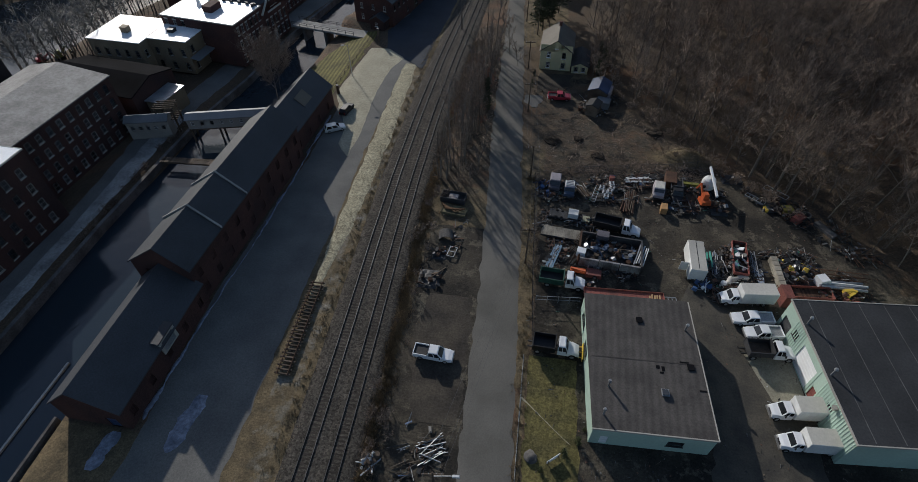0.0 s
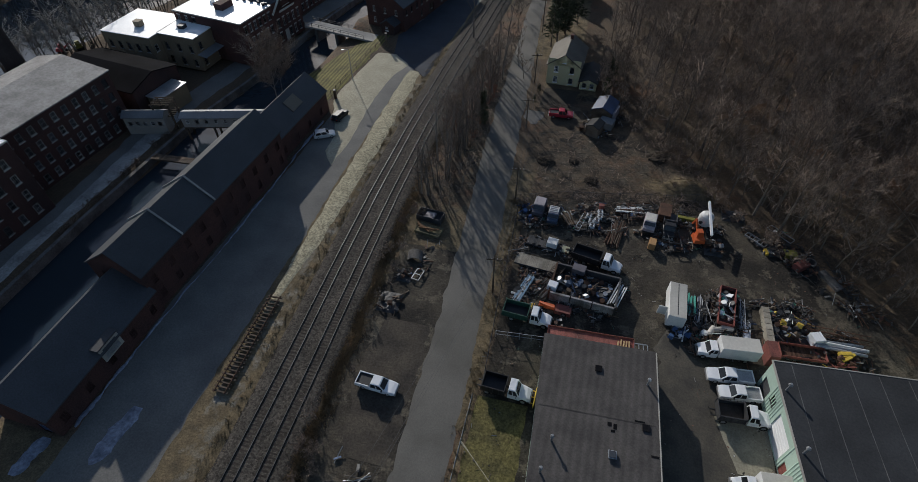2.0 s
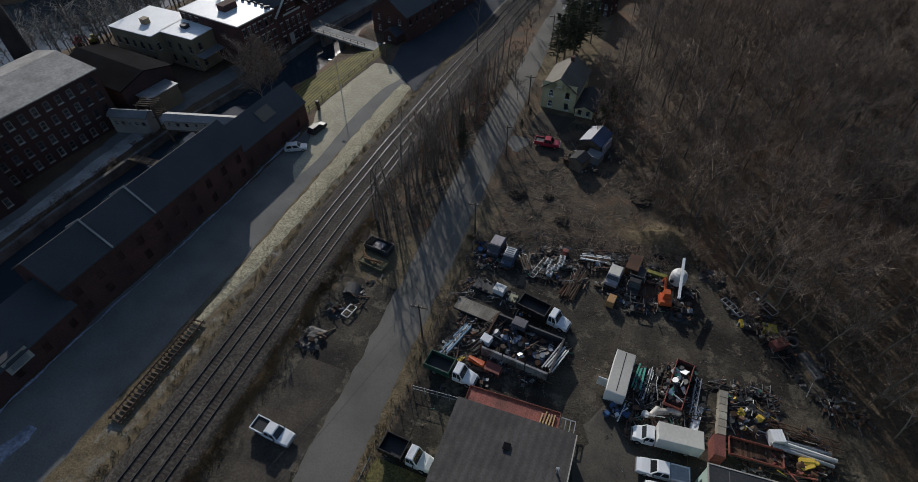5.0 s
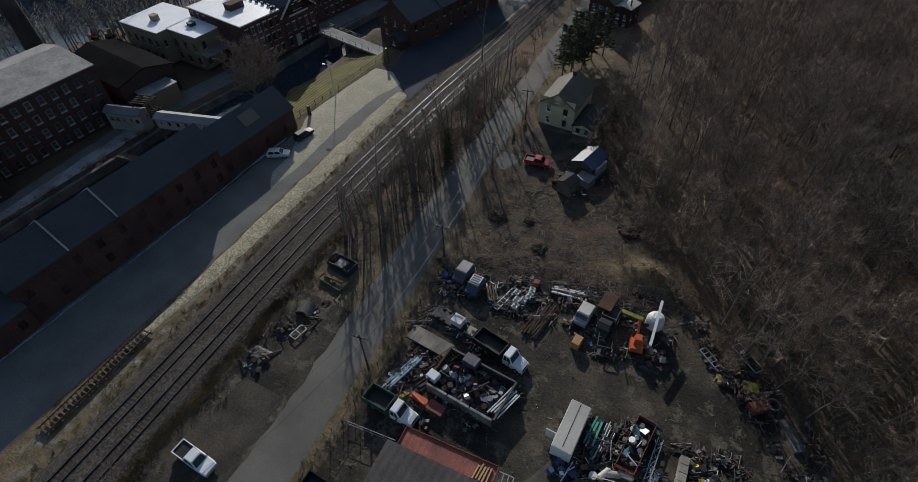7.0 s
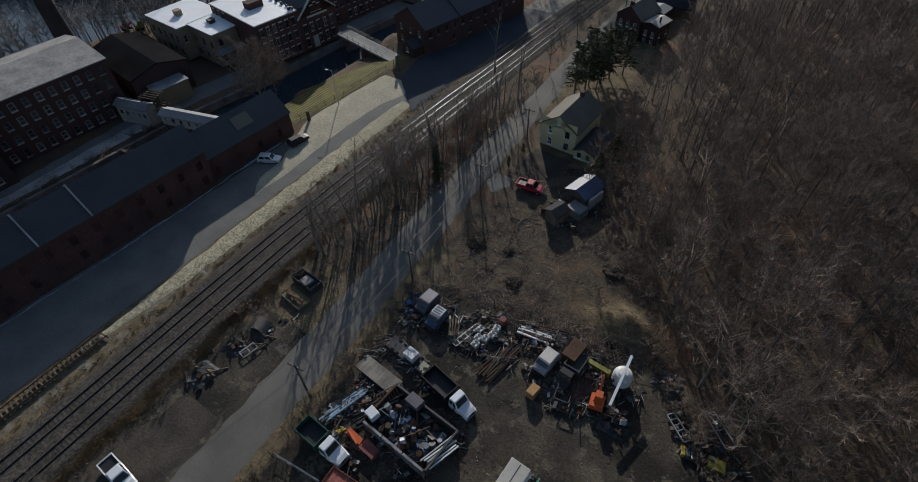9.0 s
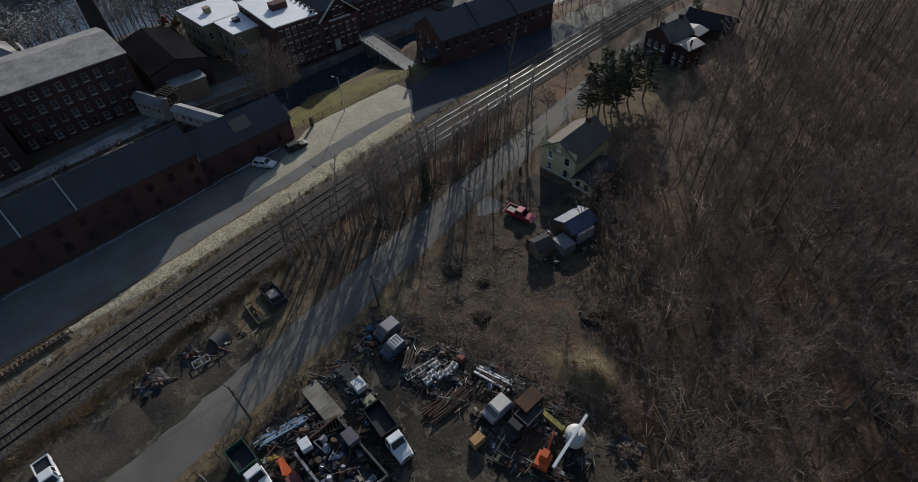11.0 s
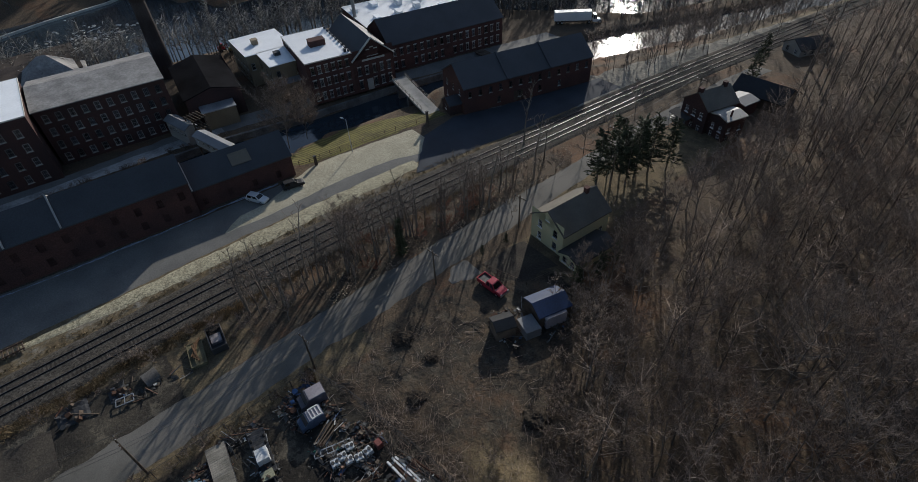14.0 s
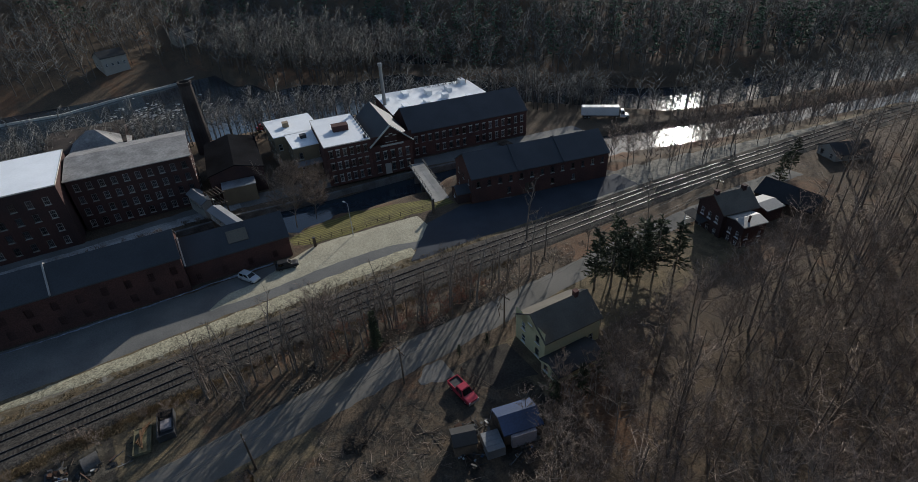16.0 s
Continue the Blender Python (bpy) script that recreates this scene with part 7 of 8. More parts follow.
def gallery():
    """Covered bridge between the shed and the mill side."""
    a, b = Vector((-75.0, 90.4, 0)), Vector((-56.5, 95.2, 0))
    d = b - a
    t = thing("covered_bridge", pose(a.x, a.y, -2.0, 0, 0, math.degrees(math.atan2(d.y, d.x))), "grey-roofed covered bridge with small windows over the canal", "covered bridge")
    L = d.length
    for s, fm in ((-1.4, pose(0, -1.4, 0)), (1.4, pose(L, 1.4, 0, 0, 0, 180))):
        bm = bmesh.new()
        holes = rows_of(L, 9, 0.7, [0.9], 0.9, 0.8)
        wall_panel(bm, fm, L, 0.0, 2.4, holes, 0.1)
        part("side_wall", bm, CREAM, t)
        for o in holes:
            add_window(t, fm @ Matrix.Translation((o[0], 0.0, o[1])), o[2], o[3], "house", 0)
    bm = bmesh.new()
    extrude_profile(bm, [(-1.75, 2.35), (0, 3.05), (1.75, 2.35), (1.75, 2.5), (0, 3.2), (-1.75, 2.5)], L + 0.3, w0=-0.3)
    bmesh.ops.recalc_face_normals(bm, faces=bm.faces)
    part("roof", bm, TIN, t)
    bm = bmesh.new()
    box(bm, 0, -1.45, -0.3, L, 1.45, 0.0)
    part("floor", bm, WOOD, t)
    for x in (0.3, 6.5, 12.5):
        for s in (-1.2, 1.2):
            bm = bmesh.new()
            box(bm, x - 0.18, s - 0.18, -5.5, x + 0.18, s + 0.18, -0.3)
            part("leg", bm, WOOD, t)
    t2 = thing("trestle", pose(-80.5, 91.8, MILL_Z, 0, 0, 14), "dark open timber trestle at the bridge's end", "trestle")
    for x in (-1.8, 1.8):
        for y in (-1.6, 1.6):
            bm = bmesh.new()
            box(bm, x - 0.15, y - 0.15, 0, x + 0.15, y + 0.15, 6.2)
            part("post", bm, WOOD, t2)
    for z in (3.2, 6.0):
        for k in range(5):
            bm = bmesh.new()
            box(bm, -2.3, -1.6 + 0.8 * k - 0.08, z, 2.3, -1.6 + 0.8 * k + 0.08, z + 0.2)
            part("beam", bm, WOOD, t2)
        for s in (-1.8, 1.8):
            bm = bmesh.new()
            box(bm, s - 0.1, -2.0, z - 0.2, s + 0.1, 2.0, z)
            part("girder", bm, WOOD, t2)
    west = building("covered_bridge_house", pose(-87.5, 86.2, MILL_Z, 0, 0, 14), 9.0, 2.8, 4.4, CREAM, TIN, "low grey gallery joining the mill to the trestle", "covered bridge", ridge=0.7, axis_y=False, style="house", trim=0,
                    wins={0: rows_of(9.0, 5, 0.8, [2.2], 1.0, 0.8)})
    return west


gallery()
t = thing("footbridge", pose(-76.5, 79.5, -3.6, 0, 0, 3), "narrow dark timber footbridge over the canal", "bridge")
for s in (-0.7, 0.7):
    bm = bmesh.new()
    box(bm, 0, s - 0.12, 0, 21, s + 0.12, 0.35)
    part("girder", bm, WOOD, t)
for k in range(42):
    bm = bmesh.new()
    box(bm, 0.5 * k, -0.9, 0.354, 0.5 * k + 0.36, 0.9, 0.42)
    part("plank", bm, WOOD, t)


def chimney(x, y, z, h, r0, r1, material, label, rim):
    t = thing("chimney_stack", pose(x, y, z), label, "chimney")
    bm = bmesh.new()
    n = 16
    rg = [[bm.verts.new((r * math.cos(2 * math.pi * i / n), r * math.sin(2 * math.pi * i / n), zz)) for i in range(n)] for r, zz in ((r0, 0), (r1, h), (r1 - 0.25 * min(1, r1), h), (r1 - 0.25 * min(1, r1), h - 1))]
    for a, b in zip(rg, rg[1:]):
        for i in range(n):
            bm.faces.new((a[i], a[(i + 1) % n], b[(i + 1) % n], b[i]))
    part("shaft", bm, material, t)
    bm = bmesh.new()
    rg = [[bm.verts.new((r * math.cos(2 * math.pi * i / n), r * math.sin(2 * math.pi * i / n), zz)) for i in range(n)] for r, zz in ((r1 + 0.05, h - 1.0), (r1 + 0.22, h - 0.6), (r1 + 0.22, h + 0.05), (r1 - 0.2 * min(1, r1), h + 0.06))]
    for a, b in zip(rg, rg[1:]):
        for i in range(n):
            bm.faces.new((a[i], a[(i + 1) % n], b[(i + 1) % n], b[i]))
    part("rim", bm, rim, t)
    return t


chimney(-124.5, 96.5, MILL_Z - 1, 23.5, 2.5, 1.8, CHIMNEY, "tall round sooty brick mill chimney", CHIMNEY)
chimney(-104, 150.5, MILL_Z, 22, 0.6, 0.5, CONCRETE, "slender grey steel chimney stack", METAL)


def pole(x, y, h, arms=1, lean=0):
    t = thing("utility_pole", pose(x, y, height1(x, y), lean, 0, 8), "wooden utility pole with a crossarm beside the lane", "utility pole", "utility poles")
    bm = bmesh.new()
    tube(bm, (0, 0, -0.2), (0, 0, h), 0.16, 0.1, n=8)
    part("post", bm, WOOD, t)
    for k in range(arms):
        bm = bmesh.new()
        box(bm, -1.2, -0.06, h - 0.6 - k * 0.9, 1.2, 0.06, h - 0.45 - k * 0.9)
        part("crossarm", bm, WOOD, t)
        for s in (-1.0, -0.4, 0.4, 1.0):
            bm = bmesh.new()
            tube(bm, (s, 0, h - 0.45 - k * 0.9), (s, 0, h - 0.25 - k * 0.9), 0.05, n=6)
            part("insulator", bm, METAL, t)
    return t


POLES = [(-6.3, -18, 8.5), (-6.2, 20.0, 8.5), (1.9, 58.4, 8.3), (1.5, 81.0, 7.3), (-0.3, 103.6, 7.3), (-1.4, 123.0, 7.3), (-3.4, 150, 9), (-4.0, 180, 9)]
for x, y, h in POLES:
    pole(x, y, h)
WIRE = mat("dark_cable", (0.06, 0.06, 0.06), 0.6, 0.1, 1, 4, 0.0)
for off in (-1.0, 1.0, 0.15):
    t = thing("overhead_wire", pose(0, 0, 0), "thin dark overhead wire between utility poles", "wire", "overhead wires")
    for (x0, y0, h0), (x1, y1, h1) in zip(POLES, POLES[1:]):
        sk = Skin()
        pts = []
        zz = -0.2 if abs(off) > 0.5 else -1.8
        for k in range(9):
            s = k / 8
            pts.append(Vector((x0 + (x1 - x0) * s + off, y0 + (y1 - y0) * s, h0 + (h1 - h0) * s + zz - 0.7 * 4 * s * (1 - s))))
        sk.limb(pts, [0.018] * 9, 4)
        ob = new("wire_span", sk.mesh("wire_span", WIRE))
        ob.parent = t


def lamp_post(x, y, h):
    t = thing("street_lamp", pose(x, y, height1(x, y), 0, 0, 200), "slender grey lamp post with a short arm", "street lamp")
    bm = bmesh.new()
    tube(bm, (0, 0, 0), (0, 0, h), 0.1, 0.06, n=8)
    part("post", bm, METAL, t)
    bm = bmesh.new()
    tube(bm, (0, 0, h), (0.9, 0, h + 0.15), 0.04, n=6)
    part("arm", bm, METAL, t)
    bm = bmesh.new()
    box(bm, 0.8, -0.15, h + 0.05, 1.5, 0.15, h + 0.2, taper=0.03)
    part("lamp_head", bm, METAL, t)
    return t


lamp_post(-44.0, 113.6, 8.0)


arm_lamp = thing("street_lamp", pose(-6.2, 20.0, 7.4, 0, 0, 5), "white lamp on a long arm fixed to the pole", "street lamp")
bm = bmesh.new()
tube(bm, (0.1, 0, 0), (2.2, 0, 0.35), 0.05, n=6)
part("arm", bm, METAL, arm_lamp)
bm = bmesh.new()
box(bm, 2.1, -0.18, 0.25, 2.9, 0.18, 0.45, taper=0.06)
part("lamp_head", bm, WHITE, arm_lamp)


def fence(name, pts, h, step, post_m, label, rails=2, r=0.05, wires=0, boards=0.0, group="fences"):
    """Posts with rails, wires or boards along a plan line."""
    t = thing(name, pose(0, 0, 0), label, "fence", group)
    for (x0, y0), (x1, y1) in zip(pts, pts[1:]):
        L = math.hypot(x1 - x0, y1 - y0)
        n = max(1, round(L / step))
        for k in range(n):
            x, y = x0 + (x1 - x0) * k / n, y0 + (y1 - y0) * k / n
            bm = bmesh.new()
            z = height1(x, y)
            tube(bm, (x, y, z - 0.1), (x, y, z + h), r, n=6)
            part("post", bm, post_m, t)
        for q in range(rails):
            bm = bmesh.new()
            zz = h * (q + 1) / rails - 0.08
            for k in range(n):
                a = [x0 + (x1 - x0) * k / n, y0 + (y1 - y0) * k / n]
                b = [x0 + (x1 - x0) * (k + 1) / n, y0 + (y1 - y0) * (k + 1) / n]
                tube(bm, (*a, height1(*a) + zz), (*b, height1(*b) + zz), r * 0.6, n=4)
            part("rail", bm, post_m, t)
        if wires:
            bm = bmesh.new()
            m = int(L / 0.35)
            for k in range(m):
                for s in (-1, 1):
                    a = k / m
                    b = min(1, max(0, a + s * h / L))
                    xa, ya, xb, yb = x0 + (x1 - x0) * a, y0 + (y1 - y0) * a, x0 + (x1 - x0) * b, y0 + (y1 - y0) * b
                    tube(bm, (xa, ya, height1(xa, ya) + 0.05), (xb, yb, height1(xb, yb) + h - 0.08), 0.006, n=3, caps=False)
            part("wire_mesh", bm, post_m, t)["kind"] = "stuff"
    return t


fence("chain_link_fence", [(3.9, 41.8), (3.2, 56), (2.9, 68), (2.4, 80.2)], 1.9, 3.0, DARKMETAL, "sagging chain-link fence along the yard", 1, 0.045, 1)
fence("chain_link_fence", [(2.4, 80.2), (9.0, 82.6), (20, 84.8), (28, 86.2), (36, 88.0)], 1.9, 3.0, DARKMETAL, "chain-link fence overgrown with brush", 1, 0.045, 1)
fence("lawn_fence", [(-47.5, 102.5), (-46.6, 112), (-45.6, 126), (-44.4, 137)], 1.3, 2.6, WOOD, "dark post-and-rail fence along the lawn", 3, 0.07)
fence("yard_gate", [(4.0, 50.6), (10.8, 51.2)], 1.6, 1.7, METAL, "pale steel gate rails beside the garage", 2, 0.06)
fence("canal_railing", [(-58.2, 2), (-58.0, 22.4)], 1.2, 1.1, DARKMETAL, "thin dark iron railing along the canal edge", 2, 0.045)
for x, y, h in ((-42.2, 132.8, 3.6), (-44.9, 105.3, 2.2)):
    t = thing("timber_post", pose(x, y, height1(x, y)), "thick dark timber post at the lawn's end", "post", "lawn posts")
    bm = bmesh.new()
    box(bm, -0.28, -0.28, 0, 0.28, 0.28, h, taper=0.04)
    part("shaft", bm, WOOD, t)
    bm = bmesh.new()
    box(bm, -0.34, -0.34, h, 0.34, 0.34, h + 0.12, taper=0.08)
    part("cap", bm, DARKMETAL, t)
fence("garden_fence", [(0.6, 111.5), (4.5, 112.6), (9.6, 114.2), (10.5, 119.5)], 0.9, 1.8, WOOD, "low brown garden fence", 2, 0.05)


def tarp_shed(x, y, rz, w, l, h, roof, label, name="shed"):
    return building(name, pose(x, y, 0, 0, 0, rz), w, l, h, WOOD, roof, label, "shed", ridge=w * 0.22, over=0.2, style="house", trim=0)


tarp_shed(12.8, 110.6, -14, 4.2, 5.4, 2.3, TARP, "shed under a dark blue tarpaulin")
tarp_shed(12.2, 104.2, -20, 2.6, 3.0, 2.2, SHINGLE_G, "small grey wooden shed")
crate(16.2, 108.2, -15, 3.0, 2.4, 1.6, TIN, "grey covered trailer between the sheds", "covered_trailer", 0, "garden clutter")
crate(17.9, 112.0, -14, 0.5, 3.4, 2.2, PALEROOF, "long pale panel leaning on the tarpaulin shed", "leaning_board", 0, "garden clutter")
crate(11.2, 106.0, 10, 0.8, 0.8, 0.7, RUST, "small rusty bin by the sheds", "rusty_bin", 0, "garden clutter")

ribbon_wall("canal_weir", [(-65.8, 32.7), (-66.0, 24), (-66.3, 8)], -7.5, CANAL_Z + 0.3, 0.35, STONE, "thin pale wall just above the canal water")
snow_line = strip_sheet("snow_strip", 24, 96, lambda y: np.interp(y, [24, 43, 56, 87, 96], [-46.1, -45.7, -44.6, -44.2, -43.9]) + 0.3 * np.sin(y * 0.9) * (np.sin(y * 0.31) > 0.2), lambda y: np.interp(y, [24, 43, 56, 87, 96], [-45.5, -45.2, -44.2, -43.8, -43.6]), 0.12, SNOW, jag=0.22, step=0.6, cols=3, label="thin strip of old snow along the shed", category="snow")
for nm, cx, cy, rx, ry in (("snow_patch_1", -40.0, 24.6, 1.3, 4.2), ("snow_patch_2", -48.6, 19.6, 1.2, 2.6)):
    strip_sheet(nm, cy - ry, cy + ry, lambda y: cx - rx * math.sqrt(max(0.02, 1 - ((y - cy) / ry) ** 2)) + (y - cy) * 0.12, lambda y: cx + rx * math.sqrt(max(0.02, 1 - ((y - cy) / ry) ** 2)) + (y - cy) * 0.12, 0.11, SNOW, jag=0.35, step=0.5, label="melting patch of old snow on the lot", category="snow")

# far houses
for x, y, rz, w, l, lab in ((-242, 72, 20, 8, 11, "white far house among bare trees"), (-262, 106, 30, 7, 10, "pale far house on the hillside"), (-329, 36, 10, 9, 12, "white far house in the woods"), (-8.2, 229, -25, 6.5, 10, "grey-roofed cottage beside the tracks")):
    building("far_house", pose(x, y, height1(x, y) - 0.3, 0, 0, rz), w, l, 4.6 if x < -50 else 2.4, CREAM, SHINGLE_G, lab, "house", ridge=w * 0.28, style="house", trim=0, base=-3, wins={1: rows_of(l, 4, 1.0, [0.8], 1.3), 0: rows_of(w, 2, 1.0, [0.8], 1.3)})
hip = thing("hip_roofed_hall", pose(-130, 62, MILL_Z, 0, 0, -5), "low hall with a pale hipped roof behind the mill", "hall")
bm = bmesh.new()
wall_panel(bm, side_frame(0, 14, 16), 14, 0, 9, []), wall_panel(bm, side_frame(1, 14, 16), 16, 0, 9, []), wall_panel(bm, side_frame(2, 14, 16), 14, 0, 9, []), wall_panel(bm, side_frame(3, 14, 16), 16, 0, 9, [])
part("wall", bm, BRICK_D, hip)
bm = bmesh.new()
co = [bm.verts.new(p) for p in ((-0.4, -0.4, 8.95), (14.4, -0.4, 8.95), (14.4, 16.4, 8.95), (-0.4, 16.4, 8.95), (7, 7, 15), (7, 9, 15))]
for f in ((0, 1, 4), (1, 2, 5, 4), (2, 3, 5), (3, 0, 4, 5), (3, 2, 1, 0)):
    bm.faces.new([co[i] for i in f])
part("roof", bm, GREYROOF, hip)

# weir across the river and the stones below it
WEIR = [(-207.7, 35), (-205.5, 56.3), (-213, 75.5), (-219.6, 99.6), (-228, 111.5), (-237, 123.6), (-250, 138), (-265, 153)]
ribbon_wall("weir", WEIR, -8.0, CANAL_Z + 0.85, 0.8, STONE, "low weir with a white crest of falling water")
rk = random.Random(77)
bm = bmesh.new()
for k in range(150):
    a = rk.random()
    x, y = rk.gauss(-181, 9), rk.gauss(86, 9)
    m = pose(x, y, CANAL_Z + 0.02, 0, 0, rk.uniform(0, 360)) @ Matrix.Diagonal((rk.uniform(0.3, 1.5), rk.uniform(0.2, 0.7), rk.uniform(0.12, 0.3), 1))
    r = bmesh.ops.create_icosphere(bm, subdivisions=1, radius=1.0, matrix=m)
    for v in r["verts"]:
        v.co += Vector((rk.uniform(-0.1, 0.1), rk.uniform(-0.1, 0.1), 0))
tagged(link_mesh("river_stones", bm, STONE), "pale stones and ice in the shallow river", "stones", kind="stuff")

# ---- trees ----
def bare_tree(seed, h, spread=0.42, limbs=12, subs=5, twigs=4, first=0.35, fork=True, tw=0.026, crown_mat=None, girth=0.0098):
    """A leafless tree: the trunk with its limbs, and the crown of branches and twigs."""
    rng = random.Random(seed)
    trunk, crown = Skin(), Skin()
    r = h * girth
    tp, _ = bend(rng, (0, 0, -0.4), (rng.uniform(-0.06, 0.06), rng.uniform(-0.06, 0.06), 1), h, 7, 0.07, 0.3)
    trunk.limb(tp, [r * (1 - 0.125 * k) for k in range(8)], 6)
    for i in range(limbs):
        s = first + (0.97 - first) * (i + rng.random() * 0.6) / limbs
        k = min(6, int(s * 7))
        p = tp[k].lerp(tp[k + 1], s * 7 - k)
        az = i * 2.4 + rng.uniform(-0.4, 0.4)
        up = rng.uniform(0.5, 1.1)
        ln = h * spread * (1.15 - 0.75 * abs(s - 0.45)) * rng.uniform(0.7, 1.1) * (1.0 if s < 0.8 else 0.6)
        lp, ld = bend(rng, p, (math.cos(az), math.sin(az), up), ln, 4, 0.22, 0.35)
        r1 = r * (1 - 0.8 * s) * 0.6 + 0.015
        trunk.limb(lp, [r1, r1 * 0.75, r1 * 0.55, r1 * 0.38, r1 * 0.2], 4)
        for j in range(subs):
            q = rng.uniform(0.25, 1.0) * 4
            k = min(3, int(q))
            bp = lp[k].lerp(lp[k + 1], q - k)
            d = Vector((rng.uniform(-1, 1), rng.uniform(-1, 1), rng.uniform(0.0, 1.0))) + ld * 0.7
            bl = ln * rng.uniform(0.3, 0.55)
            sp, sdir = bend(rng, bp, d, bl, 2, 0.25, 0.3)
            crown.limb(sp[:2], [0.03, 0.022], 3)
            crown.spike(sp[1], sp[2], 0.022)
            for _ in range(twigs):
                q = rng.uniform(0.15, 1.0) * 2
                k = min(1, int(q))
                b0 = sp[k].lerp(sp[k + 1], q - k)
                d = Vector((rng.uniform(-1, 1), rng.uniform(-1, 1), rng.uniform(-0.3, 1.0))) + sdir * 0.5
                crown.spike(b0, b0 + d.normalized() * bl * rng.uniform(0.28, 0.6), tw)
    return trunk.mesh("trunk", BARK), crown.mesh("crown", crown_mat or TWIG)


WOOD_TREES = [bare_tree(100 + k, h, sp + 0.06, li, 8, 11, tw=0.024, girth=0.0082) for k, (h, sp, li) in enumerate(((17, 0.36, 13), (19, 0.34, 14), (15, 0.4, 12), (21, 0.32, 15), (13, 0.42, 11), (18, 0.38, 13), (16, 0.34, 12), (20, 0.36, 14)))]
SAPLINGS = [bare_tree(200 + k, h, sp, 10, 4, 11, 0.25) for k, (h, sp) in enumerate(((7, 0.3), (9, 0.26), (6, 0.36), (8, 0.3)))]
REDSHRUBS = [bare_tree(320 + k, h, 0.75, 14, 4, 10, 0.05, crown_mat=REDTWIG) for k, h in enumerate((2.4, 3.2))]
POLETREES = [bare_tree(260 + k, h, 0.21, 10, 3, 5, 0.4, girth=0.015, tw=0.011) for k, h in enumerate((11, 13, 9.5, 12, 10, 14))]
SHRUBS = [bare_tree(300 + k, h, 0.75, 14, 4, 9, 0.05) for k, h in enumerate((2.2, 3.0, 1.6))]


def plant(kind, x, y, label, group, s=1.0, category="tree", name="bare_tree", z=None):
    t, c = kind
    ob = new(name, t)
    ob.matrix_basis = pose(x, y, height1(x, y) if z is None else z, 0, 0, random.uniform(0, 360)) @ Matrix.Scale(s, 4)
    tagged(ob, label, category, group)
    ob.name = name
    shared("crown", c, ob)
    return ob


WOODS = [(17, 126), (22, 110), (31.7, 101), (36.5, 93.4), (43, 85), (51.5, 76.5), (64, 59.6), (85, 40), (130, 40), (140, 180), (95, 330), (30, 330), (3, 290), (0, 250), (3, 214), (11, 204), (13, 190), (13, 168), (15, 140)]


def scatter(poly, spacing, rng):
    xs, ys = [p[0] for p in poly], [p[1] for p in poly]
    out = []
    y = min(ys)
    while y < max(ys):
        x = min(xs) + (spacing / 2 if int(y / spacing) % 2 else 0)
        while x < max(xs):
            a, b = x + rng.uniform(-0.45, 0.45) * spacing, y + rng.uniform(-0.45, 0.45) * spacing
            if inside(np.array([a]), np.array([b]), poly)[0]:
                out.append((a, b))
            x += spacing
        y += spacing
    return out


rng = random.Random(7)
spots = scatter(WOODS, 4.7, rng)
near = [p for p in spots if p[0] < 92 and p[1] < 185]
rest = [p for p in spots if not (p[0] < 92 and p[1] < 185)]
rng.shuffle(near)
for k, (x, y) in enumerate(near[:270]):
    edge = 0.75 if x < 45 else 1.0
    plant(WOOD_TREES[k % 8], x, y, "tall bare deciduous tree in the brown winter wood", "trees of the wood", rng.uniform(0.75, 1.1) * edge)


def grove(name, spots, kinds, label, lo_s=0.7, hi=1.1, zf=height1):
    """Many trees in one object, where nobody could count them."""
    data = []
    for tr in kinds:
        for me in tr:
            v = np.empty(len(me.vertices) * 3)
            me.vertices.foreach_get("co", v)
            lo, tot = np.empty(len(me.loops), np.int32), np.empty(len(me.polygons), np.int32)
            me.loops.foreach_get("vertex_index", lo)
            me.polygons.foreach_get("loop_total", tot)
            data.append((v.reshape(-1, 3), lo, tot))
    vs, ls, tots, mi, base = [], [], [], [], 0
    mats = [BARK, TWIG if name in ("far_woods", "wood_edge_thicket", "canal_bank_woods", "edge_scrub") else FARTWIG]
    for x, y in spots:
        k = rng.randrange(len(kinds))
        s, a = rng.uniform(lo_s, hi), rng.uniform(0, 6.28)
        c, sn = math.cos(a) * s, math.sin(a) * s
        for q in (0, 1):
            v, lo, tot = data[2 * k + q]
            vs.append(np.stack([v[:, 0] * c - v[:, 1] * sn + x, v[:, 0] * sn + v[:, 1] * c + y, v[:, 2] * s + zf(x, y)], -1))
            ls.append(lo + base), tots.append(tot), mi.append(np.full(len(tot), q))
            base += len(v)
    V, LO, TOT, MI = np.concatenate(vs), np.concatenate(ls), np.concatenate(tots), np.concatenate(mi)
    me = bpy.data.meshes.new(name)
    me.vertices.add(len(V)), me.loops.add(len(LO)), me.polygons.add(len(TOT))
    me.vertices.foreach_set("co", V.ravel())
    me.loops.foreach_set("vertex_index", LO)
    me.polygons.foreach_set("loop_start", np.concatenate([[0], np.cumsum(TOT)[:-1]]))
    me.polygons.foreach_set("material_index", MI)
    me.update(calc_edges=True)
    for mm in mats:
        me.materials.append(mm)
    ob = new(name, me)
    return tagged(ob, label, "woods", kind="stuff")


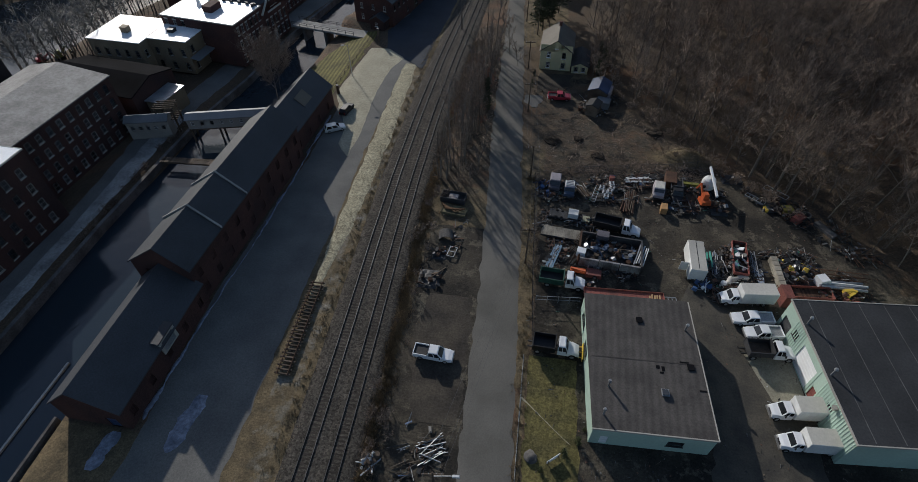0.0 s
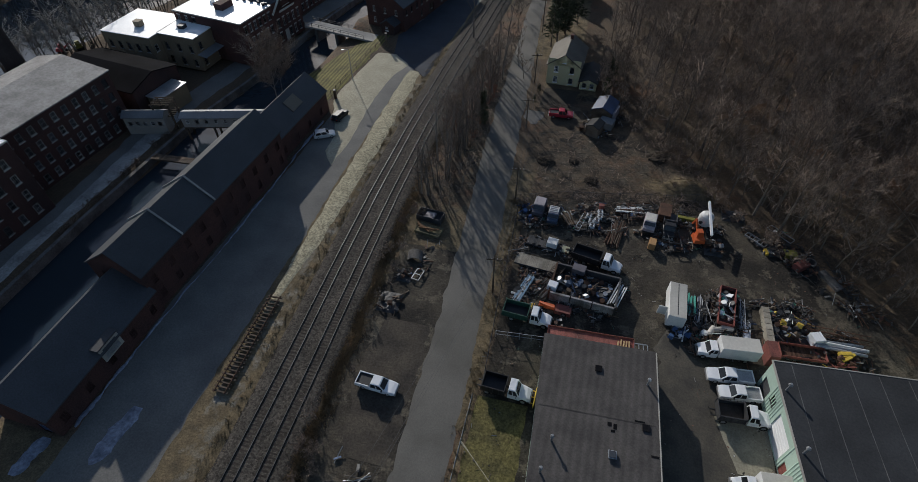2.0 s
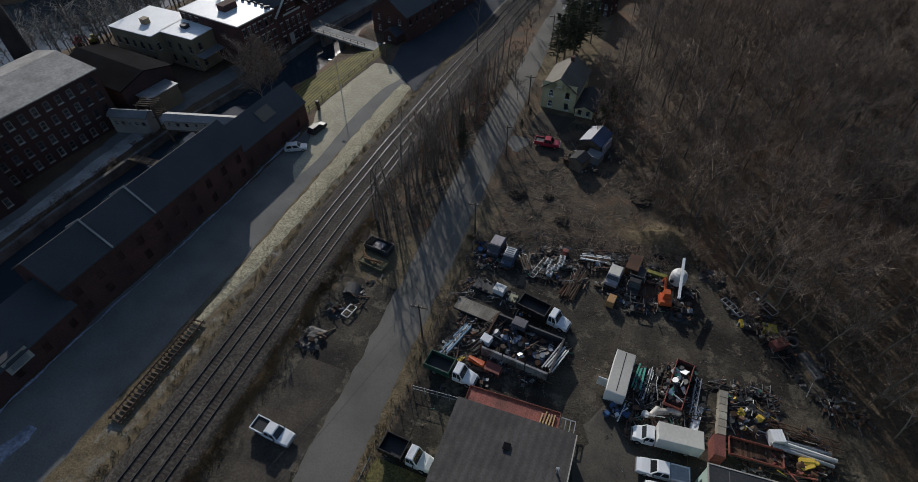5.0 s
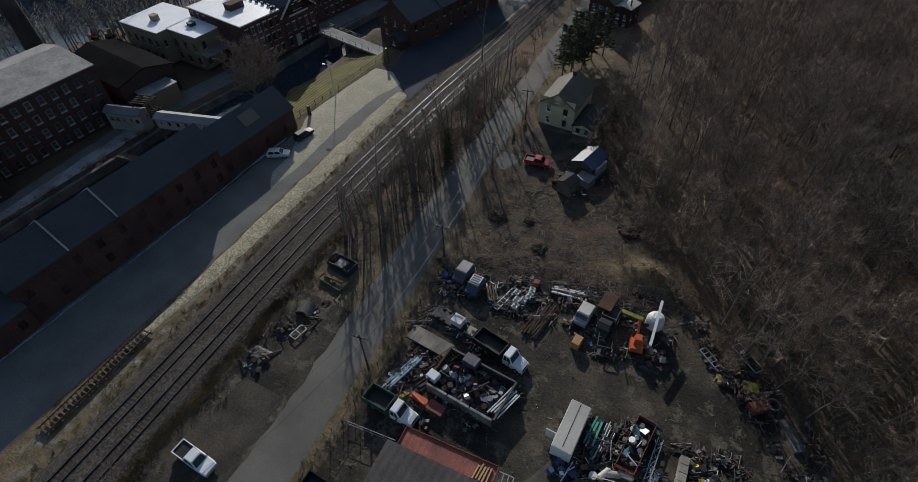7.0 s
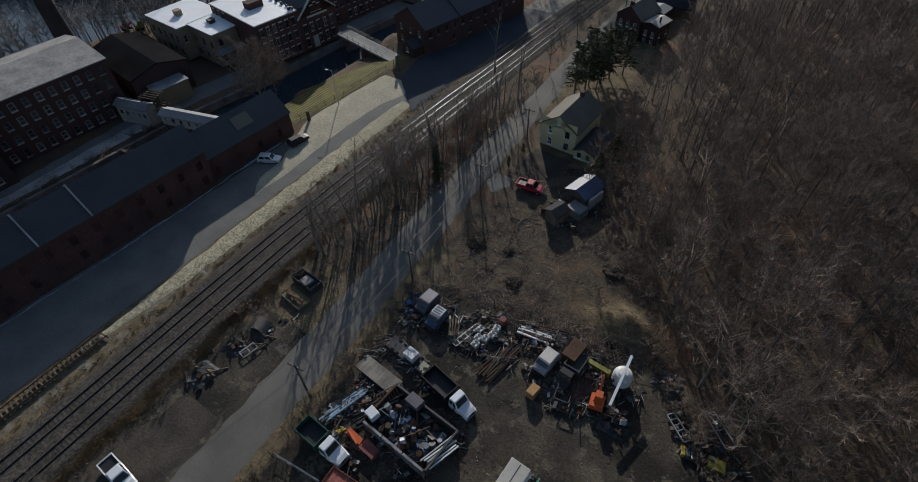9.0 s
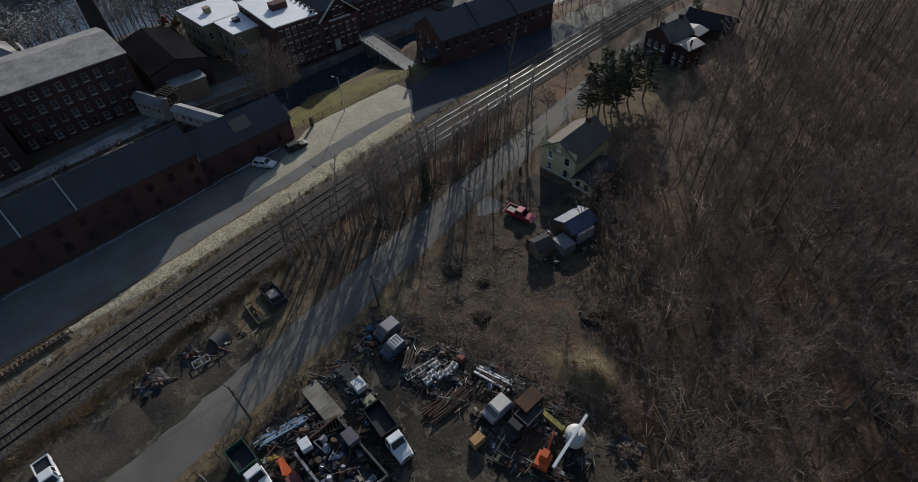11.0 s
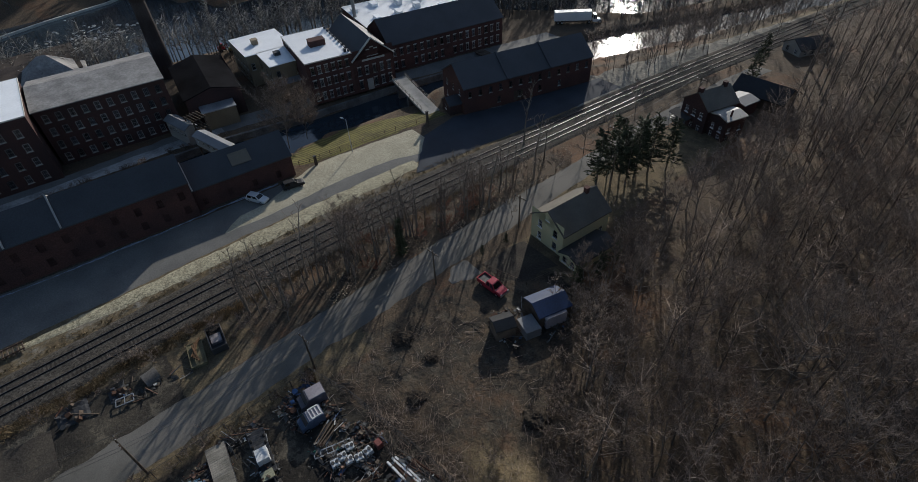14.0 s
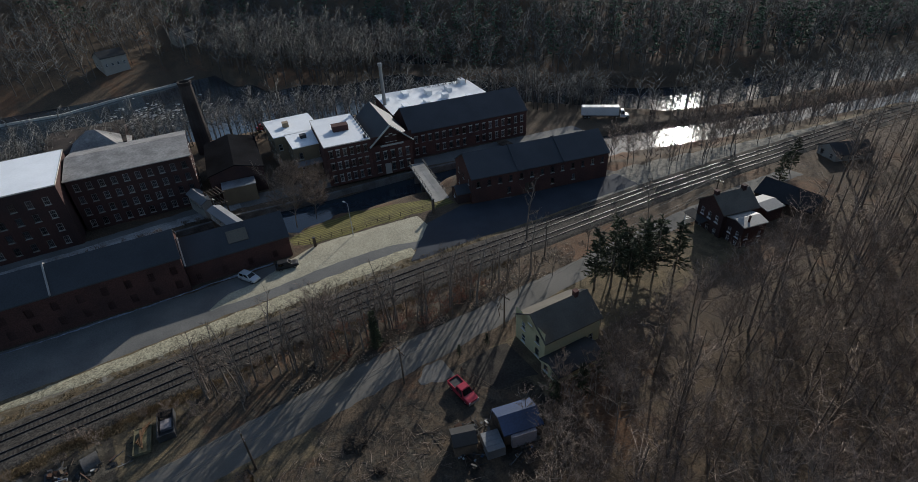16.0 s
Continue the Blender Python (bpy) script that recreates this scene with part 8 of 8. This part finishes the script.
def thin_tree(seed, h, n, w=0.1):
    """A far tree: trunk and a spray of limbs."""
    r = random.Random(seed)
    t, c = Skin(), Skin()
    t.limb([Vector((0, 0, -1)), Vector((r.uniform(-0.5, 0.5), r.uniform(-0.5, 0.5), h))], [h * 0.016, 0.05], 4)
    for k in range(n):
        s = r.uniform(0.3, 0.95)
        a = r.uniform(0, 6.28)
        pts, _ = bend(r, (0, 0, s * h), (math.cos(a), math.sin(a), r.uniform(0.3, 1.2)), h * 0.36 * (1.2 - s * 0.6), 1, 0.3, 0.3)
        c.spike(pts[0], pts[1], w)
        for _ in range(3):
            b0 = pts[0].lerp(pts[1], r.uniform(0.3, 0.95))
            c.spike(b0, b0 + Vector((r.uniform(-1, 1), r.uniform(-1, 1), r.uniform(-0.2, 1))) * h * 0.1, w * 0.7)
    return t.mesh("trunk", BARK), c.mesh("crown", TWIG)


EDGE = [(21, 113), (31, 103), (43, 87), (53, 77), (65, 61), (73, 62), (60, 79), (48, 93), (36, 108), (26, 118)]
grove("wood_edge_thicket", scatter(EDGE, 2.9, rng), SAPLINGS, "dense bare saplings at the edge of the wood", 0.7, 1.2)
SCRUB = [(19, 115), (25, 109), (31, 102), (38, 91), (45, 83), (52, 75), (49, 74), (41, 82), (34, 92), (27, 101), (18, 111)]
grove("edge_scrub", scatter(SCRUB, 1.9, rng), SHRUBS, "low bare brown scrub between clearing and wood", 0.35, 0.95)
MIDTREES = [thin_tree(450 + k, h, 26, 0.055) for k, h in enumerate((14, 17, 12, 16))]
grove("far_woods", rest + near[270:], MIDTREES, "bare brown trees further back in the wood")


def spruce(seed, h, tiers, quills, needles=5, blade=0.2, first=0.14, slim=1.0, leaf=None):
    """A conifer: trunk, level boughs and sprays of needles."""
    r = random.Random(seed)
    t, c = Skin(), Skin()
    t.limb([Vector((0, 0, -0.5)), Vector((0, 0, h * 0.97))], [h * 0.016, 0.03], 6)
    for k in range(tiers):
        s = first + (0.98 - first) * k / tiers
        rad = slim * h * 0.24 * (1.08 - s) ** 0.7 * r.uniform(0.6, 1.2)
        for q in range(quills):
            a = r.uniform(0, 6.28)
            p = Vector((0, 0, (s + r.uniform(-0.03, 0.03)) * h))
            pts, d = bend(r, p, (math.cos(a), math.sin(a), r.uniform(-0.1, 0.3)), rad * r.uniform(0.5, 1.1), 3, 0.15, 0.1)
            c.limb(pts[::3], [0.05, 0.02], 3)
            for z in range(needles):
                u = r.uniform(0.6, 3.0)
                kk = min(2, int(u))
                b0 = pts[kk].lerp(pts[kk + 1], u - kk)
                e = (d + Vector((r.uniform(-1, 1), r.uniform(-1, 1), r.uniform(-0.5, 0.6)))).normalized()
                c.spike(b0, b0 + e * h * r.uniform(0.03, 0.07), blade)
    return t.mesh("trunk", BARK), c.mesh("crown", leaf or NEEDLE)


THIN = [thin_tree(500 + k, h, 16, 0.12) for k, h in enumerate((12, 15, 17, 13))]
HILL = [(-480, 0), (60, 0), (60, 560), (-480, 560)]
SPIT = [(-92, 214), (-62, 206), (-48, 238), (-34, 270), (-22, 310), (-4, 380), (-20, 372), (-38, 318), (-50, 266), (-62, 238)]
def west_of_river(p, near, far):
    w = float(np.interp(p[1], RIVER_Y, RIVER_W))
    return w - far < p[0] < w - near


hill_spots = [p for p in scatter(HILL, 6.4, rng) if p[1] > 165 and west_of_river(p, 4, 105)] + [p for p in scatter(HILL, 6.6, rng) if p[1] <= 165 and west_of_river(p, 3, 200)]
hill_spots = [p for p in hill_spots if all(math.hypot(p[0] - a, p[1] - b) > 8 for a, b in ((-238, 77), (-259, 111), (-325, 42)))]
hill_spots += scatter([(-226, 118), (-186, 132), (-168, 152), (-160, 185), (-200, 200), (-250, 160), (-246, 142)], 5.5, rng)
grove("hill_woods", hill_spots, THIN, "bare grey-brown woods on the far hillside", 0.8, 1.3)
EASTBANK = [(-148, 40), (-126, 40), (-124, 80), (-132, 96), (-120, 110), (-116, 150), (-100, 196), (-84, 200), (-76, 226), (-90, 232), (-112, 196), (-126, 150), (-138, 100)]
grove("river_bank_trees", [p for p in scatter(SPIT, 4.2, rng) if math.hypot(p[0] + 66, p[1] - 214) > 12] + scatter(EASTBANK, 3.1, rng), THIN, "thin bare trees along the river bank", 0.6, 1.0)
CONIFERS = [spruce(600 + k, h, 8, 4, 4, 0.42) for k, h in enumerate((15, 18))]
far_con = [p for p in scatter([(-260, 200), (-60, 200), (60, 560), (-140, 560)], 11, rng) if west_of_river(p, 10 + max(0, 290 - p[1]) * 0.2, 110)] + [p for p in scatter([(-480, 0), (-150, 0), (-150, 240), (-480, 240)], 19, rng) if west_of_river(p, 45, 240)]


def conifer_grove():
    vs = []
    for x, y in far_con:
        vs.append((x, y))
    ob = grove("far_conifers", vs, CONIFERS, "dark conifers on the far slope, haze put into their colour", 0.8, 1.2)
    # swap in the needle colour that carries the haze
    ob.data.materials[1] = HAZENEEDLE
    return ob


conifer_grove()
PINES = [spruce(700 + k, h, 13, 9, 13, 0.12, 0.24, 1.25) for k, h in enumerate((15.5, 13, 17))]
BUSHES = [spruce(720 + k, 2.0, 9, 11, 8, 0.035, 0.03, 1.5, BUSHGREEN) for k in range(2)]
CEDAR = spruce(730, 8.0, 18, 12, 9, 0.09, 0.05, 0.62)
for x, y, s in ((0.0, 141.9, 0.85), (1.2, 144.8, 1.0), (0.6, 148.4, 0.9), (2.6, 150.2, 1.05), (3.4, 153.5, 1.0), (5.4, 156.6, 0.9), (0.4, 154.0, 0.8), (-3.0, 203, 0.6), (-6.0, 213, 0.6), (3, 147, 0.7)):
    plant(PINES[int(x * 3) % 3], x, y, "dark green pine beside the lane", "row of pines", s, name="pine_tree")
for x, y, s in ((-0.1, 113.3, 0.2), (0.3, 118.3, 0.2), (15.2, 119.5, 0.42), (16.4, 123.5, 0.5), (15.8, 128.0, 0.45)):
    plant(PINES[1], x, y, "small dark evergreen at the garden's edge", "garden evergreens", s, "bush", "evergreen_bush")
plant(CEDAR, -9.6, 103.4, "narrow dark cedar beside the lane", "roadside evergreens", 1.0, name="cedar_tree")
for k, (x, y, s) in enumerate(((11.2, 30.9, 0.55), (10.3, 29.1, 1.0), (8.6, 27.5, 0.95), (5.8, 25.0, 0.75))):
    plant(BUSHES[k % 2], x, y, "clipped yellow-green evergreen bush by the garage", "garage bushes", s, "bush", "evergreen_bush")
boulder = thing("boulder", pose(4.6, 26.5, 0.1, 0, 0, 30), "grey-brown boulder lying on the grass", "boulder")
bm = bmesh.new()
bmesh.ops.create_icosphere(bm, subdivisions=3, radius=0.85)
for v in bm.verts:
    v.co *= 1 + 0.25 * noise.noise(v.co * 1.4)
    v.co.z *= 0.6
part("stone", bm, OLDSTONE, boulder)
sign = thing("sign_board", pose(7.3, 26.5, 0, 0, 0, 39), "white board standing on two short posts", "sign")
bm = bmesh.new()
box(bm, -1.0, -0.04, 0.35, 1.0, 0.04, 1.05)
part("board", bm, WHITE, sign)
for k in (-0.8, 0.8):
    bm = bmesh.new()
    box(bm, k - 0.05, -0.1, 0, k + 0.05, -0.04, 1.1)
    part("post", bm, WOOD, sign)
# thicket beside the yellow house
for k in range(26):
    plant(SAPLINGS[k % 4], rng.uniform(14.2, 20), rng.uniform(114, 134), "bare sapling crowding the house's yard", "thicket by the house", rng.uniform(0.7, 1.2))
# scrub on the canal banks
for k in range(40):
    plant(SHRUBS[k % 3], rng.uniform(-79.3, -78.2), rng.uniform(55, 97), "dry brown scrub on the canal wall", "canal scrub", rng.uniform(0.3, 0.6), "shrub", "bare_shrub", z=MILL_Z)
for k in range(9):
    plant(SHRUBS[k % 3], rng.uniform(-57.2, -56.3), rng.uniform(24, 43), "dry brown scrub below the shed", "canal scrub", rng.uniform(0.3, 0.55), "shrub", "bare_shrub", z=0)
# row between the tracks and the lane
row = [(-16.2, 78.3), (-15.6, 88.5), (-14.2, 96.5), (-12.8, 103.1), (-12.1, 114.4), (-10.7, 135.9), (-13.9, 142.1), (-21.1, 143.3)]
for k, (x, y) in enumerate(row):
    plant(POLETREES[(k * 5) % 6], x, y, "bare tree between the tracks and the lane", "trees by the tracks", 1.0 + 0.1 * (k % 3))
clumps = [(-14.6, 79.5), (-12.6, 84), (-13.4, 90), (-11.2, 93.5), (-12.0, 99), (-10.8, 104), (-12.4, 108), (-10.6, 112), (-11.8, 117), (-10.9, 122.5), (-12.2, 129)]
for k in range(58):
    cx, cy = clumps[k % len(clumps)]
    plant(POLETREES[k % 6], cx + rng.gauss(0, 0.9), cy + rng.gauss(0, 1.5), "slender bare tree in the row beside the lane", "row of slender trees", rng.uniform(0.7, 1.1))
for k in range(12):
    y = 74 + 62 * rng.random() ** 1.1
    w = float(np.interp(y, ROAD_Y, ROAD_W))
    x = rng.uniform(-15.2 + float(track_shift(y)), w - 0.6)
    plant(SAPLINGS[k % 4], x, y, "thin bare sapling in the strip beside the tracks", "saplings by the tracks", rng.uniform(0.6, 1.15))
BIG = bare_tree(900, 15, 0.44, 24, 10, 26, 0.2, tw=0.026)
plant(BIG, -60.7, 105.6, "large dense bare tree on the canal bank", "bank trees", 1.0, z=-3.2)
plant(BIG, -62.5, 111.0, "large dense bare tree on the canal bank", "bank trees", 0.8, z=-3.6)
for k, (x, y) in enumerate(((-21, 200), (-24, 206), (-20, 212), (-27, 198), (-17, 222), (-30, 190), (-13, 235), (-10, 250))):
    plant(WOOD_TREES[k % 8], x, y, "bare tree beside the canal and tracks", "trees by the canal", 0.7)
for k, (x, y) in enumerate(((-4.2, 124.1), (-6.5, 130), (-7.8, 139), (-10, 150), (-11.5, 160), (-12, 170))):
    plant(SAPLINGS[k % 4], x, y, "thin bare roadside tree", "roadside trees", 1.1)
BANKS = [(-44, 186), (-26, 182), (-22, 205), (-19, 230), (-12, 270), (-4, 300), (4, 340), (22, 400), (10, 400), (-14, 310), (-25, 268), (-33, 236)]
bank_spots = [p for p in scatter(BANKS, 4.6, rng) if p[0] < -27.5 + float(track_shift(p[1]))]
grove("canal_bank_woods", bank_spots, SAPLINGS, "bare trees crowding the canal bank", 1.0, 1.7)
for k in range(34):
    y = rng.uniform(96, 131)
    x = rng.uniform(-15.6 + float(track_shift(y)), float(np.interp(y, ROAD_Y, ROAD_W)) - 0.8)
    plant(REDSHRUBS[k % 2], x, y, "russet shrub with dead leaves beside the tracks", "russet shrubs", rng.uniform(0.45, 0.8), "shrub", "russet_shrub")
for k in range(9):
    y = rng.uniform(92, 134)
    x = rng.uniform(-15.4 + float(track_shift(y)), float(np.interp(y, ROAD_Y, ROAD_W)) - 1.2)
    plant(WOOD_TREES[k % 8], x, y, "bare tree between the tracks and the lane", "trees by the tracks", rng.uniform(0.5, 0.7))
lv, lf = [], []
for k in range(7000):
    y = rng.uniform(88, 152)
    w = float(np.interp(y, ROAD_Y, ROAD_W))
    e = -15.8 + float(track_shift(y))
    x = w - abs(rng.gauss(0, 0.42)) * (w - e) + rng.uniform(-0.2, 0.5)
    if nz(x, y, 0.25, 3) < -0.12 or (y < 112 and rng.random() < 0.6):
        continue
    z, a, r = height1(x, y) + 0.08, rng.uniform(0, 6.28), rng.uniform(0.09, 0.17)
    c, s = math.cos(a) * r, math.sin(a) * r
    b = len(lv)
    t1, t2 = rng.uniform(-0.1, 0.14), rng.uniform(-0.1, 0.14)
    lv += [(x - c, y - s, z), (x + s * 0.7, y - c * 0.7, z + t1), (x + c, y + s, z + 0.02), (x - s * 0.7, y + c * 0.7, z + t2)]
    lf += [(b, b + 1, b + 2), (b, b + 2, b + 3)]
me = bpy.data.meshes.new("fallen_leaves")
me.from_pydata(lv, [], lf)
me.materials.append(DEADLEAF)
tagged(new("fallen_leaves", me), "pale dead leaves strewn beside the lane", "leaves", kind="stuff")
# shrubs and cut brush
for k in range(70):
    if k > 45:
        y = rng.uniform(72, 132)
        x = rng.uniform(-16.2 + float(track_shift(y)), float(np.interp(y, ROAD_Y, ROAD_W)) - 0.5)
    elif k < 26:
        y = rng.uniform(20, 74)
        x = -16.6 + float(track_shift(y)) + rng.uniform(0, 3.2)
    elif k < 36:
        x, y = rng.uniform(2.4, 3.4), rng.uniform(56, 80)
    else:
        x, y = rng.uniform(22, 38), rng.uniform(84, 100)
    plant(SHRUBS[k % 3], x, y, "leafless brown shrub in dry grass", "shrubs", rng.uniform(0.45, 0.9), "shrub", "bare_shrub")


def tufts(name, places, label, blades=7, tall=0.55, material=DRYGRASS):
    """Clumps of dry grass blades."""
    sk = Skin()
    for x, y in places:
        z = height1(x, y)
        for _ in range(blades):
            a, l = rng.uniform(0, 6.28), tall * rng.uniform(0.5, 1.3)
            p = Vector((x + rng.uniform(-0.3, 0.3), y + rng.uniform(-0.3, 0.3), z))
            sk.limb([p, p + Vector((math.cos(a) * l * 0.5, math.sin(a) * l * 0.5, l))], [0.035, 0.006], 3)
    ob = new(name, sk.mesh(name, material))
    return tagged(ob, label, "grass", kind="stuff")


places = []
for k in range(2600):
    y = 14 + 122 * rng.random()
    sft = float(track_shift(y))
    u = rng.random()
    if u < 0.62:
        places.append((-16.2 + sft + abs(rng.gauss(0, 1.1)) - 0.4, y))
    elif u < 0.82:
        places.append((-26.6 + sft + rng.gauss(0, 0.7), y))
    else:
        places.append((3.3 + rng.gauss(0, 0.5) - 0.012 * y, min(y, 80)))
for k in range(1500):
    y = rng.uniform(20, 78)
    places.append((-15.6 + float(track_shift(y)) + rng.gauss(0, 0.55) + 0.4 * math.sin(y * 0.6), y))
tufts("dry_grass", places, "tan dry grass along the tracks and fences", 5, 0.42)
mound = [(31.5 + rng.gauss(0, 2.4), 90.2 + rng.gauss(0, 1.5)) for _ in range(150)]
tufts("mound_grass", mound, "tan dry grass and roots on the soil heap", 5, 0.22)
sk = Skin()
for k in range(2600):
    if k < 1500:
        x, y = rng.uniform(3, 36), rng.uniform(82, 104)
    else:
        y = rng.uniform(82.5, 89)
        x = 3 + (y - 82) * 2 + rng.uniform(0, 26)
    if not inside(np.array([x]), np.array([y]), CLEAR_POLY)[0]:
        continue
    pts, _ = bend(rng, (x, y, height1(x, y) + rng.uniform(0.02, 0.25)), (rng.uniform(-1, 1), rng.uniform(-1, 1), rng.uniform(-0.02, 0.12)), rng.uniform(0.4, 2.6), 3, 0.12)
    w = rng.uniform(0.01, 0.03)
    sk.limb(pts, [w, w, w * 0.8, w * 0.4], 3)
tagged(new("cut_brush", sk.mesh("cut_brush", TWIG)), "cut brush and branches strewn over the clearing", "brush", kind="stuff")
